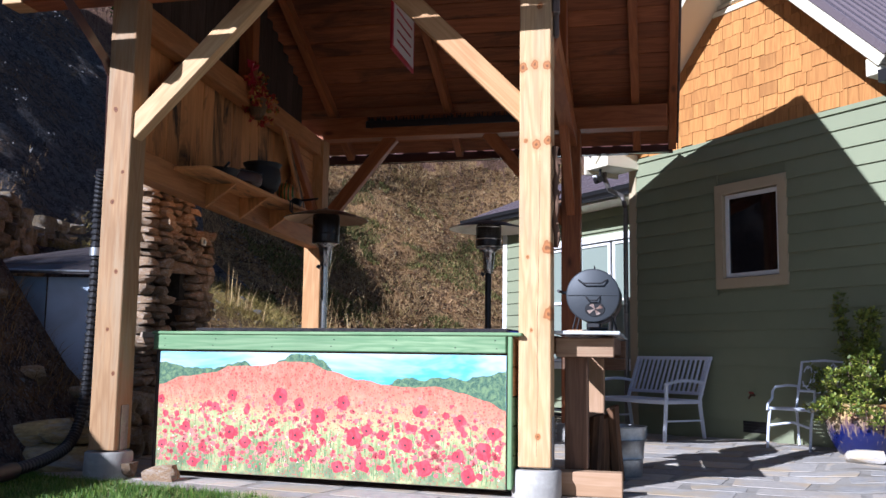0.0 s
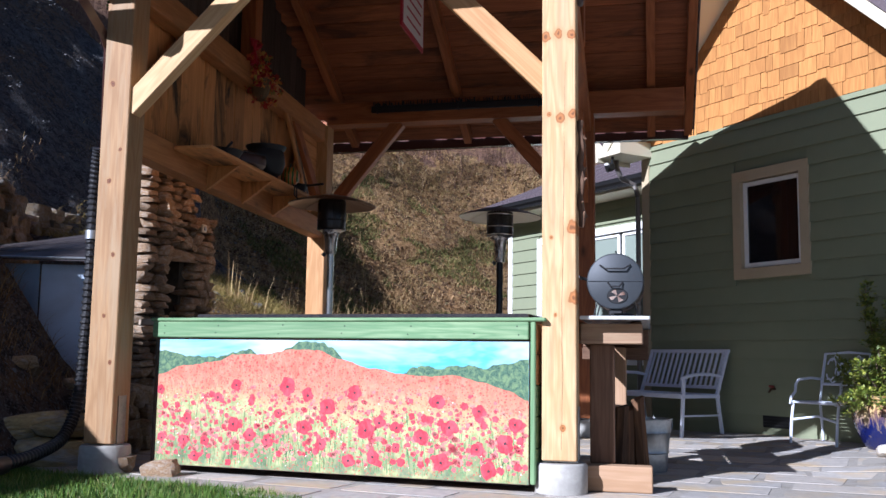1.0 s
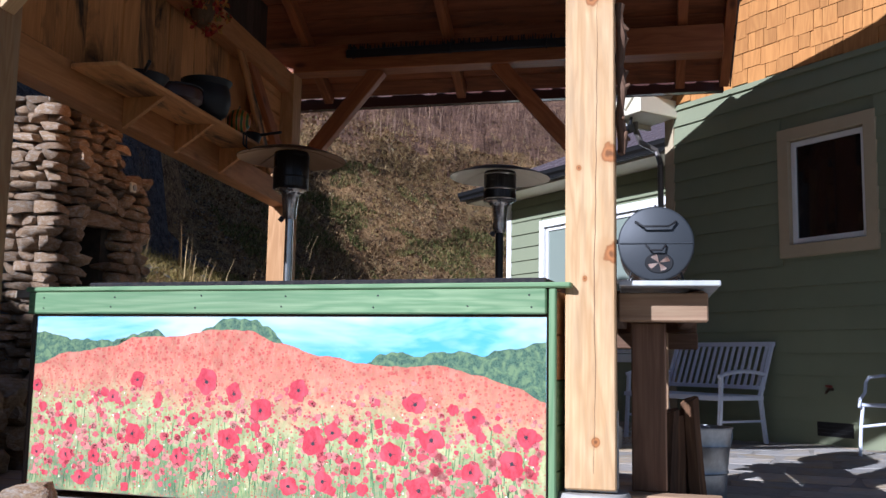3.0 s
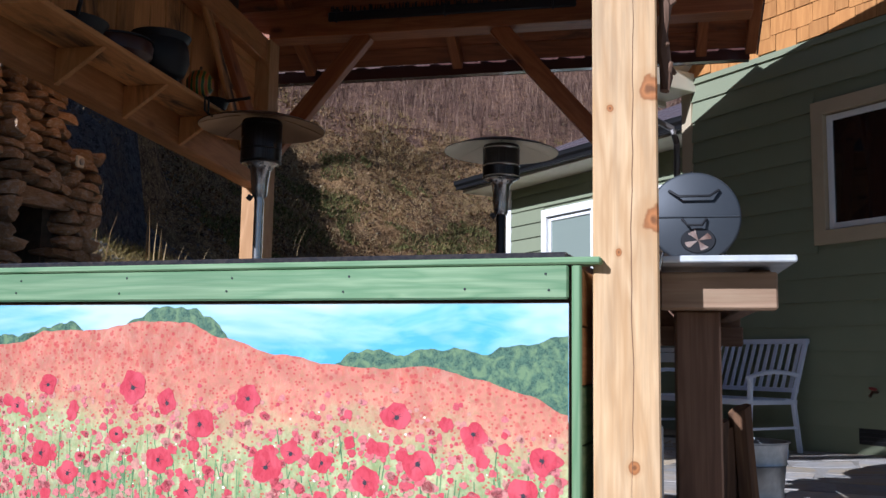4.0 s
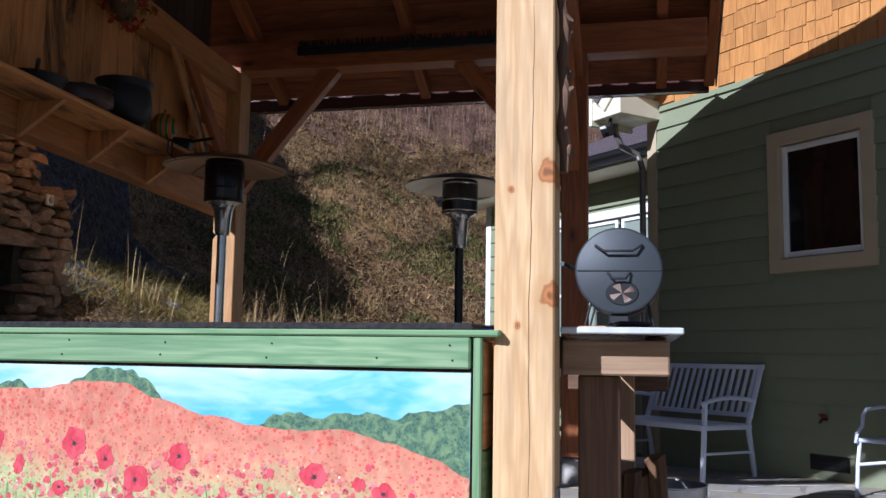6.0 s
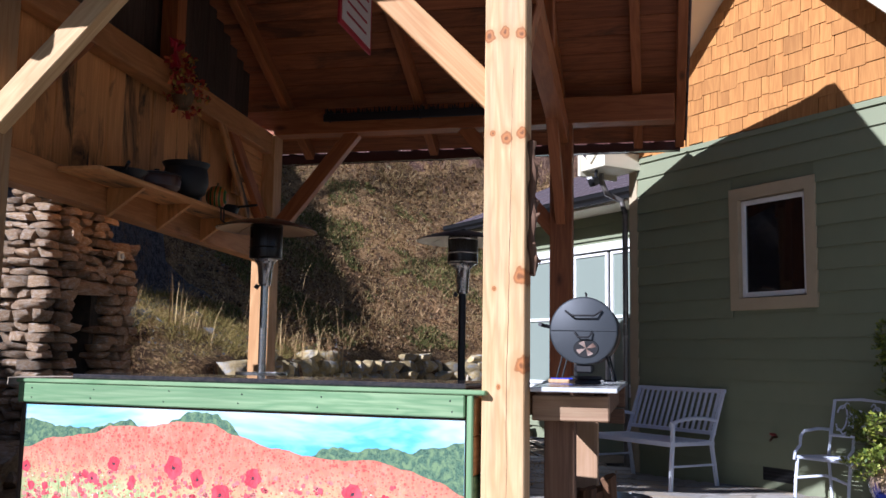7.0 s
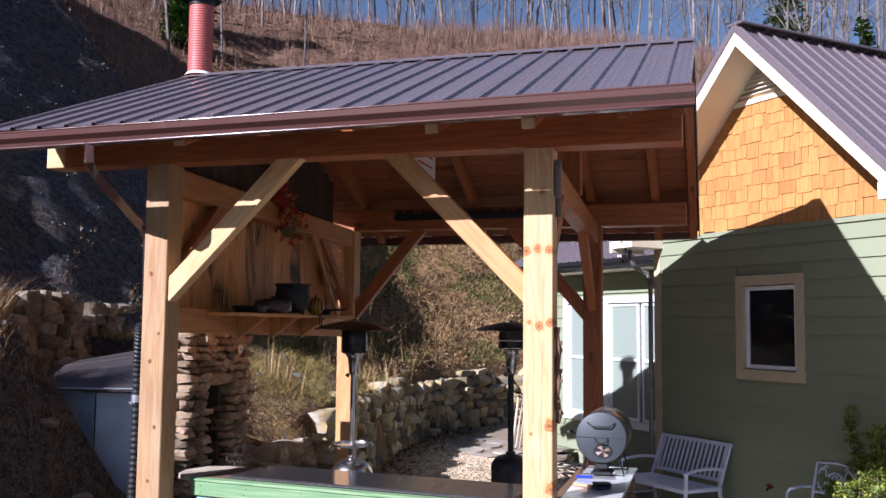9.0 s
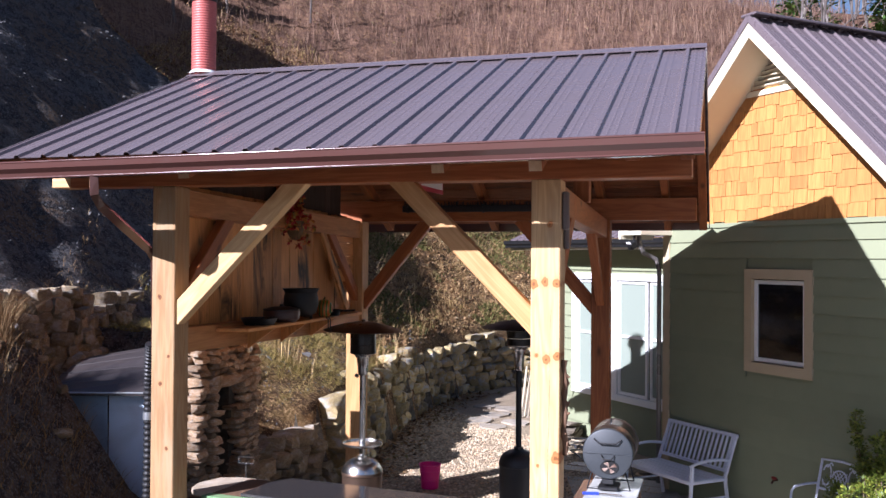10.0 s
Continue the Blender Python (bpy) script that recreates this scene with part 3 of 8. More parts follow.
def metal_panel(width, length, pitch=0.2286, rib=0.02, minor=True):
    """A ribbed roof sheet: x across, y up the slope, z out of it, with its ribs along y."""
    xs, x = [(0.0, 0.0)], 0.0
    while x < width - 0.02:
        for dx, z in ((0.03, 0.0), (0.045, rib), (0.07, rib), (0.085, 0.0)):
            if x + dx < width:
                xs.append((x + dx, z))
        if minor:
            for k in (0.125, 0.175):
                for dx, z in ((-0.012, 0.0), (0.0, 0.003), (0.012, 0.0)):
                    if x + k + dx < width:
                        xs.append((x + k + dx, z))
        x += pitch
    xs.append((width, 0.0))
    bm = bmesh.new()
    rows = [[bm.verts.new((x, y, z + dz)) for x, z in xs] for dz in (0.0, -0.004) for y in (0.0, length)]
    for i in range(len(xs) - 1):
        bm.faces.new((rows[0][i], rows[0][i + 1], rows[1][i + 1], rows[1][i]))
        bm.faces.new((rows[2][i + 1], rows[2][i], rows[3][i], rows[3][i + 1]))
        bm.faces.new((rows[0][i + 1], rows[0][i], rows[2][i], rows[2][i + 1]))
        bm.faces.new((rows[1][i], rows[1][i + 1], rows[3][i + 1], rows[3][i]))
    return bm


def lay_panels(origin, along, down, length, run, parent, material, sheet=0.9144):
    """Covers a slope with sheets side by side. origin: the ridge's end; along: the ridge's way; down: the way down the slope."""
    normal = along.cross(down).normalized()
    if normal.z < 0:
        normal = -normal
    n = math.ceil(length / sheet - 0.05)
    made = {}
    for i in range(n):
        w = min(sheet, length - i * sheet)
        y = -down.normalized()
        x = y.cross(normal)
        start = origin + along * (i * sheet) if x.dot(along) > 0 else origin + along * (i * sheet + w)
        base = start + down.normalized() * run + normal * (0.001 * (i % 2))
        m = Matrix((x, y, normal)).transposed().to_4x4()
        m.translation = base
        key = round(w, 3)
        if key not in made:
            made[key] = part("roof_panel", metal_panel(w, run), material, parent, "", m)
        else:
            link("roof_panel", made[key].data, parent, m)


for side in (-1, 1):
    run_v = (RIDGE_V - EAVE_V) if side < 0 else (REAR_V - RIDGE_V)
    slope = SLOPE if side < 0 else REAR_SLOPE
    down = V * side - Vector((0, 0, slope))
    lay_panels(P(ROOF_L, RIDGE_V, RIDGE_Z - 0.012), U, down, ROOF_R - ROOF_L, run_v * math.sqrt(1 + slope ** 2), pavilion, ROOF_METAL)
bm = bmesh.new()
for side in (-1, 1):
    tilt = Matrix.Translation(P((ROOF_L + ROOF_R) / 2, RIDGE_V + side * 0.085, RIDGE_Z + 0.012 - 0.085 * SLOPE)) @ Matrix.Rotation(ANGLE, 4, "Z") @ Matrix.Rotation(-side * math.atan(SLOPE), 4, "X")
    box(bm, ROOF_R - ROOF_L + 0.02, 0.19, 0.006, tilt)
part("ridge_cap", bm, ROOF_METAL, pavilion, "folded metal ridge cap")
for side in (-1, 1):
    run_v = (RIDGE_V - EAVE_V) if side < 0 else (REAR_V - RIDGE_V)
    mid = RIDGE_V + side * run_v / 2
    slope = SLOPE if side < 0 else REAR_SLOPE
    for uu in (ROOF_L - 0.004, ROOF_R + 0.004):
        tilt = Matrix.Translation(P(uu, mid, roof_z(mid) - 0.045)) @ Matrix.Rotation(ANGLE, 4, "Z") @ Matrix.Rotation(-side * math.atan(slope), 4, "X")
        bm = bmesh.new()
        box(bm, 0.012, run_v * math.sqrt(1 + slope ** 2), 0.09, tilt)
        part("rake_trim", bm, ROOF_METAL, pavilion, "brown metal rake trim")


def gutter(p0, p1, out, material, parent, label=""):
    """A K-style gutter from p0 to p1 (the top of its back), opening upwards, bulging towards out."""
    prof = ((0.0, 0.0), (0.0, -0.11), (0.075, -0.11), (0.085, -0.075), (0.118, -0.045), (0.122, 0.0), (0.112, 0.0), (0.108, -0.012), (0.114, -0.012),
            (0.113, -0.040), (0.078, -0.072), (0.070, -0.104), (0.006, -0.104), (0.006, 0.0))
    bm = bmesh.new()
    a = [bm.verts.new(p0 + out * x + Vector((0, 0, z))) for x, z in prof]
    b = [bm.verts.new(p1 + out * x + Vector((0, 0, z))) for x, z in prof]
    n = len(prof)
    for i in range(n):
        bm.faces.new((a[i], a[(i + 1) % n], b[(i + 1) % n], b[i]))
    for ends in (a, b):
        bm.faces.new([ends[i] for i in range(6)])
    bmesh.ops.recalc_face_normals(bm, faces=bm.faces[:])
    made = part("gutter", bm, material, parent, label)
    for x, z, r in ((0.118, 0.0, 0.008), (0.079, -0.106, 0.007)):
        bm = bmesh.new()
        tube(bm, (p0 + out * x + Vector((0, 0, z)), p1 + out * x + Vector((0, 0, z))), r, 10)
        part("rolled_lip", bm, material, made, "", smooth=True)
    return made


gutter(P(-4.02, -0.775, 3.560), P(1.04, -0.775, 3.625), -V, GUTTER, pavilion, "glossy brown metal gutter")
gutter(P(-4.02, 4.87, 3.35), P(0.95, 4.87, 3.375), V, GUTTER, pavilion, "glossy brown metal gutter")
bm = bmesh.new()
tube(bm, (P(-3.02, -0.83, 3.47), P(-3.02, -0.83, 3.34), P(-3.025, -0.76, 3.27), P(-3.08, -0.10, 2.97), P(-3.09, 0.0, 2.88), P(-3.09, 0.02, 2.15)), 0.04, 4)
part("downspout", bm, GUTTER, pavilion, "bent brown downspout")

# boarded wall above the girt on the fireplace side
n_b = 19
for i in range(n_b):
    v0 = 0.14 + (3.78 / n_b) * (i + 0.5)
    w = 3.78 / n_b - 0.004
    off = 0.004 * math.sin(i * 2.3)
    pav_beam("wall_board", (-3.04 - 0.018 * v0 + off, v0, 2.205), (-3.04 - 0.018 * v0 + off, v0, 3.50 - 0.025 * v0), 0.02, w, SIDING_PINE, V)
for i in range(24):
    v0 = 0.28 + 0.145 * i
    pav_beam("gable_board", (-3.10, v0, 3.36), (-3.10, v0, roof_z(v0) - 0.10), 0.02, 0.143, GREY_WOOD, V)
for i in range(5):
    pav_beam("cross_board", (-3.03, 3.28, 2.72 + 0.15 * i), (-3.045, 3.93, 2.705 + 0.15 * i), 0.022, 0.142, SIDING_PINE)
pav_beam("wall_brace", (-2.97, 3.62, 2.33), (-2.95, 2.80, 3.26), 0.03, 0.1, SIDING_PINE)

# ---- house ----
H_ANGLE = radians(-60.77)
HD, HN = Vector((math.cos(H_ANGLE), math.sin(H_ANGLE), 0)), Vector((math.sin(H_ANGLE), -math.cos(H_ANGLE), 0))
HD.z = HN.z = 0
H0 = Vector((2.401, 10.945, 0))
PEAK_S, PEAK_Z, PITCH = 1.91, 5.47, 0.985
BAND_Z = 3.33
H_ROT = math.degrees(H_ANGLE)


def Hs(s, off, z):
    """A place on the house: s along its gable wall from its corner, off out of the wall."""
    return H0 + HD * s + HN * off + Vector((0, 0, z))


def hbox(bm, s0, s1, o0, o1, z0, z1, bevel=0.0):
    m = Matrix.Translation(Hs((s0 + s1) / 2, (o0 + o1) / 2, (z0 + z1) / 2)) @ Matrix.Rotation(H_ANGLE, 4, "Z")
    box(bm, abs(s1 - s0), abs(o1 - o0), abs(z1 - z0), m, bevel)


house = thing("house", Hs(2, -3, GROUND), "sage green lap-sided house with cedar shingled gable and brown metal roof", "house")
WIN = (1.345, 2.31, 1.675, 2.82)
WALL_R = 3.75
bm = bmesh.new()
hbox(bm, 0.0, WIN[0] + 0.05, -0.16, -0.012, 0.0, BAND_Z)
hbox(bm, WIN[1] - 0.05, WALL_R, -0.16, -0.012, 0.0, BAND_Z)
hbox(bm, WIN[0] + 0.05, WIN[1] - 0.05, -0.16, -0.012, 0.0, WIN[2] + 0.05)
hbox(bm, WIN[0] + 0.05, WIN[1] - 0.05, -0.16, -0.012, WIN[3] - 0.05, BAND_Z)
part("wall", bm, SIDING, house)
bm = bmesh.new()
prism(bm, ((-0.05, BAND_Z), (WALL_R - 0.1, BAND_Z), (PEAK_S, PEAK_Z - 0.08)), 0.148, Matrix.Translation(Hs(0, -0.160, 0)) @ Matrix.Rotation(H_ANGLE, 4, "Z") @ Matrix.Scale(-1, 4, (0, 1, 0)) @ Matrix.Translation((0, -0.148, 0)))
part("gable_wall", bm, CREAM, house)
bm = bmesh.new()
hbox(bm, WALL_R - 0.15, WALL_R, -7.5, -0.17, 0.0, BAND_Z)
hbox(bm, -0.0, WALL_R - 0.15, -7.5, -7.35, 0.0, BAND_Z)
hbox(bm, 0.0, 0.15, -7.35, -0.17, 0.0, BAND_Z)
hbox(bm, 0.15, WALL_R - 0.15, -7.35, -0.17, BAND_Z - 0.1, BAND_Z - 0.02)
part("side_wall", bm, SIDING, house)


def lap(s0, s1, z, off=0.0, expo=0.19, s_shift=None):
    """One lap board with its lower edge proud of the board below."""
    key = ("lap", round(s1 - s0, 3))
    if key not in MESHES:
        bm = bmesh.new()
        L, h = s1 - s0, expo + 0.03
        pts = ((0.020, 0.0), (0.032, 0.0), (0.032, 0.004), (0.009, h), (0.0, h))
        a = [bm.verts.new((0, -o, zz)) for o, zz in pts]
        b = [bm.verts.new((L, -o, zz)) for o, zz in pts]
        for i in range(5):
            bm.faces.new((a[i], a[(i + 1) % 5], b[(i + 1) % 5], b[i]))
        bm.faces.new(a)
        bm.faces.new(b)
        bmesh.ops.recalc_face_normals(bm, faces=bm.faces[:])
        mesh = bpy.data.meshes.new("lap_board")
        bm.to_mesh(mesh)
        bm.free()
        mesh.materials.append(SIDING)
        MESHES[key] = mesh
    link("lap_board", MESHES[key], house, Matrix.Translation(Hs(s0, off - 0.013, z)) @ Matrix.Rotation(H_ANGLE, 4, "Z"))


z = 0.28
while z < BAND_Z - 0.03:
    if z + 0.19 > WIN[2] + 0.02 and z < WIN[3] - 0.02:
        lap(0.06, WIN[0] + 0.02, z)
        lap(WIN[1] - 0.02, WALL_R, z)
    else:
        lap(0.06, WALL_R, z)
    z += 0.19
bm = bmesh.new()
hbox(bm, 0.0, WALL_R, -0.012, 0.006, 0.0, 0.28)
part("skirt_board", bm, SIDING, house)
bm = bmesh.new()
hbox(bm, -0.06, 0.06, -0.10, 0.022, 0.05, BAND_Z - 0.02)
part("corner_board", bm, TRIM_TAN, house)
bm = bmesh.new()
hbox(bm, -0.02, WALL_R, -0.012, 0.026, BAND_Z - 0.035, BAND_Z + 0.015)
part("belly_band", bm, SIDING, house)


def window(s0, s1, z0, z1, off, sashes, trim_mat, pane_mat, name="window", split=False, trim=0.11):
    w = part(name, *window_trim(s0, s1, z0, z1, off, trim), trim_mat, house, "casement window in broad trim" if not split else "triple double-hung window")
    for a, b in sashes:
        za, zb = z0 + trim + 0.01, z1 - trim - 0.01
        fm = bmesh.new()
        f = 0.045
        for q in ((a, a + f, za, zb), (b - f, b, za, zb), (a + f, b - f, za, za + f), (a + f, b - f, zb - f, zb)):
            hbox(fm, q[0], q[1], off - 0.05, off - 0.012, q[2], q[3], 0.004)
        if split:
            mid = (za + zb) / 2 + 0.02
            hbox(fm, a + f, b - f, off - 0.05, off - 0.008, mid - 0.02, mid + 0.02, 0.003)
        part("sash", fm, WHITE, w, "white vinyl sash")
        gm = bmesh.new()
        hbox(gm, a + f, b - f, off - 0.038, off - 0.032, za + f, zb - f)
        part("pane", gm, pane_mat, w)
    return w


def window_trim(s0, s1, z0, z1, off, t):
    bm = bmesh.new()
    loops = []
    for inset, o in ((0.0, off - 0.06), (0.0, off + 0.025), (0.003, off + 0.028), (t - 0.003, off + 0.028), (t, off + 0.025), (t, off - 0.06)):
        loops.append([bm.verts.new(Hs(s, o, z)) for s, z in ((s0 + inset, z0 + inset), (s1 - inset, z0 + inset), (s1 - inset, z1 - inset), (s0 + inset, z1 - inset))])
    for a, b in zip(loops, loops[1:] + loops[:1]):
        for k in range(4):
            bm.faces.new((a[k], a[(k + 1) % 4], b[(k + 1) % 4], b[k]))
    bmesh.ops.recalc_face_normals(bm, faces=bm.faces[:])
    return (bm,)


window(*WIN, 0.0, ((WIN[0] + 0.115, WIN[1] - 0.115),), TRIM_TAN, PANE_DARK)

# cedar shingles
rng = random.Random(11)
SHINGLE = {}
row, z = 0, BAND_Z + 0.012
while z < 4.72:
    half = (PEAK_Z - 0.19 - z) / PITCH
    s = PEAK_S - half
    while s < PEAK_S + half - 0.09:
        w = min(rng.choice((0.09, 0.12, 0.15, 0.18, 0.21, 0.24)), max(0.09, 0.03 * int((PEAK_S + half - s) / 0.03)))
        key = w
        if key not in SHINGLE:
            bm = bmesh.new()
            h = 0.21
            prism(bm, ((0, 0), (w - 0.006, 0), (w - 0.006, h), (0, h)), 0.022)
            for vert in bm.verts:
                if vert.co.z > 0.1:
                    vert.co.y = vert.co.y * 0.3 + 0.010
            mesh = bpy.data.meshes.new("shingle")
            bm.to_mesh(mesh)
            bm.free()
            mesh.materials.append(CEDAR)
            SHINGLE[key] = mesh
        drop = rng.choice((0.0, 0.0, 0.012, -0.014, 0.02))
        link("shingle", SHINGLE[key], house, Matrix.Translation(Hs(s, 0.016 + rng.uniform(0, 0.004), z + drop)) @ Matrix.Rotation(H_ANGLE + rng.uniform(-0.012, 0.012), 4, "Z"))
        s += w
    z += 0.157
    row += 1
bm = bmesh.new()
hbox(bm, PEAK_S - 0.54, PEAK_S + 0.54, 0.0, 0.03, 4.74, 4.80, 0.004)
part("frieze_board", bm, CREAM, house)
zz = 4.81
while zz < 5.25:
    half = (5.29 - zz) / PITCH
    bm = bmesh.new()
    m = Matrix.Translation(Hs(PEAK_S, 0.012, zz + 0.025)) @ Matrix.Rotation(H_ANGLE, 4, "Z") @ Matrix.Rotation(radians(-28), 4, "X")
    box(bm, 2 * half, 0.05, 0.012, m)
    part("vent_slat", bm, CREAM, house)
    zz += 0.05

# gable roof: rakes, soffit, sheets
OVER = 0.5
for side in (-1, 1):
    reach = 2.12 if side < 0 else 1.93
    a, b = Hs(PEAK_S, OVER, PEAK_Z), Hs(PEAK_S + side * reach, OVER, PEAK_Z - reach * PITCH)
    down = (b - a).normalized()
    nrm = (HD * side * PITCH + Vector((0, 0, 1))).normalized()
    beam("rake_board", a - nrm * 0.088 + HN * 0.012, b - nrm * 0.088 + HN * 0.012, 0.025, 0.125, CREAM, house, nrm, "broad white rake board")
    beam("soffit", a - nrm * 0.115 - HN * (OVER / 2), b - nrm * 0.115 - HN * (OVER / 2), OVER, 0.02, CREAM, house, nrm)
    lay_panels(Hs(PEAK_S, OVER + 0.03, PEAK_Z + 0.012), -HN, HD * side - Vector((0, 0, PITCH)), 8.2, reach * math.sqrt(1 + PITCH ** 2), house, ROOF_METAL)
    beam("rake_trim", a + HN * 0.034 - nrm * 0.005, b + HN * 0.034 - nrm * 0.005, 0.015, 0.07, ROOF_METAL, house, nrm)
    beam("roof_deck", a - nrm * 0.03 - HN * 4, b - nrm * 0.03 - HN * 4, 8.0, 0.02, DECK, house, nrm)
beam("ridge_cap", Hs(PEAK_S, OVER + 0.03, PEAK_Z + 0.03), Hs(PEAK_S, -7.6, PEAK_Z + 0.03), 0.22, 0.03, ROOF_METAL, house, Vector((0, 0, 1)), "", 0.012)
# boxed eave return at the corner and gutter at the other side
bm = bmesh.new()
hbox(bm, -0.30, 0.10, 0.0, OVER, 3.22, 3.40, 0.006)
hbox(bm, -0.32, -0.28, 0.0, OVER + 0.02, 3.17, 3.46, 0.004)
part("eave_return", bm, CREAM, house, "boxed cream eave return")
bm = bmesh.new()
hbox(bm, 3.60, 3.74, 0.03, OVER, 3.40, 3.56, 0.006)
part("eave_return", bm, CREAM, house, "boxed cream eave return")
gutter(Hs(3.745, 0.54, 3.42), Hs(3.745, -7.5, 3.42), HD, DARK_METAL, house, "dark metal gutter")
bm = bmesh.new()
tube(bm, (Hs(3.81, 0.46, 3.32), Hs(3.81, 0.46, 3.20), Hs(3.80, 0.38, 3.12), Hs(3.72, 0.12, 3.0), Hs(3.70, 0.07, 2.9), Hs(3.70, 0.07, 0.1)), 0.04, 8)
part("eave_downspout", bm, DARK_METAL, house, "dark bent downspout")

# low wing behind the corner
WO = -1.02
bm = bmesh.new()
WWIN = (-3.60, -0.75, 0.75, 2.70)
WL = -4.37
hbox(bm, WL, WWIN[0] + 0.05, WO - 0.16, WO - 0.012, 0.0, 3.1)
hbox(bm, WWIN[1] - 0.05, 0.0, WO - 0.16, WO - 0.012, 0.0, 3.1)
hbox(bm, WWIN[0] + 0.05, WWIN[1] - 0.05, WO - 0.16, WO - 0.012, 0.0, WWIN[2] + 0.05)
hbox(bm, WWIN[0] + 0.05, WWIN[1] - 0.05, WO - 0.16, WO - 0.012, WWIN[3] - 0.05, 3.1)
hbox(bm, WL, WL + 0.16, WO - 5.0, WO - 0.16, 0.0, 3.1)
part("wing_wall", bm, SIDING, house)
z = 0.28
while z < 3.05:
    if z + 0.19 > WWIN[2] + 0.02 and z < WWIN[3] - 0.02:
        lap(WL + 0.06, WWIN[0] + 0.02, z, WO)
        lap(WWIN[1] - 0.02, -0.005, z, WO)
    else:
        lap(WL + 0.06, -0.005, z, WO)
    z += 0.19
window(*WWIN, WO, ((-3.49, -2.61), (-2.39, -1.69), (-1.63, -0.87)), WHITE, PANE_BLIND, "wing_window", True, 0.10)
bm = bmesh.new()
hbox(bm, -2.60, -2.40, WO - 0.055, WO + 0.024, WWIN[2] + 0.10, WWIN[3] - 0.10, 0.003)
part("window_mullion", bm, WHITE, house, "broad white mullion between the sashes")
bm = bmesh.new()
hbox(bm, WL - 0.04, WL + 0.07, WO - 0.1, WO + 0.022, 0.05, 3.08)
part("wing_corner_board", bm, WHITE, house)
WE = 3.10
WP = 0.42
bm = bmesh.new()
hbox(bm, WL - 0.47, -0.02, WO - 0.012, WO + 0.45, WE - 0.03, WE)
hbox(bm, WL - 0.47, -0.02, WO + 0.44, WO + 0.465, WE - 0.03, WE + 0.11)
part("wing_soffit", bm, CREAM, house, "cream soffit and fascia")
lay_panels(Hs(WL - 0.52, WO - 4.0, WE + 0.13 + WP * 4.48), HD, HN - Vector((0, 0, WP)), 4.87, 4.48 * math.sqrt(1 + WP * WP), house, ROOF_METAL)
gutter(Hs(WL - 0.52, WO + 0.47, WE + 0.12), Hs(-0.02, WO + 0.47, WE + 0.10), HN, DARK_METAL, house, "dark metal gutter")
bm = bmesh.new()
tube(bm, (Hs(-0.25, 0.25, WE + 0.16), Hs(-0.25, 0.25, WE + 0.04), Hs(-0.22, 0.20, WE - 0.10), Hs(-0.14, 0.06, WE - 0.18), Hs(-0.11, 0.04, WE - 0.32), Hs(-0.11, 0.04, 0.1)), 0.031, 8)
part("wing_downspout", bm, paint("grey_downspout_metal", (0.17, 0.155, 0.145), 0.3, 0.03, 0.5, 0.5), house, "dark grey bent downspout", smooth=True)

# ---- bar with painted front ----
B0, B1 = Vector((-1.985, 6.280, 0)), Vector((0.397, 5.427, 0))
BU = (B1 - B0).normalized()
BV = Vector((-BU.y, BU.x, 0))
B_ANG = math.atan2(BU.y, BU.x)
B_LEN = (B1 - B0).length


def Bp(a, b, z):
    return B0 + BU * a + BV * b + Vector((0, 0, z))


def bbox(bm, a0, a1, b0, b1, z0, z1, bevel=0.0):
    m = Matrix.Translation(Bp((a0 + a1) / 2, (b0 + b1) / 2, (z0 + z1) / 2)) @ Matrix.Rotation(B_ANG, 4, "Z")
    box(bm, abs(a1 - a0), abs(b1 - b0), abs(z1 - z0), m, bevel)


bar = thing("bar_counter", Bp(B_LEN / 2, 0.3, GROUND), "green-trimmed outdoor bar counter with a painted poppy field front", "bar counter")
bm = bmesh.new()
bbox(bm, -0.03, B_LEN + 0.018, 0.012, 0.60, 0.10, 1.05)
part("carcass", bm, OLD_WOOD, bar)
bm = bmesh.new()
bbox(bm, 0.0, B_LEN, -0.006, 0.010, 0.095, 0.912)
mural = part("painted_panel", bm, GREY_WOOD, bar, "hand-painted panel of a red poppy field below a blue sky")
beam("trim_board", Bp(-0.045, -0.012, 0.975), Bp(B_LEN + 0.0, -0.012, 0.975), 0.024, 0.105, GREEN_STAIN, bar)
beam("trim_board", Bp(B_LEN + 0.0245, -0.010, 0.10), Bp(B_LEN + 0.0245, -0.010, 1.028), 0.030, 0.022, GREEN_STAIN, bar, BV)
beam("trim_board", Bp(-0.012, -0.004, 0.10), Bp(-0.012, -0.004, 0.918), 0.022, 0.02, GREY_WOOD, bar, BV)
beam("ledge_board", Bp(-0.06, 0.02, 1.040), Bp(B_LEN + 0.10, 0.02, 1.040), 0.10, 0.022, GREEN_STAIN, bar)
for i in range(5):
    # upper boards in lighter pine, the bounce light here put into their colour
    beam("end_board", Bp(B_LEN + 0.030, 0.004, 0.12 + i * 0.18 + 0.09), Bp(B_LEN + 0.030, 0.60, 0.12 + i * 0.18 + 0.09), 0.02, 0.177, PINE_WARM if i > 2 else GREEN_STAIN, bar)
    beam("end_board", Bp(-0.042, 0.03, 0.12 + i * 0.18 + 0.09), Bp(-0.042, 0.60, 0.12 + i * 0.18 + 0.09), 0.02, 0.176, TIMBER, bar)
nail = None
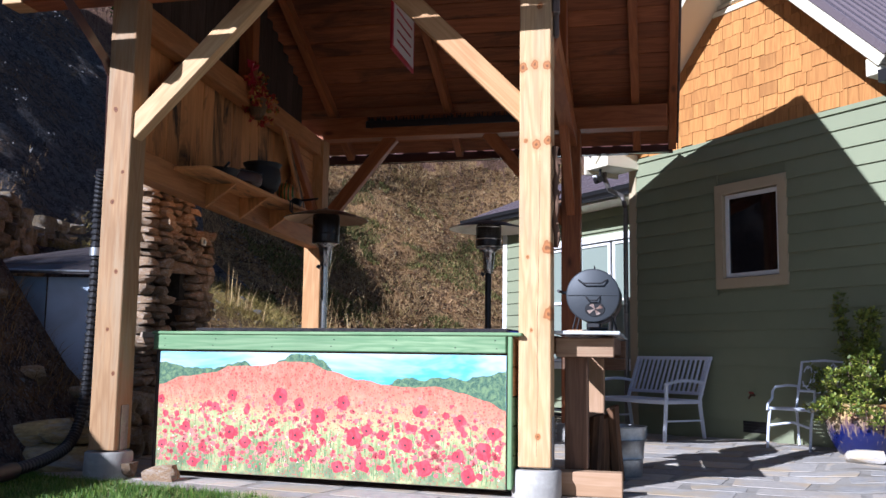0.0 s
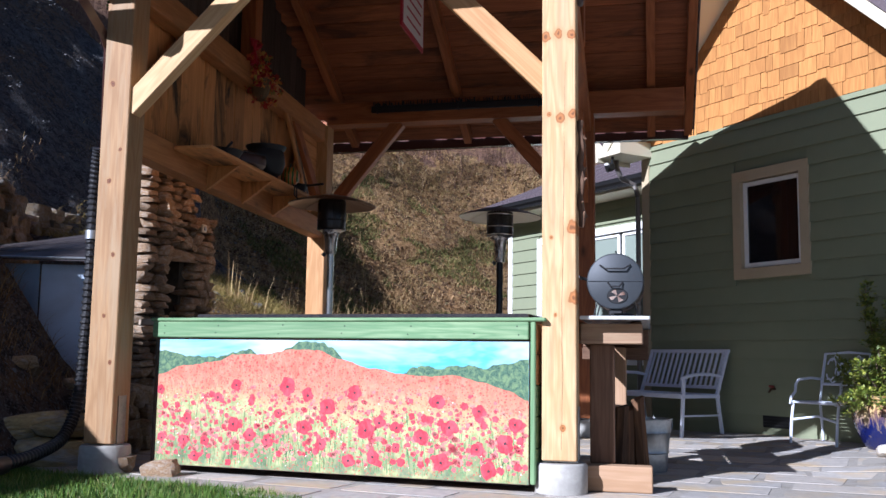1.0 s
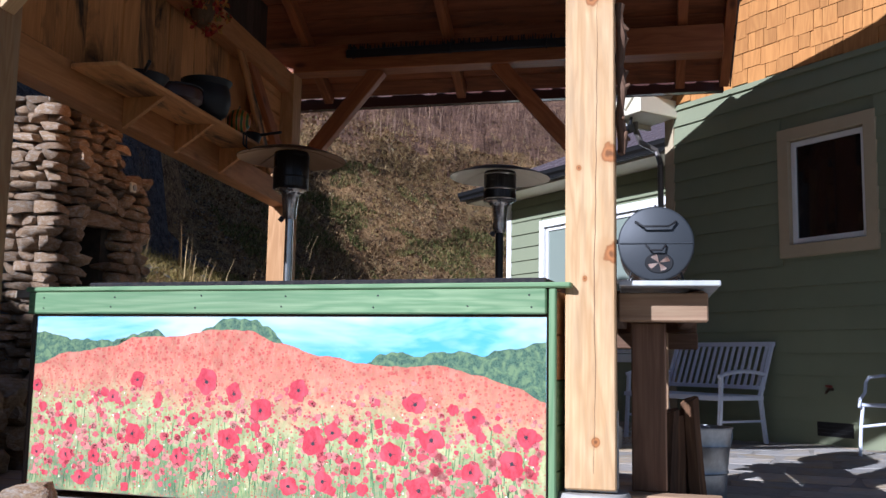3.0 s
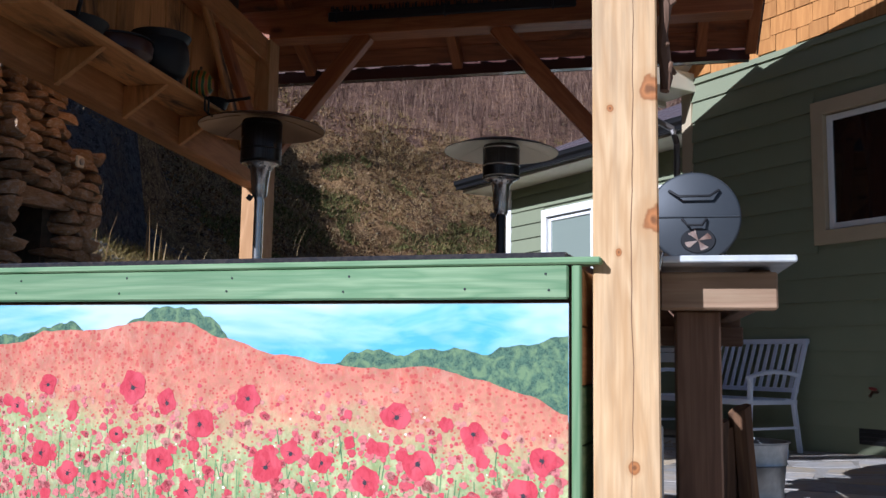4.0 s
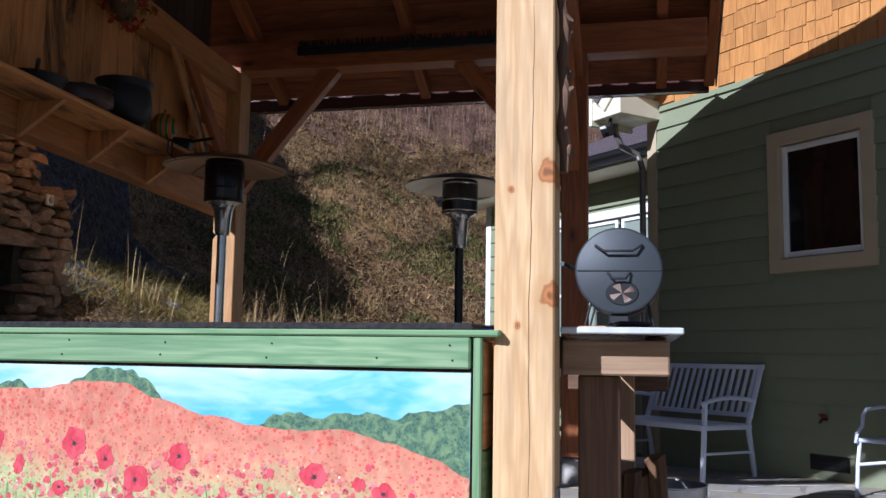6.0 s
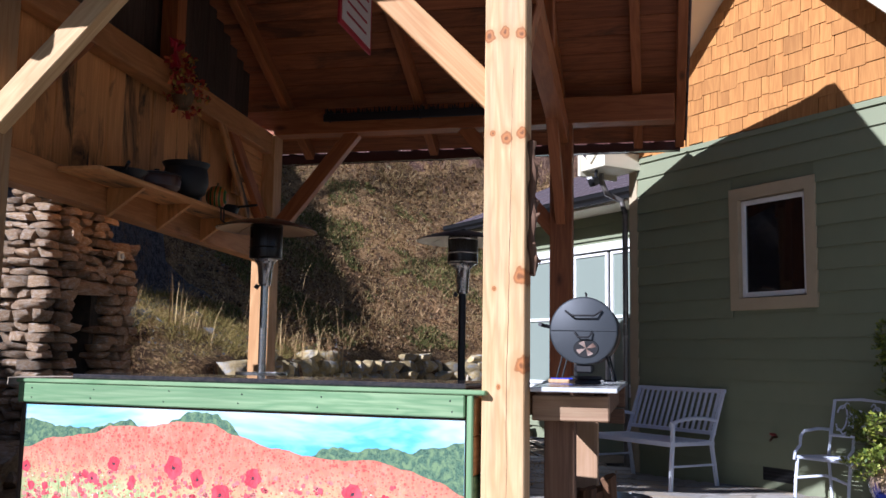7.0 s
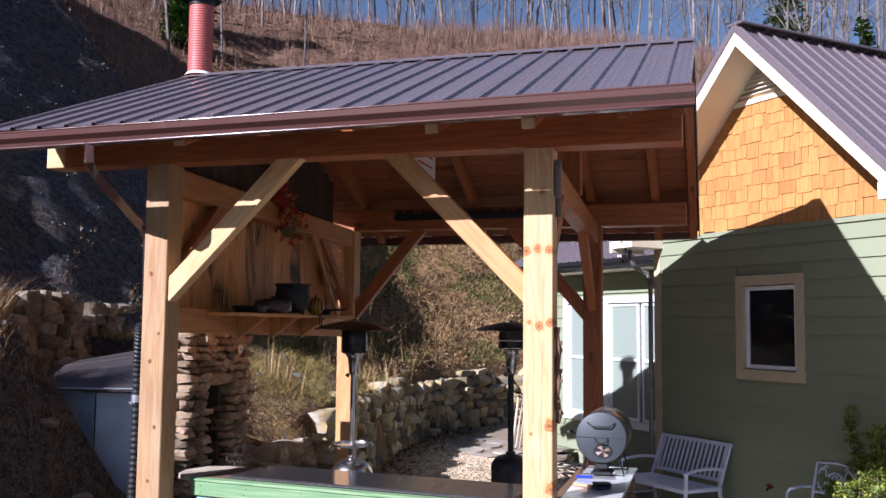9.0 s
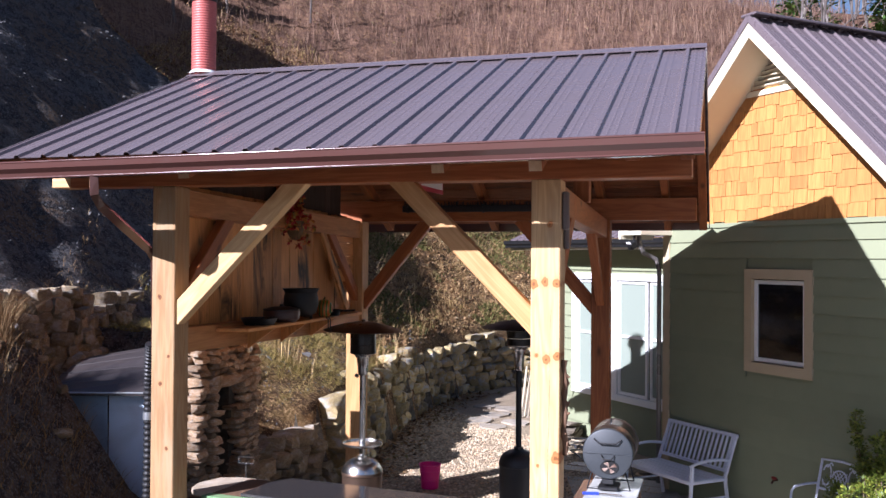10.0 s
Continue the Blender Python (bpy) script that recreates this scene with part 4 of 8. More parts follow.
for k, z in ((0.05, 1.0), (0.05, 0.95), (0.44, 0.955), (0.46, 1.0), (0.90, 0.95), (0.93, 1.005), (1.34, 0.955), (1.36, 1.0), (1.78, 0.95), (1.80, 1.0), (2.20, 0.955), (2.46, 1.0), (2.47, 0.95)):
    if nail is None:
        bm = bmesh.new()
        lathe(bm, ((0.0, 0.0), (0.004, 0.0), (0.0045, -0.002)), 10)
        nail = part("nail_head", bm, DARK_METAL, bar, "", Matrix.Translation(Bp(k, -0.0255, z)) @ Matrix.Rotation(B_ANG, 4, "Z") @ Matrix.Rotation(radians(90), 4, "X"))
    else:
        link("nail_head", nail.data, bar, Matrix.Translation(Bp(k, -0.0255, z)) @ Matrix.Rotation(B_ANG, 4, "Z") @ Matrix.Rotation(radians(90), 4, "X"))
bm = bmesh.new()
bbox(bm, 0.24, B_LEN - 0.02, 0.06, 0.66, 1.052, 1.078, 0.006)
part("countertop", bm, GRANITE, bar, "polished dark stone top")

# ---- the painting on the bar's front: layers of paint a fraction of a millimetre thick ----
def daub(name, tones, scale=18.0, stretch=(1, 1, 1)):
    """Brushed paint in three tones."""
    m = mat(name, tones[0], 0.6, spec=0.25)
    nt = m.node_tree
    co = coords(nt, stretch, jitter=False)
    n1 = noise_tex(nt, co, scale, 5, 0.65, 0.8)
    n2 = noise_tex(nt, co, scale * 0.28, 4, 0.6, 0.5)
    c = mix(nt, ramp(nt, n1, (0.42, 0.0), (0.62, 1.0)), tones[0], tones[1])
    c = mix(nt, ramp(nt, n2, (0.45, 0.0), (0.62, 0.9)), c, tones[2])
    return finish(m, c, n1, 0.1, 0.002)


def field_paint():
    """The flower field: coral above, pale green and cream below, flecked with red."""
    m = mat("painted_field", (0.8, 0.3, 0.2), 0.6, spec=0.25)
    nt = m.node_tree
    tc = nt.nodes.new("ShaderNodeTexCoord")
    sep = nt.nodes.new("ShaderNodeSeparateXYZ")
    nt.links.new(tc.outputs["Object"], sep.inputs[0])
    co = coords(nt, jitter=False)
    wob = noise_tex(nt, co, 3.5, 4, 0.6, 0.5)
    lift = nt.nodes.new("ShaderNodeMath")
    lift.operation = "MULTIPLY_ADD"
    nt.links.new(wob, lift.inputs[0])
    lift.inputs[1].default_value = 0.30
    nt.links.new(sep.outputs["Z"], lift.inputs[2])
    side = nt.nodes.new("ShaderNodeMath")
    side.operation = "MULTIPLY_ADD"
    nt.links.new(sep.outputs["X"], side.inputs[0])
    side.inputs[1].default_value = 0.035
    nt.links.new(lift.outputs[0], side.inputs[2])
    lift = side
    brush = noise_tex(nt, coords(nt, (1, 1, 0.45), False), 26, 5, 0.7, 0.6)
    fleck = voro(nt, co, 34)
    low = mix(nt, ramp(nt, brush, (0.38, 0.0), (0.6, 1.0)), (0.27, 0.36, 0.14), (0.50, 0.52, 0.27))
    base = mix(nt, ramp(nt, noise_tex(nt, co, 7, 4, 0.6), (0.42, 0.0), (0.62, 1.0)), (0.15, 0.22, 0.13), low)
    mid = mix(nt, ramp(nt, brush, (0.4, 0.0), (0.62, 1.0)), (0.62, 0.36, 0.22), (0.62, 0.15, 0.11))
    top = mix(nt, ramp(nt, brush, (0.36, 0.0), (0.62, 1.0)), (0.55, 0.14, 0.095), (0.58, 0.245, 0.17))
    c = mix(nt, ramp(nt, lift.outputs[0], (0.34, 0.0), (0.54, 1.0)), base, low)
    c = mix(nt, ramp(nt, lift.outputs[0], (0.64, 0.0), (0.78, 1.0)), c, mid)
    c = mix(nt, ramp(nt, lift.outputs[0], (0.75, 0.0), (0.90, 1.0)), c, top)
    spots = mix(nt, 1.0, ramp(nt, fleck.outputs["Distance"], (0.22, 0.85), (0.34, 0.0)), ramp(nt, lift.outputs[0], (0.62, 0.1), (0.95, 0.8)), "MULTIPLY")
    olive = mix(nt, 1.0, ramp(nt, noise_tex(nt, co, 75, 4, 0.7, 0.5), (0.50, 0.0), (0.64, 0.75)), ramp(nt, lift.outputs[0], (0.6, 0.8), (0.95, 0.45)), "MULTIPLY")
    c = mix(nt, olive, c, (0.40, 0.27, 0.12))
    c = mix(nt, ramp(nt, noise_tex(nt, coords(nt, (1, 1, 0.3), False), 110, 3, 0.6, 0.3), (0.58, 0.0), (0.74, 0.4)), c, (0.58, 0.44, 0.28))
    specks = voro(nt, coords(nt, (1, 1, 1.3), False), 62)
    c = mix(nt, mix(nt, 1.0, ramp(nt, specks.outputs["Distance"], (0.20, 0.85), (0.38, 0.0)), ramp(nt, specks.outputs["Color"], (0.35, 0.0), (0.6, 1.0)), "MULTIPLY"), c, (0.52, 0.065, 0.06))
    c = mix(nt, spots, c, (0.50, 0.055, 0.055))
    patch = noise_tex(nt, co, 11, 4, 0.65, 0.8)
    c = mix(nt, 0.45, c, ramp(nt, patch, (0.36, (0.62, 0.58, 0.56)), (0.64, (1.18, 1.18, 1.14))), "MULTIPLY")
    return finish(m, c, brush, 0.1, 0.002)


SKY_PAINT = daub("painted_sky", ((0.10, 0.40, 0.57), (0.19, 0.49, 0.63), (0.58, 0.69, 0.73)), 6.0, (0.5, 1, 1.6))
BUSH_PAINT = daub("painted_bushes", ((0.09, 0.17, 0.105), (0.03, 0.075, 0.055), (0.17, 0.26, 0.125)), 105.0)
FIELD_PAINT = field_paint()
POPPY_PAINT = daub("painted_petal", ((0.54, 0.055, 0.078), (0.46, 0.036, 0.055), (0.60, 0.095, 0.12)), 60.0, (1, 1, 0.6))
HEART_PAINT = mat("painted_heart", (0.03, 0.02, 0.03), 0.6)
BUD_PAINT = mat("painted_bud", (0.5, 0.1, 0.08), 0.6, spec=0.25)
nt = BUD_PAINT.node_tree
bud_tone = mix(nt, 1.0, ramp(nt, noise_tex(nt, coords(nt, jitter=False), 120, 3, 0.6), (0.35, (0.86, 0.82, 0.82)), (0.65, (1.12, 1.15, 1.15))), ramp(nt, rand(nt, 0, 1, True), (0.0, (0.50, 0.06, 0.08)), (0.35, (0.57, 0.105, 0.12)), (0.7, (0.58, 0.20, 0.19)), (1.0, (0.53, 0.27, 0.20))), "MULTIPLY")
finish(BUD_PAINT, bud_tone)
STEM_PAINT = daub("painted_stem", ((0.12, 0.24, 0.10), (0.20, 0.34, 0.14), (0.08, 0.15, 0.07)), 30)
CREAM_DAB = daub("painted_cream_dab", ((0.80, 0.74, 0.58), (0.72, 0.72, 0.42), (0.82, 0.80, 0.74)), 30)
M_POSE = Matrix.Translation(Bp(0, -0.006, 0)) @ Matrix.Rotation(B_ANG, 4, "Z")


def sheet(bm, outline, layer):
    vs = [bm.verts.new((x, -0.0003 * layer, z)) for x, z in outline]
    f = bm.faces.new(vs)
    f.normal_update()
    if f.normal.y > 0:
        f.normal_flip()


def wavy(points, amp, step=0.02):
    """A line through a few points, roughened like a brushed edge."""
    out = []
    for (x0, z0), (x1, z1) in zip(points, points[1:]):
        n = max(1, int(abs(x1 - x0) / step))
        for i in range(n):
            k = i / n
            x, z = x0 + (x1 - x0) * k, z0 + (z1 - z0) * (k * k * (3 - 2 * k))
            out.append((x, z + amp * noise.noise((x * 31, z * 31, 2.2))))
    return out + [points[-1]]


FIELD_TOP = ((0.003, 0.68), (0.21, 0.74), (0.45, 0.77), (0.58, 0.815), (0.78, 0.82), (1.0, 0.85), (1.17, 0.85), (1.32, 0.795), (1.55, 0.74), (1.74, 0.71), (1.91, 0.70), (2.06, 0.71), (2.26, 0.67), (2.39, 0.63), (2.527, 0.57))
BUSHES = (((0.003, 0.83), (0.06, 0.835), (0.17, 0.81), (0.29, 0.80), (0.41, 0.795), (0.52, 0.81)), ((0.49, 0.80), (0.58, 0.83), (0.68, 0.85), (0.78, 0.81)),
          ((0.87, 0.82), (0.97, 0.86), (1.05, 0.90), (1.20, 0.90), (1.27, 0.86), (1.37, 0.78)),
          ((1.73, 0.70), (1.81, 0.75), (1.90, 0.765), (1.98, 0.74), (2.06, 0.76), (2.16, 0.77), (2.26, 0.75), (2.34, 0.775), (2.42, 0.79), (2.527, 0.81)))
bm = bmesh.new()
sheet(bm, ((0.002, 0.55), (B_LEN - 0.002, 0.55), (B_LEN - 0.002, 0.910), (0.002, 0.910)), 1)
part("painted_sky", bm, SKY_PAINT, mural, "turquoise painted sky with white clouds", M_POSE)
for line in BUSHES:
    bm = bmesh.new()
    top = wavy(line, 0.014, 0.012)
    sheet(bm, top + [(top[-1][0], 0.5), (top[0][0], 0.5)], 2)
    part("painted_bushes", bm, BUSH_PAINT, mural, "", M_POSE)
bm = bmesh.new()
top = wavy(FIELD_TOP, 0.006)
for (x0, z0), (x1, z1) in zip(top, top[1:]):
    sheet(bm, ((x0, 0.098), (x1, 0.098), (x1, z1), (x0, z0)), 3)
bmesh.ops.remove_doubles(bm, verts=bm.verts[:], dist=1e-5)
part("painted_field", bm, FIELD_PAINT, mural, "painted field of red and coral poppies", M_POSE)


def petals(bm, x, z, r, layer, rng, lobes=4):
    """A flat flower of a few rounded, uneven lobes."""
    ph, n = rng.uniform(0, 6.3), 18
    sx, sz = rng.uniform(0.85, 1.15), rng.uniform(0.8, 1.1)
    pts = []
    for i in range(n):
        a = 2 * math.pi * i / n
        k = r * (0.78 + 0.27 * abs(math.cos(lobes * a / 2 + ph)) ** 0.7 + rng.uniform(-0.07, 0.07))
        pts.append((min(max(x + k * sx * math.cos(a), 0.006), B_LEN - 0.006), min(max(z + k * sz * math.sin(a), 0.102), 0.9)))
    sheet(bm, pts, layer)


POPPIES_A = ((0.03, 0.58, 32), (0.47, 0.54, 40), (0.6, 0.62, 43), (0.97, 0.62, 65), (1.11, 0.57, 46), (1.25, 0.5, 55), (0.24, 0.4, 40), (0.59, 0.37, 52), (0.05, 0.27, 32), (0.22, 0.26, 40),
             (0.38, 0.26, 37), (0.31, 0.16, 43), (0.71, 0.31, 52), (0.83, 0.28, 37), (0.62, 0.23, 23), (1.09, 0.37, 57), (0.91, 0.45, 37), (1.21, 0.27, 46), (0.72, 0.54, 29), (0.56, 0.13, 30), (0.92, 0.2, 23))
POPPIES_B = ((1.43, 0.59, 52), (1.97, 0.55, 57), (2.23, 0.5, 46), (1.6, 0.42, 49), (1.51, 0.37, 57), (1.71, 0.39, 43), (2.05, 0.4, 60), (1.87, 0.34, 55), (2.45, 0.43, 52), (2.39, 0.32, 60), (2.22, 0.28, 52),
             (2.0, 0.2, 60), (1.4, 0.18, 52), (1.56, 0.21, 52), (2.29, 0.165, 58), (1.71, 0.27, 34), (1.87, 0.18, 26), (1.89, 0.45, 26), (1.81, 0.46, 26), (2.26, 0.42, 23), (2.14, 0.53, 26), (2.48, 0.34, 26), (2.33, 0.46, 26))
rng = random.Random(5)
stems, small, dabs, hearts = bmesh.new(), bmesh.new(), bmesh.new(), bmesh.new()
for i in range(420):
    x, z = rng.uniform(0.02, B_LEN - 0.02), 0.10 + abs(rng.gauss(0, 0.13))
    hgt = rng.uniform(0.04, 0.13)
    lean = rng.uniform(-0.02, 0.02)
    z = min(z, 0.42)
    sheet(stems, ((x - 0.0025, z), (x + 0.0025, z), (x + lean + 0.002, z + hgt), (x + lean - 0.002, z + hgt)), 4)
for i in range(150):
    x, z = rng.uniform(0.02, B_LEN - 0.02), rng.uniform(0.12, 0.56)
    petals(dabs, x, z, rng.uniform(0.002, 0.006), 5, rng, 3)
for i in range(1500):
    x = rng.uniform(0.02, B_LEN - 0.02)
    z = 0.15 + 0.50 * rng.random() ** 0.9
    lim = 0.64 - 0.20 * max(0, x - 2) - 0.06 * max(0, 0.4 - x)
    if z > lim - 0.10 * rng.random():
        z = 0.18 + 0.30 * rng.random()
    petals(small, x, z, (0.0035 + 0.0125 * rng.random() ** 1.6) * (1.35 - 1.7 * abs(z - 0.3)), 6, rng, 3)
part("painted_stem_layer", stems, STEM_PAINT, mural, "", M_POSE, kind="stuff")
part("painted_dab_layer", dabs, CREAM_DAB, mural, "", M_POSE, kind="stuff")
part("painted_bud_layer", small, BUD_PAINT, mural, "small red dabs of distant poppies", M_POSE, kind="stuff")
MORE = [(rng.uniform(0.04, B_LEN - 0.04), rng.uniform(0.16, 0.56), rng.uniform(13, 29)) for _ in range(32)]
for i, (x, z, r) in enumerate(MORE + list(POPPIES_A + POPPIES_B)):
    fl = bmesh.new()
    petals(fl, x, z, r * 0.00092, 6.6 + 0.13 * (i % 9), rng, rng.choice((3, 4, 4, 5)))
    poppy = part("painted_poppy", fl, POPPY_PAINT, mural, "", M_POSE)
    if r > 30:
        k = r * 0.00009
        ht = bmesh.new()
        petals(ht, x + rng.uniform(-0.004, 0.004), z + rng.uniform(-0.006, 0.004), k + 0.003, 8.5, rng, 5)
        for j in range(5):
            a = rng.uniform(0, 6.28)
            c, s = math.cos(a), math.sin(a)
            q = r * 0.00045
            sheet(ht, ((x - s * 0.0012, z + c * 0.0012), (x + s * 0.0012, z - c * 0.0012), (x + c * q, z + s * q)), 8.6)
        part("painted_heart", ht, HEART_PAINT, mural, "", M_POSE)

# ---- side counter with the drum smoker ----
def patio_z(x, y):
    return 0.05 + 0.045 * smooth(2.6, 3.3, x)


side_counter = thing("side_counter", P(0.33, 0.9, 0.05), "rough timber side counter with a pale sheet top", "counter")
for name, a, b, w, h, material in (
        ("front_beam", (0.105, 0.165, 0.967), (0.471, 0.165, 0.967), 0.09, 0.12, COUNTER_WOOD), ("back_beam", (0.02, 1.62, 0.975), (0.50, 1.62, 0.975), 0.09, 0.135, OLD_WOOD),
        ("side_beam", (0.07, 0.215, 0.985), (0.07, 1.57, 0.985), 0.09, 0.115, OLD_WOOD), ("side_beam", (0.43, 0.215, 0.985), (0.43, 1.57, 0.985), 0.07, 0.115, OLD_WOOD),
        ("sill_block", (0.125, 0.14, 0.125), (0.52, 0.14, 0.125), 0.12, 0.15, CUT_WOOD)):
    beam(name, P(*a), P(*b), w, h, material, side_counter)
for uu, vv, material in ((0.228, 0.275, OLD_WOOD), (0.275, 1.5, CUT_WOOD)):
    beam("leg", P(uu, vv, 0.05 if vv > 0.3 else 0.20), P(uu, vv, 0.906), 0.145 if vv < 0.3 else 0.13, 0.145 if vv < 0.3 else 0.12, material, side_counter, V)
beam("lower_brace", P(0.02, 1.5, 0.86), P(0.5, 1.5, 0.86), 0.06, 0.09, OLD_WOOD, side_counter)
bm = bmesh.new()
box(bm, 0.405, 1.72, 0.022, at(P(0.312, 0.865, 1.058), math.degrees(ANGLE)), 0.004)
SHEET_TOP = speckle("worn_pale_sheet", (0.62, 0.63, 0.62), (0.5, 0.52, 0.52), 12, 0.16, (0.40, 0.42, 0.42), 3, 0.05, 0.003, vary=0.03, spec=0.6)
part("worktop", bm, SHEET_TOP, side_counter, "smooth pale worktop sheet")

smoker = thing("drum_smoker", P(0.28, 1.4, 1.07), "grey steel drum smoker lying on wire legs", "grill")
GC = P(0.275, 1.17, 1.37)
axis = at(GC, math.degrees(ANGLE), -90)
bm = bmesh.new()
lathe(bm, ((0.0, 0.0), (0.188, 0.0), (0.196, 0.004), (0.200, 0.012), (0.200, 0.03), (0.195, 0.035)), 48, axis)
part("end_plate", bm, DRUM, smoker, "grey painted round end", smooth=True)
SCORCHED = speckle("scorched_drum_steel", (0.16, 0.115, 0.085), (0.075, 0.052, 0.042), 9, 0.3, (0.27, 0.23, 0.20), 3.5, 0.08, 0.004, vary=0.03, metal=0.7, spec=0.6)
bm = bmesh.new()
lathe(bm, ((0.195, 0.035), (0.195, 0.22), (0.199, 0.225), (0.199, 0.235), (0.195, 0.24), (0.195, 0.50), (0.2, 0.505), (0.2, 0.52), (0.19, 0.53), (0.0, 0.53)), 48, axis)
part("barrel", bm, SCORCHED, smoker, "brown heat-stained steel barrel", smooth=True)


def GP(x, z, out=0.0):
    """A place on the drum's round front."""
    return GC + U * x + Vector((0, 0, z)) - V * out


bm = bmesh.new()
box(bm, 0.38, 0.008, 0.006, at(GP(0, 0.0, 0.002), math.degrees(ANGLE)), 0.002)
part("seam", bm, DRUM, smoker)
for zc, wid in ((0.115, 0.105), (-0.012, 0.05)):
    bm = bmesh.new()
    tube(bm, (GP(-wid, zc, 0), GP(-wid, zc, 0.012), GP(-wid * 0.62, zc - 0.028, 0.03), GP(wid * 0.62, zc - 0.028, 0.03), GP(wid, zc, 0.012), GP(wid, zc, 0)), 0.006, 8)
    part("handle", bm, IRON, smoker, "black bent wire handle", smooth=True)
RUST = speckle("scorched_vent", (0.52, 0.36, 0.28), (0.65, 0.56, 0.50), 25, 0.6, (0.20, 0.10, 0.07), 9, 0.2, 0.002, vary=0.05)
bm = bmesh.new()
lathe(bm, ((0.0, -0.004), (0.070, -0.004), (0.074, 0.0)), 28, at(GP(0.015, -0.105, 0.003), math.degrees(ANGLE), -90) @ Matrix.Diagonal((1, 0.75, 1, 1)))
part("vent_plate", bm, DARK_METAL, smoker, "scorched round air vent", smooth=True)
bm = bmesh.new()
for k in range(4):
    a0 = k * math.pi / 2 + 0.5
    q = [GP(0.015, -0.105, 0.009)] + [GP(0.015 + 0.058 * math.cos(a0 + d), -0.105 + 0.044 * math.sin(a0 + d), 0.009) for d in (-0.33, 0, 0.33)]
    bm.faces.new([bm.verts.new(p) for p in q])
bmesh.ops.solidify(bm, geom=bm.faces[:], thickness=0.002)
part("vent_blades", bm, RUST, smoker, "bright scorched vent blades")
for y0 in (0.08, 0.44):
    bm = bmesh.new()
    base = GC + V * y0
    for side in (-1, 1):
        tube(bm, (base + U * side * 0.13 - Vector((0, 0, 0.145)), base + U * side * 0.17 - Vector((0, 0, 0.30))), 0.006, 6)
    tube(bm, (base - U * 0.17 - Vector((0, 0, 0.30)), base + U * 0.17 - Vector((0, 0, 0.30))), 0.006, 6)
    part("wire_leg", bm, IRON, smoker)
bm = bmesh.new()
box(bm, 0.10, 0.2, 0.05, at(GC + V * 0.12 - Vector((0, 0, 0.225)), math.degrees(ANGLE)), 0.01)
box(bm, 0.16, 0.24, 0.02, at(GC + V * 0.12 - Vector((0, 0, 0.278)), math.degrees(ANGLE)), 0.005)
part("ash_tray", bm, IRON, smoker, "black ash tray")
bm = bmesh.new()
tube(bm, (GC + V * 0.1 - U * 0.195 + Vector((0, 0, 0.02)), GC + V * 0.08 - U * 0.24 + Vector((0, 0, 0.03)), GC + V * 0.02 - U * 0.26 + Vector((0, 0, 0.035))), 0.012, 8)
part("latch", bm, IRON, smoker)
bm = bmesh.new()
tube(bm, (GC + V * 0.18 + Vector((0, 0, 0.195)), GC + V * 0.18 + Vector((0, 0, 0.235)), GC + V * 0.26 + Vector((0, 0, 0.235)), GC + V * 0.26 + Vector((0, 0, 0.195))), 0.005, 6)
part("lid_handle", bm, IRON, smoker)

# small things on the side counter
def small(name, m, label, category, *pieces):
    t = thing(name, m, label, category)
    for pname, bm, material, plabel in pieces:
        part(pname, bm, material, t, plabel, smooth=True)
    return t


TOP_Z = 1.070
bm = bmesh.new()
box(bm, 0.13, 0.10, 0.022, at(P(0.33, 0.62, TOP_Z + 0.012), 20), 0.008)
bm2 = bmesh.new()
box(bm2, 0.13, 0.09, 0.02, at(P(0.34, 0.63, TOP_Z + 0.033), 5), 0.008)
small("grill_glove", P(0.33, 0.62, TOP_Z), "black folded grill glove on the pale worktop", "glove", ("cuff", bm, BLACK, ""), ("palm", bm2, BLACK, ""))
bm = bmesh.new()
tube(bm, (P(0.13, 0.66, TOP_Z + 0.014), P(0.28, 0.60, TOP_Z + 0.014)), 0.012, 8)
bm2 = bmesh.new()
tube(bm2, (P(0.28, 0.60, TOP_Z + 0.014), P(0.34, 0.575, TOP_Z + 0.014)), 0.006, 6)
small("grill_brush", P(0.13, 0.66, TOP_Z), "wooden-handled grill brush lying on the worktop", "brush", ("handle", bm, CUT_WOOD, ""), ("shaft", bm2, STEEL, ""))
BLUE = paint("blue_plastic", (0.03, 0.06, 0.45), 0.35)
bm = bmesh.new()
tube(bm, (P(0.10, 1.02, TOP_Z + 0.013), P(0.22, 1.05, TOP_Z + 0.013)), 0.012, 8)
bm2 = bmesh.new()
tube(bm2, (P(0.22, 1.05, TOP_Z + 0.012), P(0.40, 1.04, TOP_Z + 0.012)), 0.007, 6)
small("grill_tongs", P(0.10, 1.02, TOP_Z), "blue-handled metal grill tongs beside the smoker", "tongs", ("grip", bm, BLUE, "blue grip"), ("jaw", bm2, STEEL, ""))

# split firewood leaning under the counter, and the pail beside it
logs = [(0.30, 0.80, 0.46, 0.055, 4), (0.455, 0.95, 0.51, 0.05, -4), (0.36, 0.92, 0.44, 0.06, 2), (0.26, 0.98, 0.42, 0.05, 6), (0.37, 1.08, 0.40, 0.055, -3)]
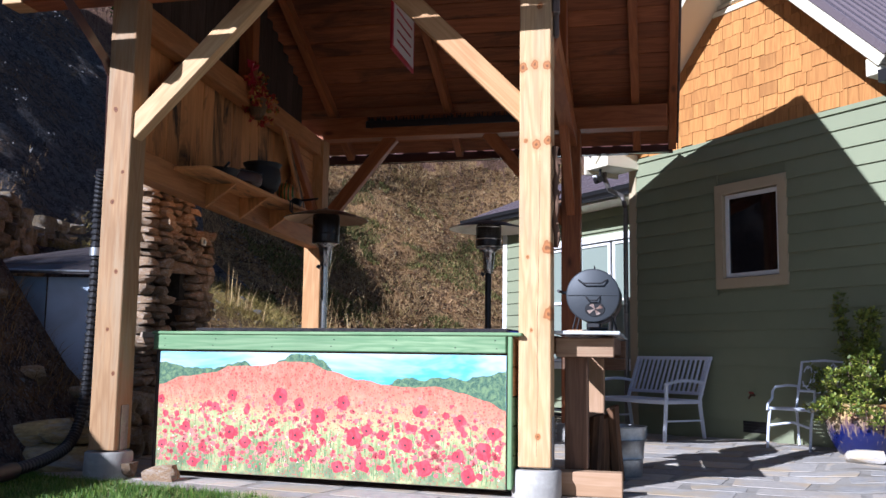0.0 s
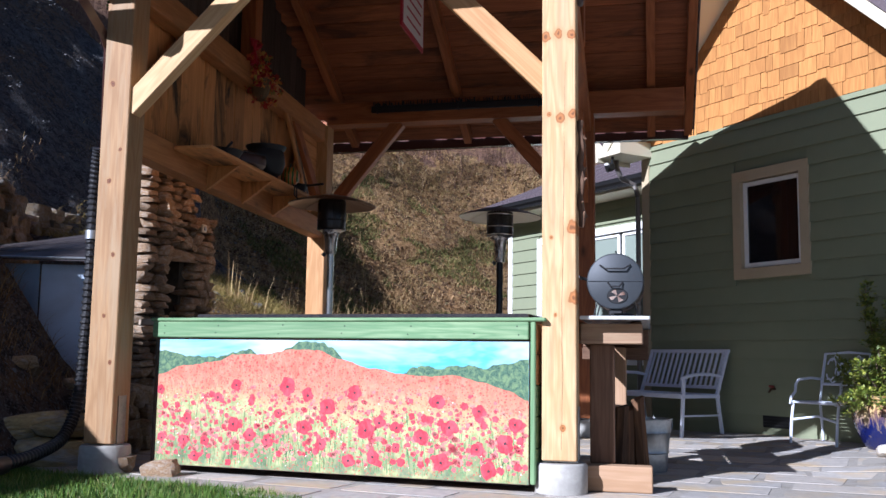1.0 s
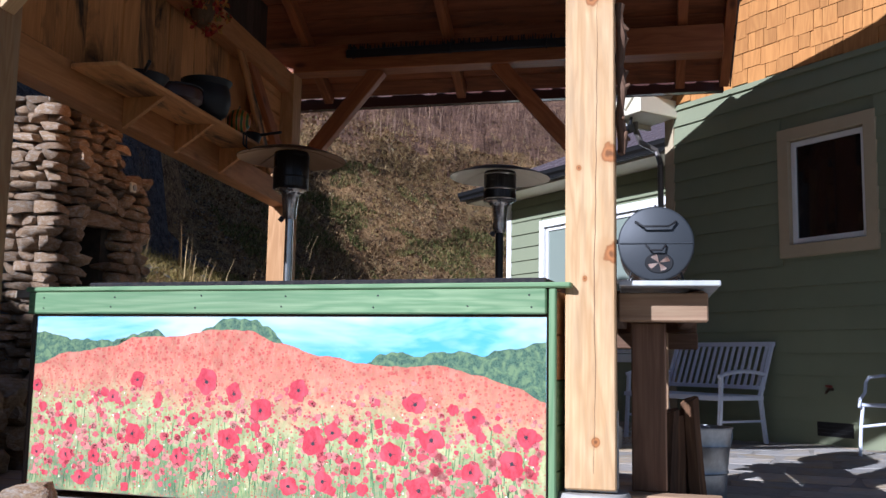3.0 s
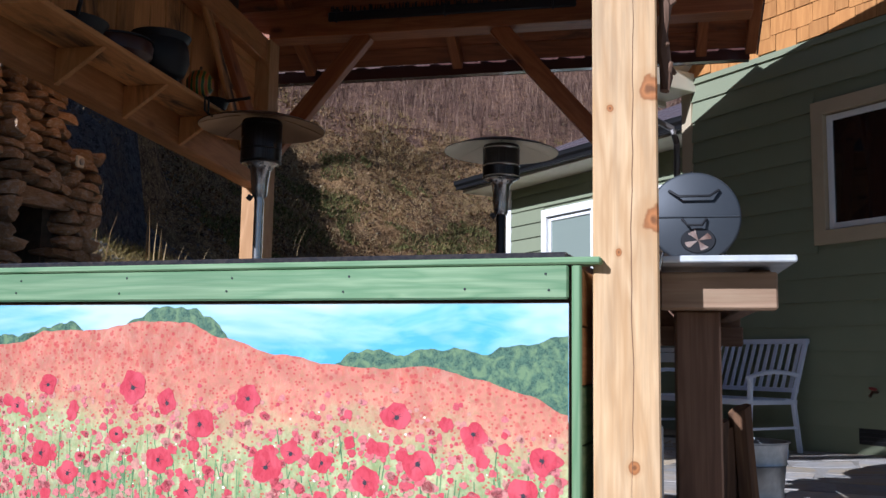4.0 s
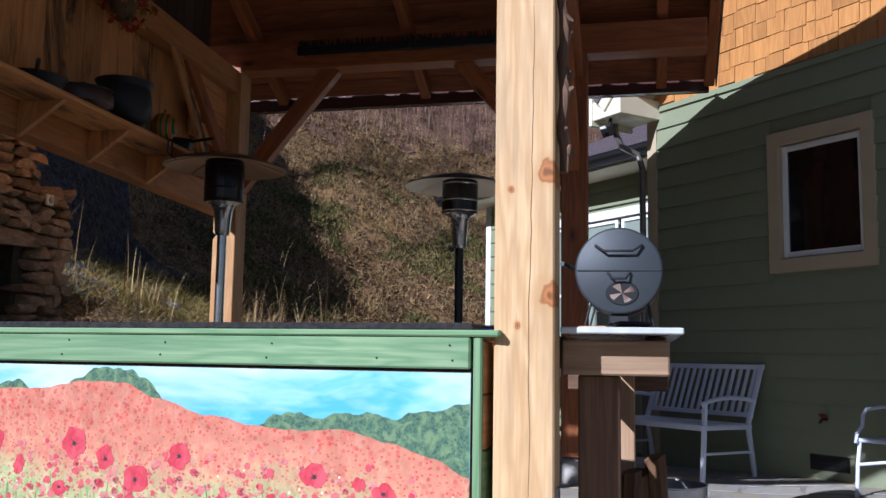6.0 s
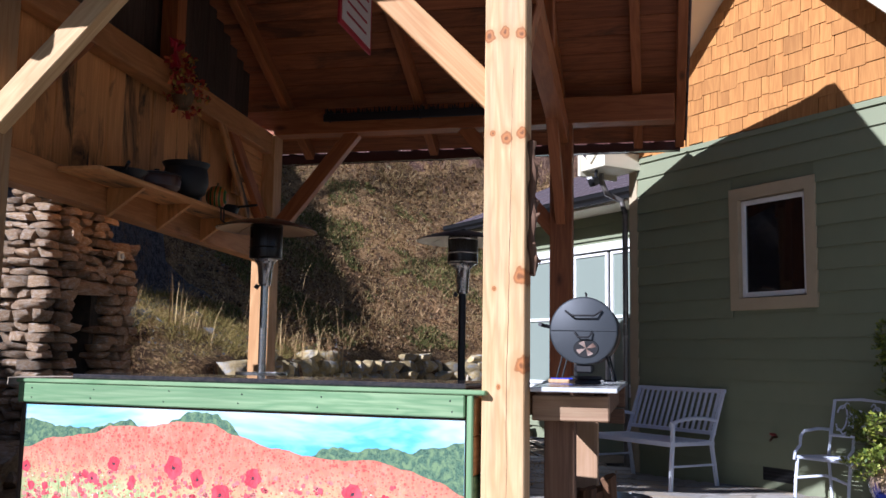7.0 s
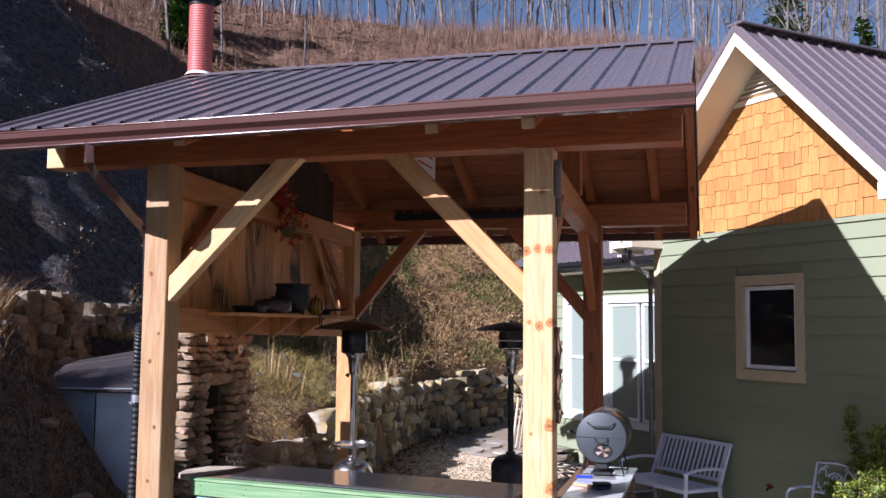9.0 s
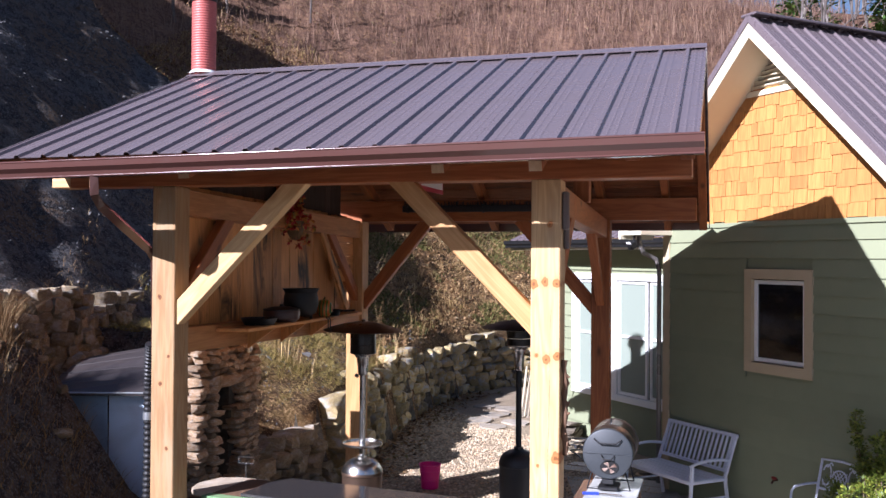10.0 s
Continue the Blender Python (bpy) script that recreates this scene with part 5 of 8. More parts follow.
for i, (uu, vv, h, r, tilt) in enumerate(logs):
    bm = bmesh.new()
    rng = random.Random(40 + i)
    outline = [(r * rng.uniform(0.75, 1.15) * math.cos(a), r * rng.uniform(0.75, 1.15) * math.sin(a)) for a in (0.3, 1.3, 2.4, 3.5, 4.6, 5.5)]
    rings = []
    for k in range(5):
        z0 = h * k / 4
        sc = 1.0 - 0.12 * k / 4 + rng.uniform(-0.06, 0.06)
        rings.append([bm.verts.new((x * sc, y * sc, z0 + (0.02 * x / r if k == 4 else 0))) for x, y in outline])
    for r0, r1 in zip(rings, rings[1:]):
        for j in range(6):
            bm.faces.new((r0[j], r0[(j + 1) % 6], r1[(j + 1) % 6], r1[j]))
    bm.faces.new(rings[0][::-1])
    bm.faces.new(rings[-1])
    ob = part("split_log", bm, FIREWOOD, None, "split firewood log standing under the side counter", at(P(uu, vv, 0.05), rng.uniform(0, 90), 0, tilt), category="firewood")
    tagged(ob, group="firewood under the counter")


def pail(p, name, label, r0, r1, h, material, handle=True):
    t = thing(name, p, label, "bucket")
    bm = bmesh.new()
    lathe(bm, ((0.0, 0.012), (r0, 0.012), (r0 + 0.004, 0.0), (r0 + 0.008, 0.012), (r0 + (r1 - r0) * 0.34, h * 0.34), (r0 + (r1 - r0) * 0.36 + 0.006, h * 0.36), (r0 + (r1 - r0) * 0.40, h * 0.40),
               (r0 + (r1 - r0) * 0.72, h * 0.72), (r0 + (r1 - r0) * 0.74 + 0.006, h * 0.74), (r0 + (r1 - r0) * 0.78, h * 0.78), (r1, h - 0.008), (r1 + 0.008, h - 0.004), (r1 + 0.008, h), (r1 - 0.003, h),
               (r0 - 0.002, 0.02), (0.0, 0.02)), 32, Matrix.Translation(p))
    part("body", bm, material, t, smooth=True)
    if handle:
        bm = bmesh.new()
        arc = [Vector(p) + Vector((r1 * 1.04 * math.cos(a), -0.5 * r1 * math.sin(a), h - 0.02 - 0.75 * r1 * math.sin(a))) for a in (math.pi * k / 12 for k in range(13))]
        tube(bm, arc, 0.004, 6)
        part("bail_handle", bm, material, t, "wire handle", smooth=True)
    return t


pail(P(0.47, 1.28, 0.05), "metal_pail", "galvanised metal pail with a wire handle on the patio", 0.145, 0.185, 0.36, GALV)
pail(Vector((-0.56, 10.72, 0.05)), "plastic_bucket", "bright pink plastic bucket on the gravel", 0.10, 0.135, 0.30, PINK, False)


# ---- patio heaters ----
def heater(x, y, label, tank_mat, pole_mat, drum_mat, cap_top, cap_under, tray=True, z0=0.05, z_drum=1.95):
    p = Vector((x, y, 0))
    M = Matrix.Translation(p)
    t = thing("patio_heater", Vector((x, y, z0)), label, "patio heater", "patio heaters behind the bar")
    bm = bmesh.new()
    lathe(bm, ((0.0, z0), (0.215, z0), (0.215, z0 + 0.05), (0.2, z0 + 0.06), (0.2, 0.74), (0.206, 0.745), (0.206, 0.765), (0.2, 0.775)), 36, M)
    part("tank_housing", bm, tank_mat, t, smooth=True)
    bm = bmesh.new()
    lathe(bm, ((0.204, 0.775), (0.196, 0.81), (0.165, 0.86), (0.11, 0.895), (0.05, 0.912), (0.05, 0.935), (0.0, 0.935)), 36, M)
    part("dome", bm, STEEL if tray else tank_mat, t, "polished steel dome" if tray else "", smooth=True)
    if tray:
        bm = bmesh.new()
        lathe(bm, ((0.03, 1.035), (0.19, 1.035), (0.202, 1.042), (0.202, 1.062), (0.196, 1.062), (0.196, 1.046), (0.03, 1.046)), 36, M)
        part("tray", bm, STEEL, t, "round steel drinks tray", smooth=True)
    bm = bmesh.new()
    tube(bm, (p + Vector((0, 0, 0.9)), p + Vector((0, 0, 1.76))), 0.031, 18)
    part("pole", bm, pole_mat, t, smooth=True)
    bm = bmesh.new()
    lathe(bm, ((0.034, 1.735), (0.044, 1.738), (0.050, 1.76), (0.052, 1.80), (0.063, z_drum - 0.045), (0.088, z_drum - 0.012), (0.118, z_drum), (0.0, z_drum)), 28, M)
    neck = part("burner_neck", bm, STEEL, t, "polished steel neck", smooth=True)
    bm = bmesh.new()
    box(bm, 0.010, 0.003, 0.016)
    first = None
    for k in range(12):
        a = 2 * math.pi * k / 12
        m = Matrix.Translation(p + Vector((0.080 * math.cos(a), 0.080 * math.sin(a), z_drum - 0.022))) @ Matrix.Rotation(a + math.pi / 2, 4, "Z")
        first = part("air_slot", bm, BLACK, neck, "", m) if first is None else link("air_slot", first.data, neck, m)
    bm = bmesh.new()
    tube(bm, (p + Vector((-0.045, -0.02, 1.72)), p + Vector((-0.07, -0.03, 1.74))), 0.018, 10)
    part("knob", bm, BLACK, t, smooth=True)
    bm = bmesh.new()
    lathe(bm, ((0.118, z_drum), (0.127, z_drum + 0.006), (0.129, z_drum + 0.02), (0.129, 2.215), (0.122, 2.228), (0.0, 2.23)), 40, M)
    drum = part("emitter_drum", bm, drum_mat, t, "finely perforated emitter drum", smooth=True)
    for z in (z_drum + 0.012, z_drum + 0.09, 2.20):
        bm = bmesh.new()
        lathe(bm, ((0.1295, z - 0.006), (0.132, z), (0.1295, z + 0.006)), 40, M)
        part("drum_band", bm, drum_mat if tray else STEEL, drum, "", smooth=True)
    bm = bmesh.new()
    tilt = M @ Matrix.Translation((0, 0, 2.18)) @ Matrix.Rotation(radians(1.0), 4, "Y")
    lathe(bm, ((0.398, 0.0), (0.40, 0.004), (0.33, 0.032), (0.2, 0.07), (0.08, 0.092), (0.0, 0.095)), 48, tilt)
    cap = part("reflector", bm, cap_top, t, "wide shallow reflector hood", smooth=True)
    bm = bmesh.new()
    lathe(bm, ((0.398, -0.001), (0.33, 0.026), (0.2, 0.064), (0.08, 0.086), (0.0, 0.089)), 48, tilt)
    part("underside", bm, cap_under, cap, "pale metal underside", smooth=True)
    bm = bmesh.new()
    lathe(bm, ((0.0, 0.088), (0.02, 0.09), (0.022, 0.11), (0.0, 0.118)), 16, tilt)
    part("finial", bm, cap_top, cap, smooth=True)
    for k in range(6):
        a = math.pi * k / 3 + 0.3
        bm = bmesh.new()
        tube(bm, [tilt @ Vector((r * math.cos(a), r * math.sin(a), z)) for r, z in ((0.14, 0.073), (0.2, 0.0625), (0.33, 0.0245), (0.392, 0.0))], 0.0035, 5)
        part("panel_seam", bm, cap_under, cap)
    return t


MESH_METAL = paint("perforated_dark_metal", (0.045, 0.040, 0.038), 0.28, 0.03, 0.6, 0.7)
nt = MESH_METAL.node_tree
holes = voro(nt, coords(nt, jitter=False), 190, rnd=0.2)
prev = nt.nodes["Principled BSDF"].inputs["Base Color"].links[0].from_socket
finish(MESH_METAL, mix(nt, ramp(nt, holes.outputs["Distance"], (0.30, 0.0), (0.40, 1.0)), (0.006, 0.005, 0.005), prev))
heater(-1.09, 8.42, "bronze and steel patio heater with a round tray", BRONZE, STEEL, MESH_METAL, BRONZE, paint("dull_bronze_underside", (0.22, 0.125, 0.07), 0.42, 0.03))
heater(0.49, 8.95, "black patio heater with a pale reflector hood", BLACK, DARK_METAL, MESH_METAL, DARK_METAL, REFLECTOR, False, z_drum=1.99)


tray = bmesh.new()
lathe(tray, ((0.0, 0.0), (0.09, 0.0), (0.12, 0.03), (0.125, 0.035), (0.115, 0.033), (0.085, 0.006), (0.0, 0.006)), 20, Matrix.Translation((-2.12, 11.12, 1.02)) @ Matrix.Diagonal((1.3, 0.8, 1, 1)))
part("plant_saucer", tray, paint("green_plastic", (0.03, 0.42, 0.16), 0.4), None, "bright green plastic saucer on the stone edging", category="saucer", smooth=True)


# ---- bench, chair and planter by the house ----
def metal_bar(bm, a, b, w=0.03, h=0.02):
    a, b = Vector(a), Vector(b)
    up = Vector((0, 0, 1)) if abs((b - a).normalized().z) < 0.9 else HN
    box(bm, w, h, (b - a).length, Matrix.Translation((a + b) / 2) @ axes(a, b, up), 0.003)


bench = thing("garden_bench", Hs(0.7, 0.4, 0.045), "white metal garden bench with a slatted back against the house", "bench")
S0, S1, ZB = 0.10, 1.28, 0.045


def bench_bar(name, pts, w, h, label=""):
    bm = bmesh.new()
    for a, b in zip(pts, pts[1:]):
        metal_bar(bm, Hs(*a), Hs(*b), w, h)
    return part(name, bm, WHITE_METAL, bench, label)


for s in (S0 + 0.02, S1 - 0.02):
    bench_bar("rear_leg", ((s, 0.15, ZB), (s, 0.22, 0.47), (s, 0.045, 0.94)), 0.035, 0.03)
    bench_bar("front_leg", ((s, 0.73, ZB), (s, 0.70, 0.46), (s, 0.69, 0.64)), 0.035, 0.03)
    bench_bar("stretcher", ((s, 0.18, 0.26), (s, 0.715, 0.26)), 0.02, 0.02)
    bench_bar("seat_rail", ((s, 0.20, 0.455), (s, 0.72, 0.455)), 0.03, 0.035)
    bm = bmesh.new()
    arc = [Hs(s, 0.14 + 0.58 * k, 0.655 + 0.03 * math.sin(math.pi * min(1, k * 1.1)) - 0.02 * max(0, k - 0.85) * 6) for k in (0, 0.15, 0.3, 0.5, 0.7, 0.85, 0.95, 1.0)]
    tube(bm, arc, 0.017, 8)
    part("armrest", bm, WHITE_METAL, bench, smooth=True)
bench_bar("top_rail", ((S0, 0.045, 0.925), (S1, 0.045, 0.925)), 0.03, 0.04)
bench_bar("lower_rail", ((S0, 0.19, 0.545), (S1, 0.19, 0.545)), 0.03, 0.035)
bench_bar("front_rail", ((S0, 0.72, 0.455), (S1, 0.72, 0.455)), 0.03, 0.04)
bench_bar("back_rail", ((S0, 0.21, 0.455), (S1, 0.21, 0.455)), 0.03, 0.035)
for i in range(15):
    s = S0 + 0.075 + (S1 - S0 - 0.15) * i / 14
    bench_bar("back_slat", ((s, 0.188, 0.55), (s, 0.05, 0.915)), 0.036, 0.01)
for i in range(6):
    o = 0.27 + 0.085 * i
    bench_bar("seat_slat", ((S0 + 0.02, o, 0.475), (S1 - 0.02, o, 0.475)), 0.07, 0.012)

chair = thing("garden_chair", Hs(2.68, 0.35, 0.09), "white cast metal garden armchair with an ornamental lattice back", "chair")
C0, C1, CZ = 2.45, 2.93, 0.09


def chair_tube(name, pts, r=0.013, label=""):
    bm = bmesh.new()
    tube(bm, [Hs(*p) for p in pts], r, 8)
    return part(name, bm, WHITE_METAL, chair, label, smooth=True)


for s in (C0, C1):
    chair_tube("front_leg", ((s, 0.55, CZ), (s, 0.53, 0.3), (s, 0.50, 0.46)))
    chair_tube("rear_leg", ((s, 0.10, CZ), (s, 0.13, 0.46), (s, 0.10, 0.6), (s, 0.03, 0.90)))
    chair_tube("armrest", ((s, 0.11, 0.665), (s, 0.25, 0.675), (s, 0.42, 0.66), (s, 0.46, 0.62), (s, 0.47, 0.55), (s, 0.53, 0.50), (s, 0.54, 0.44)))
chair_tube("stretcher", ((C0, 0.53, 0.30), ((C0 + C1) / 2, 0.48, 0.34), (C1, 0.53, 0.30)), 0.011)
chair_tube("seat_edge", ((C0, 0.51, 0.46), (C1, 0.51, 0.46), (C1, 0.13, 0.45), (C0, 0.13, 0.45), (C0, 0.51, 0.46)), 0.014)
bm = bmesh.new()
for i in range(7):
    o = 0.16 + 0.055 * i
    metal_bar(bm, Hs(C0, o, 0.46), Hs(C1, o, 0.46), 0.04, 0.008)
part("seat", bm, WHITE_METAL, chair)
chair_tube("back_frame", ((C0, 0.10, 0.62), (C0, 0.03, 0.90), ((C0 + C1) / 2, 0.02, 0.915), (C1, 0.03, 0.90), (C1, 0.10, 0.62), (C0, 0.10, 0.62)), 0.013)


def back_pt(x, z):
    """A place in the chair's back: x across from its middle, z up."""
    return Hs((C0 + C1) / 2 + x, 0.10 - (z - 0.62) * 0.25, z)


bm = bmesh.new()
oval = [back_pt(0.085 * math.cos(a), 0.755 + 0.07 * math.sin(a)) for a in (2 * math.pi * k / 24 for k in range(25))]
tube(bm, oval, 0.008, 6)
for k in (-0.04, 0.0, 0.04):
    tube(bm, (back_pt(k - 0.045, 0.70), back_pt(k + 0.045, 0.81)), 0.005, 5)
    tube(bm, (back_pt(k + 0.045, 0.70), back_pt(k - 0.045, 0.81)), 0.005, 5)
part("lattice_medallion", bm, WHITE_METAL, chair, smooth=True)
for sx in (-1, 1):
    bm = bmesh.new()
    tube(bm, [back_pt(sx * (0.155 + 0.05 * math.cos(a)), 0.76 + 0.10 * math.sin(a)) for a in (0.4 + 5.4 * k / 20 for k in range(21))], 0.007, 6)
    tube(bm, [back_pt(sx * (0.10 + 0.08 * k), 0.86 + 0.025 * math.sin(6 * k)) for k in (j / 8 for j in range(9))], 0.007, 6)
    tube(bm, [back_pt(sx * (0.10 + 0.09 * k), 0.655 - 0.02 * math.sin(6 * k)) for k in (j / 8 for j in range(9))], 0.007, 6)
    part("scroll", bm, WHITE_METAL, chair, smooth=True)

GLAZE = mat("blue_and_tan_glaze", (0.02, 0.03, 0.15), 0.12, spec=0.6)
nt = GLAZE.node_tree
tc = nt.nodes.new("ShaderNodeTexCoord")
sep = nt.nodes.new("ShaderNodeSeparateXYZ")
nt.links.new(tc.outputs["Object"], sep.inputs[0])
runs = noise_tex(nt, coords(nt, (1, 1, 0.12), False), 26, 4, 0.6, 0.3)
drip = nt.nodes.new("ShaderNodeMath")
drip.operation = "MULTIPLY_ADD"
nt.links.new(runs, drip.inputs[0])
drip.inputs[1].default_value = 0.55
nt.links.new(sep.outputs["Z"], drip.inputs[2])
finish(GLAZE, mix(nt, ramp(nt, drip.outputs[0], (0.47, 0.0), (0.66, 1.0)), (0.010, 0.014, 0.085), mix(nt, ramp(nt, runs, (0.4, 0.0), (0.6, 1.0)), (0.34, 0.17, 0.05), (0.55, 0.40, 0.19))), runs, 0.1, 0.004)
PL = Vector((3.75, 7.92, 0.09))
planter = thing("planter", PL, "glazed blue and tan ceramic planter on the patio", "planter")
bm = bmesh.new()
lathe(bm, ((0.0, 0.0), (0.19, 0.0), (0.235, 0.05), (0.30, 0.19), (0.325, 0.31), (0.315, 0.40), (0.30, 0.425), (0.33, 0.435), (0.335, 0.455), (0.315, 0.46), (0.295, 0.43), (0.28, 0.38), (0.0, 0.38)), 40)
part("pot", bm, GLAZE, planter, "", Matrix.Translation(PL), True)
bm = bmesh.new()
lathe(bm, ((0.0, 0.405), (0.15, 0.40), (0.285, 0.39)), 24)
part("soil", bm, SOIL, planter, "", Matrix.Translation(PL), True)

LEAF = mat("shrub_leaf", (0.13, 0.17, 0.03), 0.5, spec=0.4)
nt = LEAF.node_tree
finish(LEAF, ramp(nt, rand(nt, 0, 1, True), (0.0, (0.05, 0.085, 0.014)), (0.5, (0.145, 0.19, 0.026)), (1.0, (0.30, 0.30, 0.045))))
TWIG = mat("twig", (0.13, 0.09, 0.06), 0.9)


def leaf_quad(verts, faces, p, d, up, size):
    side = d.cross(up)
    if side.length < 1e-3:
        side = Vector((1, 0, 0))
    side.normalize()
    i = len(verts)
    verts += [p, p + d * size * 0.5 + side * size * 0.3, p + d * size, p + d * size * 0.5 - side * size * 0.3]
    faces.append((i, i + 1, i + 2, i + 3))


def pydata_part(name, verts, faces, material, parent=None, label="", kind="", category="", m=I4):
    mesh = bpy.data.meshes.new(name)
    mesh.from_pydata([tuple(v) for v in verts], [], faces)
    mesh.materials.append(material)
    return link(name, mesh, parent, m, label, kind, category)


shrub = thing("shrub", PL + Vector((0, 0, 0.40)), "leafy yellow-green shrub growing in the glazed planter", "shrub")
rng = random.Random(8)
tw, verts, faces = bmesh.new(), [], []
for i in range(34):
    a = rng.uniform(0, 6.28)
    tall = i < 9
    out = rng.uniform(0.02, 0.17) if tall else rng.uniform(0.18, 0.44)
    hgt = rng.uniform(0.45, 0.88) if tall else rng.uniform(-0.06, 0.40)
    if i == 3:
        out, hgt, a = 0.10, 1.02, 2.6
    if i >= 22:
        out, hgt, a = rng.uniform(0.30, 0.47), rng.uniform(-0.16, 0.12), rng.uniform(3.2, 5.8)
    p0 = PL + Vector((0.08 * math.cos(a), 0.08 * math.sin(a), 0.40))
    p2 = p0 + Vector((out * math.cos(a), out * math.sin(a), hgt))
    p1 = (p0 + p2) / 2 + Vector((0, 0, 0.08))
    curve = lambda k: p0.lerp(p1, k).lerp(p1.lerp(p2, k), k)
    tube(tw, [curve(k) for k in (0, 0.2, 0.4, 0.6, 0.8, 1)], 0.004, 5, True, [0.007, 0.006, 0.005, 0.004, 0.003, 0.002])
    # leaves sit in tufts on short side shoots
    for j in range(30 if tall else 15):
        k = rng.uniform(0.30, 1.0)
        root = curve(k)
        way = Vector((rng.uniform(-1, 1), rng.uniform(-1, 1), rng.uniform(-0.1, 1.0))).normalized()
        tip = root + way * rng.uniform(0.04, 0.12) * (1.2 - 0.6 * k if tall else 1.0)
        tube(tw, (root, tip), 0.0018, 4, False)
        for n in range(18):
            q = root.lerp(tip, rng.uniform(0.3, 1.05)) + Vector([rng.gauss(0, 0.013) for _ in range(3)])
            d = (way + Vector((rng.uniform(-1, 1), rng.uniform(-1, 1), rng.uniform(-0.8, 0.8)))).normalized()
            leaf_quad(verts, faces, q, d, Vector((rng.uniform(-0.6, 0.6), rng.uniform(-0.6, 0.6), 1)), rng.uniform(0.022, 0.048))
part("branching_stem", tw, TWIG, shrub)
pydata_part("foliage", verts, faces, LEAF, shrub, "small yellow-green leaves")

# fixtures on the house
bm = bmesh.new()
hbox(bm, 1.67, 2.01, -0.005, 0.012, 0.165, 0.305)
vent = part("crawl_vent", bm, DARK_METAL, None, "dark metal crawl-space vent in the house wall", category="vent")
for i in range(4):
    bm = bmesh.new()
    hbox(bm, 1.68, 2.00, 0.012, 0.02, 0.18 + 0.03 * i, 0.193 + 0.03 * i)
    part("louvre", bm, DARK_METAL, vent)
tap = thing("garden_tap", Hs(1.83, 0.03, 0.55), "small red-handled garden tap on the house wall", "tap")
bm = bmesh.new()
tube(bm, (Hs(1.83, 0.0, 0.55), Hs(1.83, 0.07, 0.55), Hs(1.83, 0.10, 0.52)), 0.012, 8)
part("spout", bm, BRONZE, tap, smooth=True)
bm = bmesh.new()
lathe(bm, ((0.0, 0.0), (0.028, 0.002), (0.03, 0.008), (0.0, 0.012)), 16, at(Hs(1.83, 0.06, 0.57), 0, 20))
part("wheel", bm, paint("red_tap_wheel", (0.32, 0.04, 0.03), 0.5), tap, "red hand wheel", smooth=True)
flood = thing("flood_light", Hs(-0.12, 0.42, 3.17), "small dark flood light under the eave return", "lamp")
bm = bmesh.new()
tube(bm, (Hs(-0.12, 0.42, 3.225), Hs(-0.12, 0.44, 3.13)), 0.016, 8)
part("arm", bm, DARK_METAL, flood)
bm = bmesh.new()
box(bm, 0.09, 0.10, 0.09, Matrix.Translation(Hs(-0.12, 0.46, 3.09)) @ Matrix.Rotation(H_ANGLE, 4, "Z") @ Matrix.Rotation(radians(25), 4, "X"), 0.012)
part("head", bm, DARK_METAL, flood)
bm = bmesh.new()
box(bm, 0.075, 0.006, 0.05, Matrix.Translation(Hs(-0.12, 0.512, 3.11)) @ Matrix.Rotation(H_ANGLE, 4, "Z") @ Matrix.Rotation(radians(25), 4, "X"))
part("lens", bm, WHITE, flood)

# ---- shelf on the boarded wall and what stands on it ----
SHELF_Z = 2.325
shelf = thing("wall_shelf", P(-2.73, 1.8, SHELF_Z - 0.03), "long rough pine shelf on triangular brackets under the boarded wall", "shelf")
beam("shelf_board", P(-2.72, 0.55, SHELF_Z - 0.015), P(-2.76, 3.15, SHELF_Z - 0.015), 0.30, 0.03, SIDING_PINE, shelf)
for vv in (1.13, 1.80, 2.50):
    bm = bmesh.new()
    uu = -2.872 - 0.018 * vv
    prism(bm, ((0.0, 0.0), (0.27, 0.0), (0.0, -0.19)), 0.035, at(P(uu, vv, SHELF_Z - 0.031), math.degrees(ANGLE)))
    part("bracket", bm, SIDING_PINE, shelf)
cauldron = thing("cauldron", P(-2.735, 1.89, SHELF_Z), "round black cast-iron cauldron on the pine shelf", "pot")
bm = bmesh.new()
lathe(bm, ((0.0, 0.015), (0.09, 0.02), (0.145, 0.06), (0.170, 0.14), (0.163, 0.215), (0.152, 0.25), (0.172, 0.282), (0.176, 0.290), (0.165, 0.290), (0.142, 0.25), (0.155, 0.14), (0.09, 0.035), (0.0, 0.03)), 36, Matrix.Translation(P(-2.735, 1.89, SHELF_Z)))
part("bowl", bm, IRON, cauldron, smooth=True)
for k in range(3):
    a = 2.1 * k
    bm = bmesh.new()
    c = P(-2.735, 1.89, SHELF_Z) + Vector((0.1 * math.cos(a), 0.1 * math.sin(a), 0))
    tube(bm, (c, c + Vector((0, 0, 0.04))), 0.014, 8)
    part("foot", bm, IRON, cauldron)
bm = bmesh.new()
pc = P(-2.735, 1.89, SHELF_Z + 0.2)
tube(bm, [pc + U * (0.150 * math.cos(a)) - V * 0.08 * math.sin(a) - Vector((0, 0, 0.15 * math.sin(a))) for a in (math.pi * k / 14 for k in range(15))], 0.005, 6)
part("bail", bm, IRON, cauldron, smooth=True)


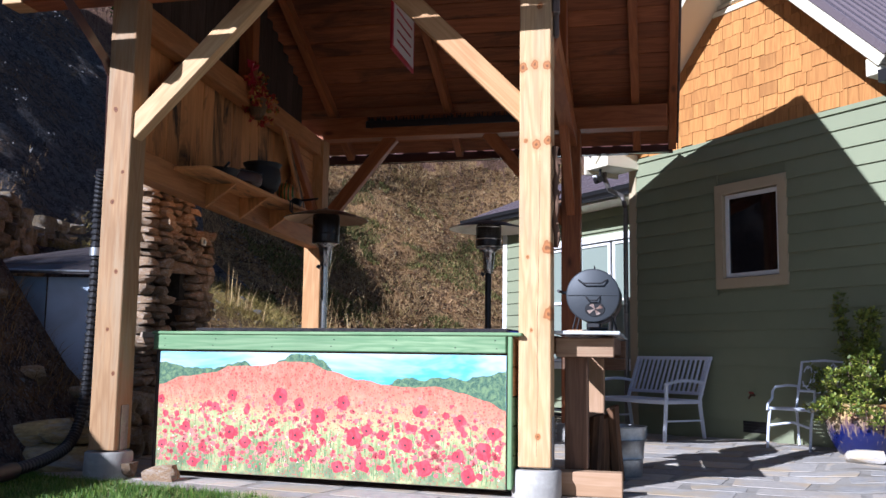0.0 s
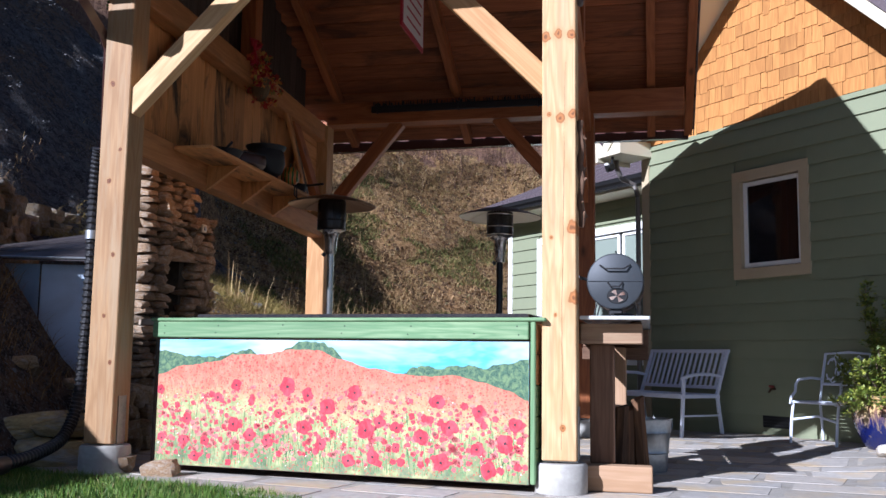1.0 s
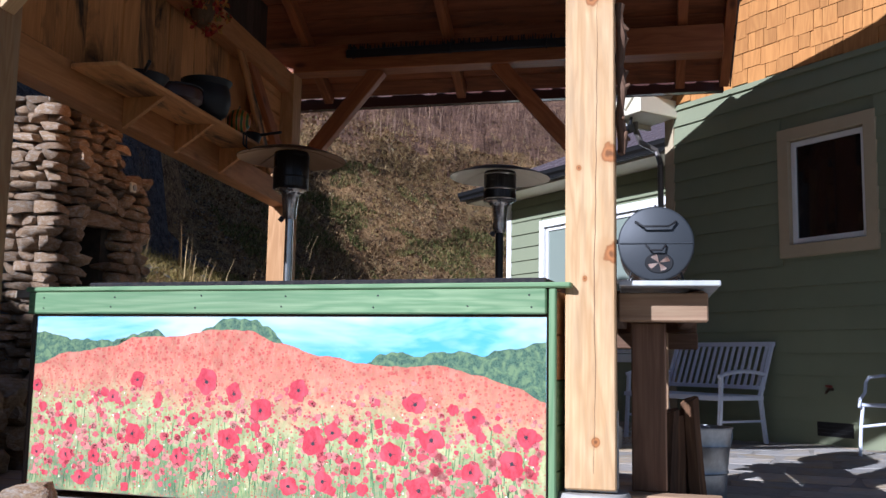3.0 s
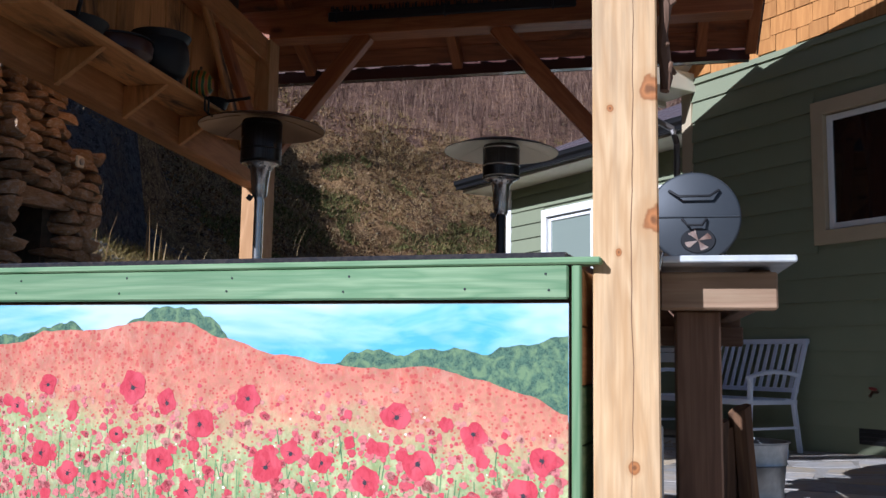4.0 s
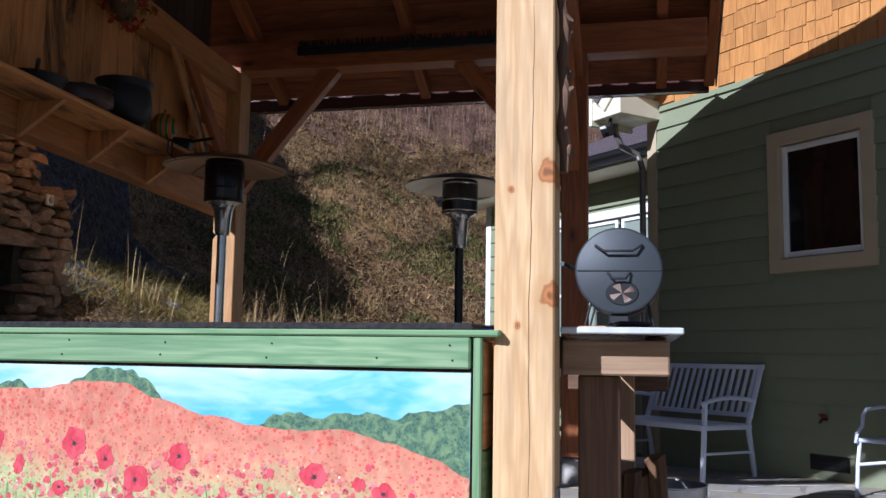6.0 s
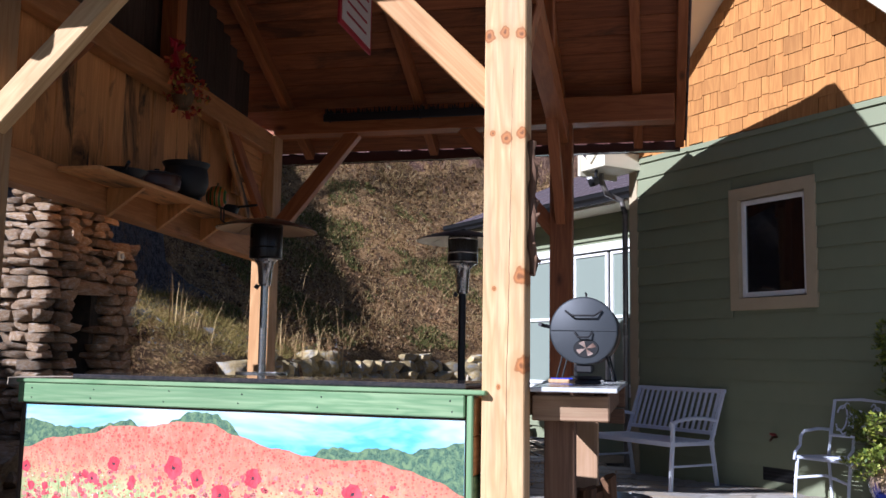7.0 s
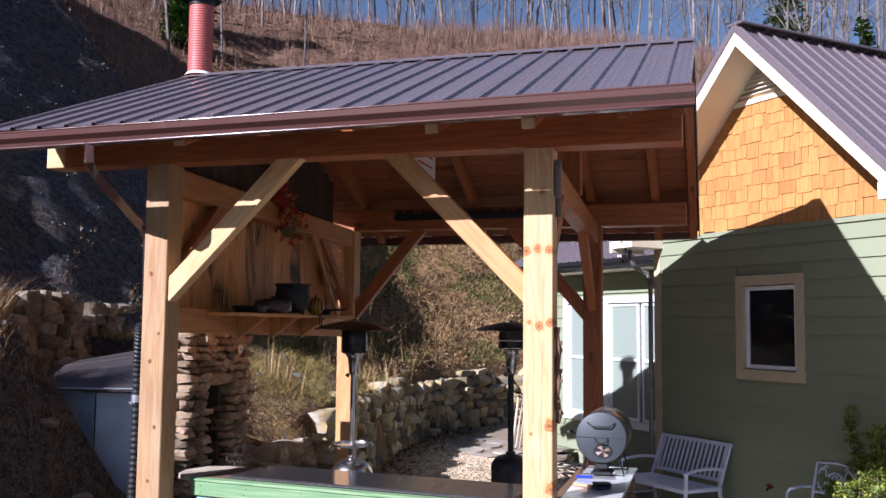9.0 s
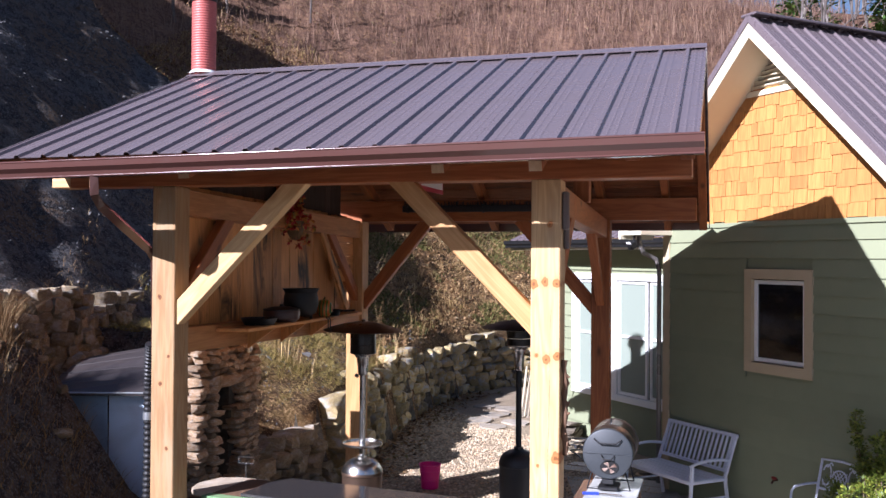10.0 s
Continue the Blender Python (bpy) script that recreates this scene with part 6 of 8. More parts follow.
def pan(vv, uu, r, label, hang):
    t = thing("skillet", P(uu, vv, SHELF_Z), label, "pan")
    bm = bmesh.new()
    lathe(bm, ((0.0, 0.0), (r * 0.8, 0.0), (r, 0.055), (r + 0.006, 0.06), (r - 0.004, 0.058), (r * 0.78, 0.006), (0.0, 0.006)), 28, Matrix.Translation(P(uu, vv, SHELF_Z)))
    part("pan", bm, IRON, t, smooth=True)
    bm = bmesh.new()
    c = P(uu, vv, SHELF_Z + 0.05)
    tube(bm, (c + (U * math.cos(hang) + V * math.sin(hang)) * r, c + (U * math.cos(hang) + V * math.sin(hang)) * (r + 0.17) + Vector((0, 0, 0.01))), 0.011, 8)
    part("handle", bm, IRON, t, smooth=True)


pan(1.02, -2.72, 0.16, "black iron skillet on the pine shelf", -0.9)
crock = thing("crock", P(-2.72, 1.45, SHELF_Z), "dark red-brown lidded crock on the pine shelf", "crock")
bm = bmesh.new()
lathe(bm, ((0.0, 0.0), (0.13, 0.0), (0.165, 0.03), (0.17, 0.08), (0.16, 0.105), (0.0, 0.105)), 28, Matrix.Translation(P(-2.72, 1.45, SHELF_Z)))
part("pot", bm, paint("dark_brown_glaze", (0.06, 0.028, 0.022), 0.35), crock, smooth=True)
bm = bmesh.new()
lathe(bm, ((0.168, 0.105), (0.168, 0.115), (0.09, 0.135), (0.02, 0.14), (0.02, 0.16), (0.0, 0.162)), 28, Matrix.Translation(P(-2.72, 1.45, SHELF_Z)))
part("lid", bm, IRON, crock, smooth=True)
pan(2.47, -2.68, 0.11, "small black skillet with its handle over the shelf edge", -0.1)
GOURD = mat("striped_gourd", (0.5, 0.3, 0.03), 0.4)
nt = GOURD.node_tree
tc = nt.nodes.new("ShaderNodeTexCoord")
wave = nt.nodes.new("ShaderNodeTexWave")
wave.wave_type, wave.rings_direction = "BANDS", "SPHERICAL"
nt.links.new(tc.outputs["Object"], wave.inputs["Vector"])
wave.inputs["Scale"].default_value = 9.0
wave.inputs["Distortion"].default_value = 2.0
finish(GOURD, ramp(nt, wave.outputs["Color"], (0.35, (0.03, 0.10, 0.02)), (0.5, (0.55, 0.36, 0.02)), (0.75, (0.50, 0.10, 0.02))))
gourd = thing("gourd", P(-2.63, 2.20, SHELF_Z), "striped green and yellow gourd beside the cauldron", "gourd")
bm = bmesh.new()
lathe(bm, ((0.0, 0.0), (0.05, 0.01), (0.085, 0.06), (0.085, 0.11), (0.055, 0.16), (0.02, 0.175), (0.0, 0.172)), 20)
part("fruit", bm, GOURD, gourd, "", Matrix.Translation(P(-2.63, 2.20, SHELF_Z)), True)
bm = bmesh.new()
tube(bm, (P(-2.63, 2.20, SHELF_Z + 0.17), P(-2.625, 2.20, SHELF_Z + 0.20)), 0.008, 6)
part("stalk", bm, TWIG, gourd)
bm = bmesh.new()
hk = P(-2.57, 2.12, SHELF_Z)
tube(bm, (hk + Vector((0, 0, 0.0)), hk + U * 0.02 - Vector((0, 0, 0.02)), hk + U * 0.02 - Vector((0, 0, 0.10)), hk + U * 0.05 - Vector((0, 0, 0.13))), 0.006, 6)
tube(bm, (hk + V * 0.05, hk + V * 0.05 + U * 0.02 - Vector((0, 0, 0.02)), hk + V * 0.05 + U * 0.02 - Vector((0, 0, 0.11)), hk + V * 0.05 + U * 0.05 - Vector((0, 0, 0.13))), 0.006, 6)
part("pot_hook", bm, IRON, None, "black iron pot hooks hanging at the shelf edge", category="hook")

# dried flower basket on the boards
WC = P(-2.985, 2.06, 3.28)
basket = thing("flower_basket", WC, "wall basket of dried red and yellow flowers with a red bow", "wreath")
WICKER = wood("wicker", (0.20, 0.12, 0.06), (0.10, 0.06, 0.03), (0.05, 0.03, 0.02), 0.8, 0.0, 0.1)
bm = bmesh.new()
lathe(bm, ((0.0, -0.20), (0.05, -0.19), (0.09, -0.13), (0.12, -0.05), (0.125, -0.01), (0.115, -0.01), (0.10, -0.06), (0.0, -0.11)), 24, Matrix.Translation(WC + U * 0.10) @ Matrix.Diagonal((0.8, 1, 1, 1)))
part("basket", bm, WICKER, basket, "brown woven basket", smooth=True)
PETALS = mat("dried_petal", (0.4, 0.05, 0.02), 0.7)
nt = PETALS.node_tree
finish(PETALS, ramp(nt, rand(nt, 0, 1, True), (0.0, (0.30, 0.015, 0.012)), (0.4, (0.42, 0.03, 0.02)), (0.6, (0.50, 0.13, 0.02)), (0.8, (0.50, 0.30, 0.05)), (1.0, (0.10, 0.12, 0.03))))
rng = random.Random(21)
verts, faces = [], []
for i in range(90):
    c = WC + U * (0.12 + rng.gauss(0, 0.05)) + V * rng.gauss(0.0, 0.11) + Vector((0, 0, rng.gauss(0.03, 0.11)))
    for j in range(14):
        d = Vector((rng.uniform(-1, 1), rng.uniform(-1, 1), rng.uniform(-1, 1))).normalized()
        leaf_quad(verts, faces, c, d, Vector((rng.uniform(-1, 1), rng.uniform(-1, 1), rng.uniform(-1, 1))), rng.uniform(0.03, 0.06))
pydata_part("dried_bloom", verts, faces, PETALS, basket, "dried red, orange and yellow blooms", "stuff")
bm = bmesh.new()
RIBBON = paint("red_ribbon", (0.45, 0.012, 0.03), 0.5)
bc = WC + U * 0.08 - V * 0.12 + Vector((0, 0, 0.24))
for sgn, lift in ((-1, 0.06), (1, 0.05), (-0.6, -0.13), (0.6, -0.15)):
    line = [bc, bc + V * 0.05 * sgn + U * 0.03 + Vector((0, 0, lift)), bc + V * 0.09 * sgn + U * 0.01 + Vector((0, 0, lift * 1.2)), bc + V * 0.05 * sgn + Vector((0, 0, lift * 0.3))]
    tube(bm, line, 0.014, 6, True, [0.012, 0.024, 0.022, 0.01])
part("bow", bm, RIBBON, basket, "red ribbon bow", smooth=True)

# hanging sign, rolled blind and things on the posts
SIGN_RED = paint("red_sign_border", (0.40, 0.02, 0.035), 0.5)
SIGN_WHITE = paint("white_sign_face", (0.70, 0.66, 0.62), 0.5)
sign_m = at(P(-1.46, 1.97, 3.87), math.degrees(ANGLE) + 90)
sign = thing("hanging_sign", sign_m, "red-bordered white painted sign hanging from the rafters", "sign")
bm = bmesh.new()
box(bm, 0.74, 0.02, 0.68, sign_m, 0.004)
part("board", bm, SIGN_RED, sign, "red sign board")
bm = bmesh.new()
box(bm, 0.66, 0.004, 0.60, sign_m @ Matrix.Translation((0, -0.0122, 0)))
part("face", bm, SIGN_WHITE, sign, "white sign face")
rng = random.Random(2)
for i in range(6):
    w = rng.uniform(0.32, 0.56)
    bm = bmesh.new()
    box(bm, w, 0.003, 0.018, sign_m @ Matrix.Translation((rng.uniform(-0.01, 0.01), -0.0160, 0.23 - 0.09 * i)))
    part("writing_bar", bm, SIGN_RED, sign, "red unreadable line of writing")
for sx in (-0.14, 0.14):
    bm = bmesh.new()
    q = sign_m @ Vector((sx, 0, 0.335))
    tube(bm, (q, q + Vector((0, 0, 0.42))), 0.004, 6)
    part("chain", bm, IRON, sign)

blind = thing("rolled_blind", P(-1.6, 3.9, 3.45), "black rolled-up sun blind along the back plate", "blind")
bm = bmesh.new()
pbox(bm, -2.42, -0.42, 3.918, 3.946, 3.445, 3.525, 0.010)
rng = random.Random(71)
for k in range(150):
    uu = -2.40 + 1.95 * rng.random()
    pbox(bm, uu, uu + 0.008, 3.922, 3.930, 3.52, 3.535 + 0.04 * rng.random())
part("roll", bm, BLACK, blind, "black rolled fabric", smooth=True)
for uu in (-2.35, -1.45, -0.6):
    bm = bmesh.new()
    tube(bm, [P(uu, 3.932, 3.485) + V * 0.020 * math.cos(a) + Vector((0, 0, 0.046 * math.sin(a))) for a in (2 * math.pi * k / 16 for k in range(17))], 0.008, 6)
    part("strap", bm, BLACK, blind)

drift = thing("driftwood", P(0.13, 0.03, 1.5), "gnarled dark driftwood hung on the side of a pine post", "driftwood")
bm = bmesh.new()
rng = random.Random(14)
pts = [P(0.124 + 0.006 * math.sin(k * 1.3), -0.03 + 0.012 * math.sin(k * 0.9), 1.59 + 0.64 * k / 14) for k in range(15)]
tube(bm, pts, 0.03, 8, True, [rng.uniform(0.014, 0.024) for _ in pts])
part("stem", bm, OLD_WOOD, drift, smooth=True)
for k in range(9):
    q = pts[rng.randrange(1, 14)]
    bm = bmesh.new()
    tube(bm, (q, q + U * rng.uniform(0.015, 0.035) + V * rng.uniform(-0.03, 0.03) + Vector((0, 0, rng.uniform(-0.04, 0.05)))), 0.012, 6, True, [0.016, 0.006])
    part("knob", bm, OLD_WOOD, drift)
FIXTURE = paint("grey_brown_fixture", (0.13, 0.10, 0.09), 0.5)
# a plain small bracket in two boxes on the post's side
fixture_base = thing("post_fixture", P(0.14, 0.02, 3.05), "small grey-brown bracket fixed to the post below the beam", "speaker")
bm = bmesh.new()
box(bm, 0.045, 0.07, 0.26, at(P(0.125, -0.03, 3.24), math.degrees(ANGLE)), 0.01)
part("case", bm, FIXTURE, fixture_base)
bm = bmesh.new()
box(bm, 0.035, 0.06, 0.16, at(P(0.119, 0.04, 3.06), math.degrees(ANGLE)), 0.01)
part("bracket", bm, FIXTURE, fixture_base)

# ---- stone fireplace ----
fire = thing("stone_fireplace", P(-3.8, 2.15, 0.05), "dry-stacked stone outdoor fireplace with a tall dark opening", "fireplace")
FU, FV0, FV1 = -3.62, 1.62, 2.58
core = bmesh.new()
pbox(core, -4.0, FU - 0.07, FV0 + 0.07, 1.86, 0.03, 2.42)
pbox(core, -4.0, FU - 0.07, 2.22, FV1 - 0.06, 0.03, 2.06)
pbox(core, -4.0, FU - 0.07, 1.86, 2.22, 1.68, 2.42)
pbox(core, -4.0, -3.93, 1.86, 2.22, 0.03, 1.68)
pbox(core, -3.93, FU - 0.07, 1.86, 2.22, 0.03, 0.62)
part("core", core, MORTAR, fire, "dark rubble core")
rng = random.Random(33)
FIRE_ROCKS = rock_meshes("stone", LEDGE_STONE, 14, 0.26, 5, 0.8, 0.06, 0.26)


def lay(parent, meshes, centre, size, turn, rng, name="stone"):
    m = Matrix.LocRotScale(centre, Euler((radians(rng.uniform(-6, 6)), radians(rng.uniform(-6, 6)), turn + radians(rng.uniform(-7, 7)))), size)
    return link(name, rng.choice(meshes), parent, m)


z = 0.05
while z < 2.44:
    h = rng.uniform(0.045, 0.095)
    uu = FU + rng.uniform(-0.02, 0.03)
    while uu > -3.98:
        w = rng.uniform(0.09, 0.19)
        lay(fire, FIRE_ROCKS, P(uu - w / 2, FV0 + rng.uniform(-0.04, 0.03), z + h / 2), Vector((w * 1.0, 0.17, h * 0.99)), ANGLE, rng)
        uu -= w
    vv = FV0 + 0.10
    while vv < FV1:
        w = rng.uniform(0.08, 0.21)
        mid = vv + w / 2
        open_here = 1.86 < mid < 2.24 and 0.62 < z + h / 2 < 1.66
        if not open_here and (z < 2.08 or mid < 2.24):
            lay(fire, FIRE_ROCKS, P(FU + rng.uniform(-0.045, 0.0), mid, z + h / 2), Vector((0.17, w * 1.0, h * 0.99)), ANGLE, rng)
        vv += w
    z += h
lay(fire, FIRE_ROCKS, P(FU - 0.02, 2.04, 1.70), Vector((0.2, 0.52, 0.12)), ANGLE, rng, "lintel_stone")
outlet = thing("outlet_box", P(-3.58, 2.37, 1.97), "small pale round fitting on the fireplace stones", "fitting")
bm = bmesh.new()
box(bm, 0.02, 0.075, 0.075, at(P(-3.505, 2.31, 1.97), math.degrees(ANGLE)), 0.006)
part("plate", bm, CREAM, outlet)
bm = bmesh.new()
lathe(bm, ((0.0, 0.0), (0.022, 0.0), (0.024, 0.008), (0.0, 0.012)), 16, at(P(-3.494, 2.31, 1.97), math.degrees(ANGLE), 0, 90))
part("dial", bm, GALV, outlet, smooth=True)

flue = thing("flue_pipe", P(-3.92, 2.06, 2.4), "red corrugated metal flue pipe rising through the roof", "flue")
bm = bmesh.new()
prof, zz = [], 2.40
while zz < 5.53:
    prof += [(0.119, zz), (0.124, zz + 0.006), (0.124, zz + 0.014), (0.119, zz + 0.02)]
    zz += 0.026
lathe(bm, prof, 32, Matrix.Translation(P(-3.92, 2.06, 0)))
part("pipe", bm, RED_PIPE, flue, smooth=True)
bm = bmesh.new()
lathe(bm, ((0.128, 5.50), (0.132, 5.555), (0.19, 5.56), (0.20, 5.575), (0.19, 5.595), (0.10, 5.63), (0.0, 5.645)), 32, Matrix.Translation(P(-3.92, 2.06, 0)))
part("cap", bm, DARK_METAL, flue, "dark metal rain cap", smooth=True)
bm = bmesh.new()
lathe(bm, ((0.150, 4.768), (0.140, 4.785), (0.1245, 4.80)), 28, Matrix.Translation(P(-3.92, 2.06, 0)))
part("flashing", bm, WHITE, flue, "white sealed flashing", smooth=True)

# iron fire tool and stone slab beside the bar
tool = thing("fire_tool", P(-3.2, 1.75, 0.05), "steel fire tool with a square loop handle leaning by the fireplace", "fire tool")
bm = bmesh.new()
tp = P(-3.25, 1.75, 0.0)
tube(bm, (tp + Vector((0, 0, 0.06)), tp + U * 0.02 + Vector((0, 0, 0.93))), 0.008, 6)
part("shaft", bm, STEEL, tool)
bm = bmesh.new()
q = tp + U * 0.02 + Vector((0, 0, 0.93))
tube(bm, (q - U * 0.08, q + U * 0.08, q + U * 0.08 + Vector((0, 0, 0.06)), q - U * 0.08 + Vector((0, 0, 0.06)), q - U * 0.08), 0.008, 6)
part("grip", bm, STEEL, tool)
bm = bmesh.new()
rng = random.Random(4)
outline = [(-0.30, 0.16), (-0.22, 0.085), (0.05, 0.082), (0.225, 0.082), (0.23, 0.55), (0.10, 0.62), (-0.12, 0.60), (-0.29, 0.52), (-0.34, 0.30)]
lo = [bm.verts.new(Bp(a, b, 1.010)) for a, b in outline]
hi = [bm.verts.new(Bp(a * 0.985, b, 1.050 + rng.uniform(-0.004, 0.002))) for a, b in outline]
bm.faces.new(lo[::-1])
bm.faces.new(hi)
for i in range(len(lo)):
    j = (i + 1) % len(lo)
    bm.faces.new((lo[i], lo[j], hi[j], hi[i]))
part("stone_slab", bm, speckle("pale_slab", (0.42, 0.34, 0.25), (0.30, 0.24, 0.18), 10, 0.8, (0.50, 0.44, 0.36), 2.5, 0.5, 0.01), bar, "rough natural stone slab end of the counter")

# ---- shed and hose behind the post ----
shed = thing("low_shed", Vector((-3.5, 8.3, 0.5)), "low shed with a dark metal roof and pale sheet-metal wall", "shed")
SHEET = paint("pale_blue_sheet", (0.24, 0.33, 0.45), 0.5, 0.05, 0.4, 0.3, grime=0.6)
# Lighter copy of the wall sheet; the daylight on it is in the colour.
LIT_SHEET = paint("lit_blue_sheet", (0.48, 0.58, 0.72), 0.55, 0.05, 0.4, 0.0, grime=0.6)
SHED_ROOF = paint("dark_shed_roof", (0.05, 0.042, 0.042), 0.35, 0.1, 0.5, 0.0, grime=0.5)
fl, frt = Vector((-4.0, 7.86, 0)), Vector((-2.98, 7.93, 0))
sd = (frt - fl).normalized()
sn = Vector((-sd.y, sd.x, 0))
for k in range(2):
    a = fl + sd * (0.02 + 0.49 * k)
    bm = bmesh.new()
    m = Matrix.Translation(a + sd * 0.24 + sn * 0.05 + Vector((0, 0, 1.02))) @ Matrix.Rotation(math.atan2(sd.y, sd.x), 4, "Z")
    box(bm, 0.475, 0.02, 1.08, m, 0.004)
    part("wall_sheet", bm, LIT_SHEET if k else SHEET, shed, "blue sheet with daylight put into its paler colour" if k else "dull blue sheet")
bm = bmesh.new()
for s0 in (0.03, 0.98):
    m = Matrix.Translation(fl + sd * s0 + sn * 0.55 + Vector((0, 0, 1.02))) @ Matrix.Rotation(math.atan2(sd.y, sd.x), 4, "Z")
    box(bm, 0.03, 0.95, 1.08, m)
part("side_walls", bm, SHEET, shed)
for i in range(5):
    a, b = i / 5, (i + 1) / 5
    bm = bmesh.new()
    quad = []
    for s0, t0 in ((-0.08, a), (1.06, a), (1.06, b), (-0.08, b)):
        base = fl + sd * s0 - sn * 0.08 + sn * 1.2 * t0
        lift = 1.60 + (0.22 + 0.20 * (s0 > 0.5)) * math.sin(t0 * math.pi / 2)
        quad.append(base + Vector((0, 0, lift - 0.012 * (t0 == a and i > 0))))
    lo = [bm.verts.new(q - Vector((0, 0, 0.02))) for q in quad]
    hi = [bm.verts.new(q) for q in quad]
    bm.faces.new(hi)
    bm.faces.new(lo[::-1])
    for k in range(4):
        bm.faces.new((lo[k], lo[(k + 1) % 4], hi[(k + 1) % 4], hi[k]))
    made = part("roof_sheet", bm, SHED_ROOF, shed, "dark metal roof sheet")
    bm = bmesh.new()
    tube(bm, (quad[0] + Vector((0, 0, 0.004)), quad[1] + Vector((0, 0, 0.004))), 0.011, 8)
    part("rolled_edge", bm, SHED_ROOF if i else GALV, made, "", smooth=True)

hose = thing("drain_hose", P(-3.26, 0.22, 0.1), "black corrugated drain hose down the post to the lawn", "hose")
ctrl = [P(-3.20, 0.12, 2.22), P(-3.28, 0.22, 1.9), P(-3.29, 0.24, 1.4), P(-3.30, 0.24, 0.9), P(-3.30, 0.20, 0.5), P(-3.29, 0.05, 0.26), P(-3.28, -0.25, 0.17), P(-3.27, -0.6, 0.14)]


def spline(pts, n):
    out = []
    for i in range(len(pts) - 1):
        p0, p1, p2, p3 = pts[max(i - 1, 0)], pts[i], pts[i + 1], pts[min(i + 2, len(pts) - 1)]
        for k in range(n):
            t = k / n
            out.append(0.5 * ((2 * p1) + (p2 - p0) * t + (2 * p0 - 5 * p1 + 4 * p2 - p3) * t * t + (3 * p1 - p0 - 3 * p2 + p3) * t ** 3))
    return out + [pts[-1]]


line = spline(ctrl, 44)
bm = bmesh.new()
tube(bm, line, 0.04, 12, True, [0.043 if i % 4 < 2 else 0.034 for i in range(len(line))])
part("corrugated_run", bm, BLACK, hose, smooth=False)
bm = bmesh.new()
tail = spline([P(-3.27, -0.55, 0.14), P(-3.22, -0.95, 0.13), P(-3.12, -1.5, 0.125), P(-3.02, -2.0, 0.12)], 8)
tube(bm, tail, 0.055, 16, False)
part("drain_pipe", bm, BLACK, hose, "smooth black outlet pipe", smooth=True)
bm = bmesh.new()
tube(bm, (P(-3.285, 0.235, 1.60), P(-3.285, 0.235, 1.66)), 0.05, 14)
part("clamp", bm, GALV, hose, "pale metal clamp", smooth=True)

# ---- dry-laid stone walls ----
WALL_ROCKS = rock_meshes("stone", STONE, 16, 0.30, 9, 1.0, 0.08, 0.42)


def curve_walk(pts, step):
    """Points along a line, each with the line's heading."""
    out = []
    for a, b in zip(pts, pts[1:]):
        a, b = Vector(a), Vector(b)
        n = max(1, int((b - a).length / step))
        for i in range(n):
            out.append((a.lerp(b, i / n), math.atan2(b.y - a.y, b.x - a.x)))
    return out


UPPER_ROCKS = rock_meshes("stone", SHADED_STONE, 14, 0.32, 19, 1.0, 0.12, 0.5)


def stone_wall(name, label, pts, z0, z1, big, seed, inward, rocks=WALL_ROCKS, ragged=0.10, fall=0.0):
    """Courses of uneven stones along a plan line; inward: how far each course steps back up the slope."""
    rng = random.Random(seed)
    t = thing(name, Vector((*pts[0], z0)), label, "stone wall", "", "structure")
    line = [(Vector(p), h) for p, h in curve_walk(pts, 0.05)]
    total = len(line)
    z = z0
    course = 0
    while z < z1:
        h = rng.uniform(0.6, 1.0) * big * 0.8
        i = -rng.uniform(0, big * 10)
        while i < total:
            w = rng.uniform(0.75, 1.6) * big
            j = int(i + w * 10)
            if 0 <= j < total:
                p, head = line[j]
                back = Vector((-math.sin(head), math.cos(head))) * (inward * course + rng.uniform(-0.05, 0.07))
                top = z1 + ragged * noise.noise((p.x * 1.3, p.y * 1.3, 3.0)) - fall * (p.y - pts[0][1])
                if z + h * 0.5 < top:
                    lay(t, rocks, Vector((p.x + back.x, p.y + back.y, z + h / 2)), Vector((w * 1.12, big * 1.25, h * 1.22)), head + rng.uniform(-0.14, 0.14), rng)
            i += w * 20
        z += h * 0.94
        course += 1
    return t


stone_wall("retaining_wall", "curved dry-laid retaining wall of rough tan field stones", [(-1.80, 11.0), (-1.68, 12.3), (-1.56, 14.5), (-1.12, 16.9), (-0.52, 18.9), (0.5, 20.25), (2.6, 21.3)], 0.03, 1.15, 0.29, 61, 0.02)
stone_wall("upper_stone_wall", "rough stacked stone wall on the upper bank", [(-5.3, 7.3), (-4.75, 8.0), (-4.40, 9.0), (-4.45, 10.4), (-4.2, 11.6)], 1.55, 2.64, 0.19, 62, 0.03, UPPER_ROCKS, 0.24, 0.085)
ledge = thing("low_stone_ledge", Vector((-3.4, 6.4, 0.03)), "low ledge of broad flat stones beside the lawn", "stone wall", "", "structure")
LEDGE_SLABS = rock_meshes("slab", STONE, 5, 0.10, 12, 0.6)
rng = random.Random(63)
for course, (z, h, step) in enumerate(((0.13, 0.20, 0.0), (0.30, 0.15, 0.10))):
    k = 0.0
    while k < 1.0:
        w = rng.uniform(0.42, 0.75)
        a = Vector((-4.4, 6.0)).lerp(Vector((-2.70, 6.66)), min(1.0, k + w / 3.7))
        lay(ledge, LEDGE_SLABS, Vector((a.x - 0.37 * step, a.y + 0.93 * step + rng.uniform(-0.04, 0.04), z)), Vector((w * 1.15, 0.55, h * 1.2)), 0.37, rng, "slab")
        k += w / 1.83
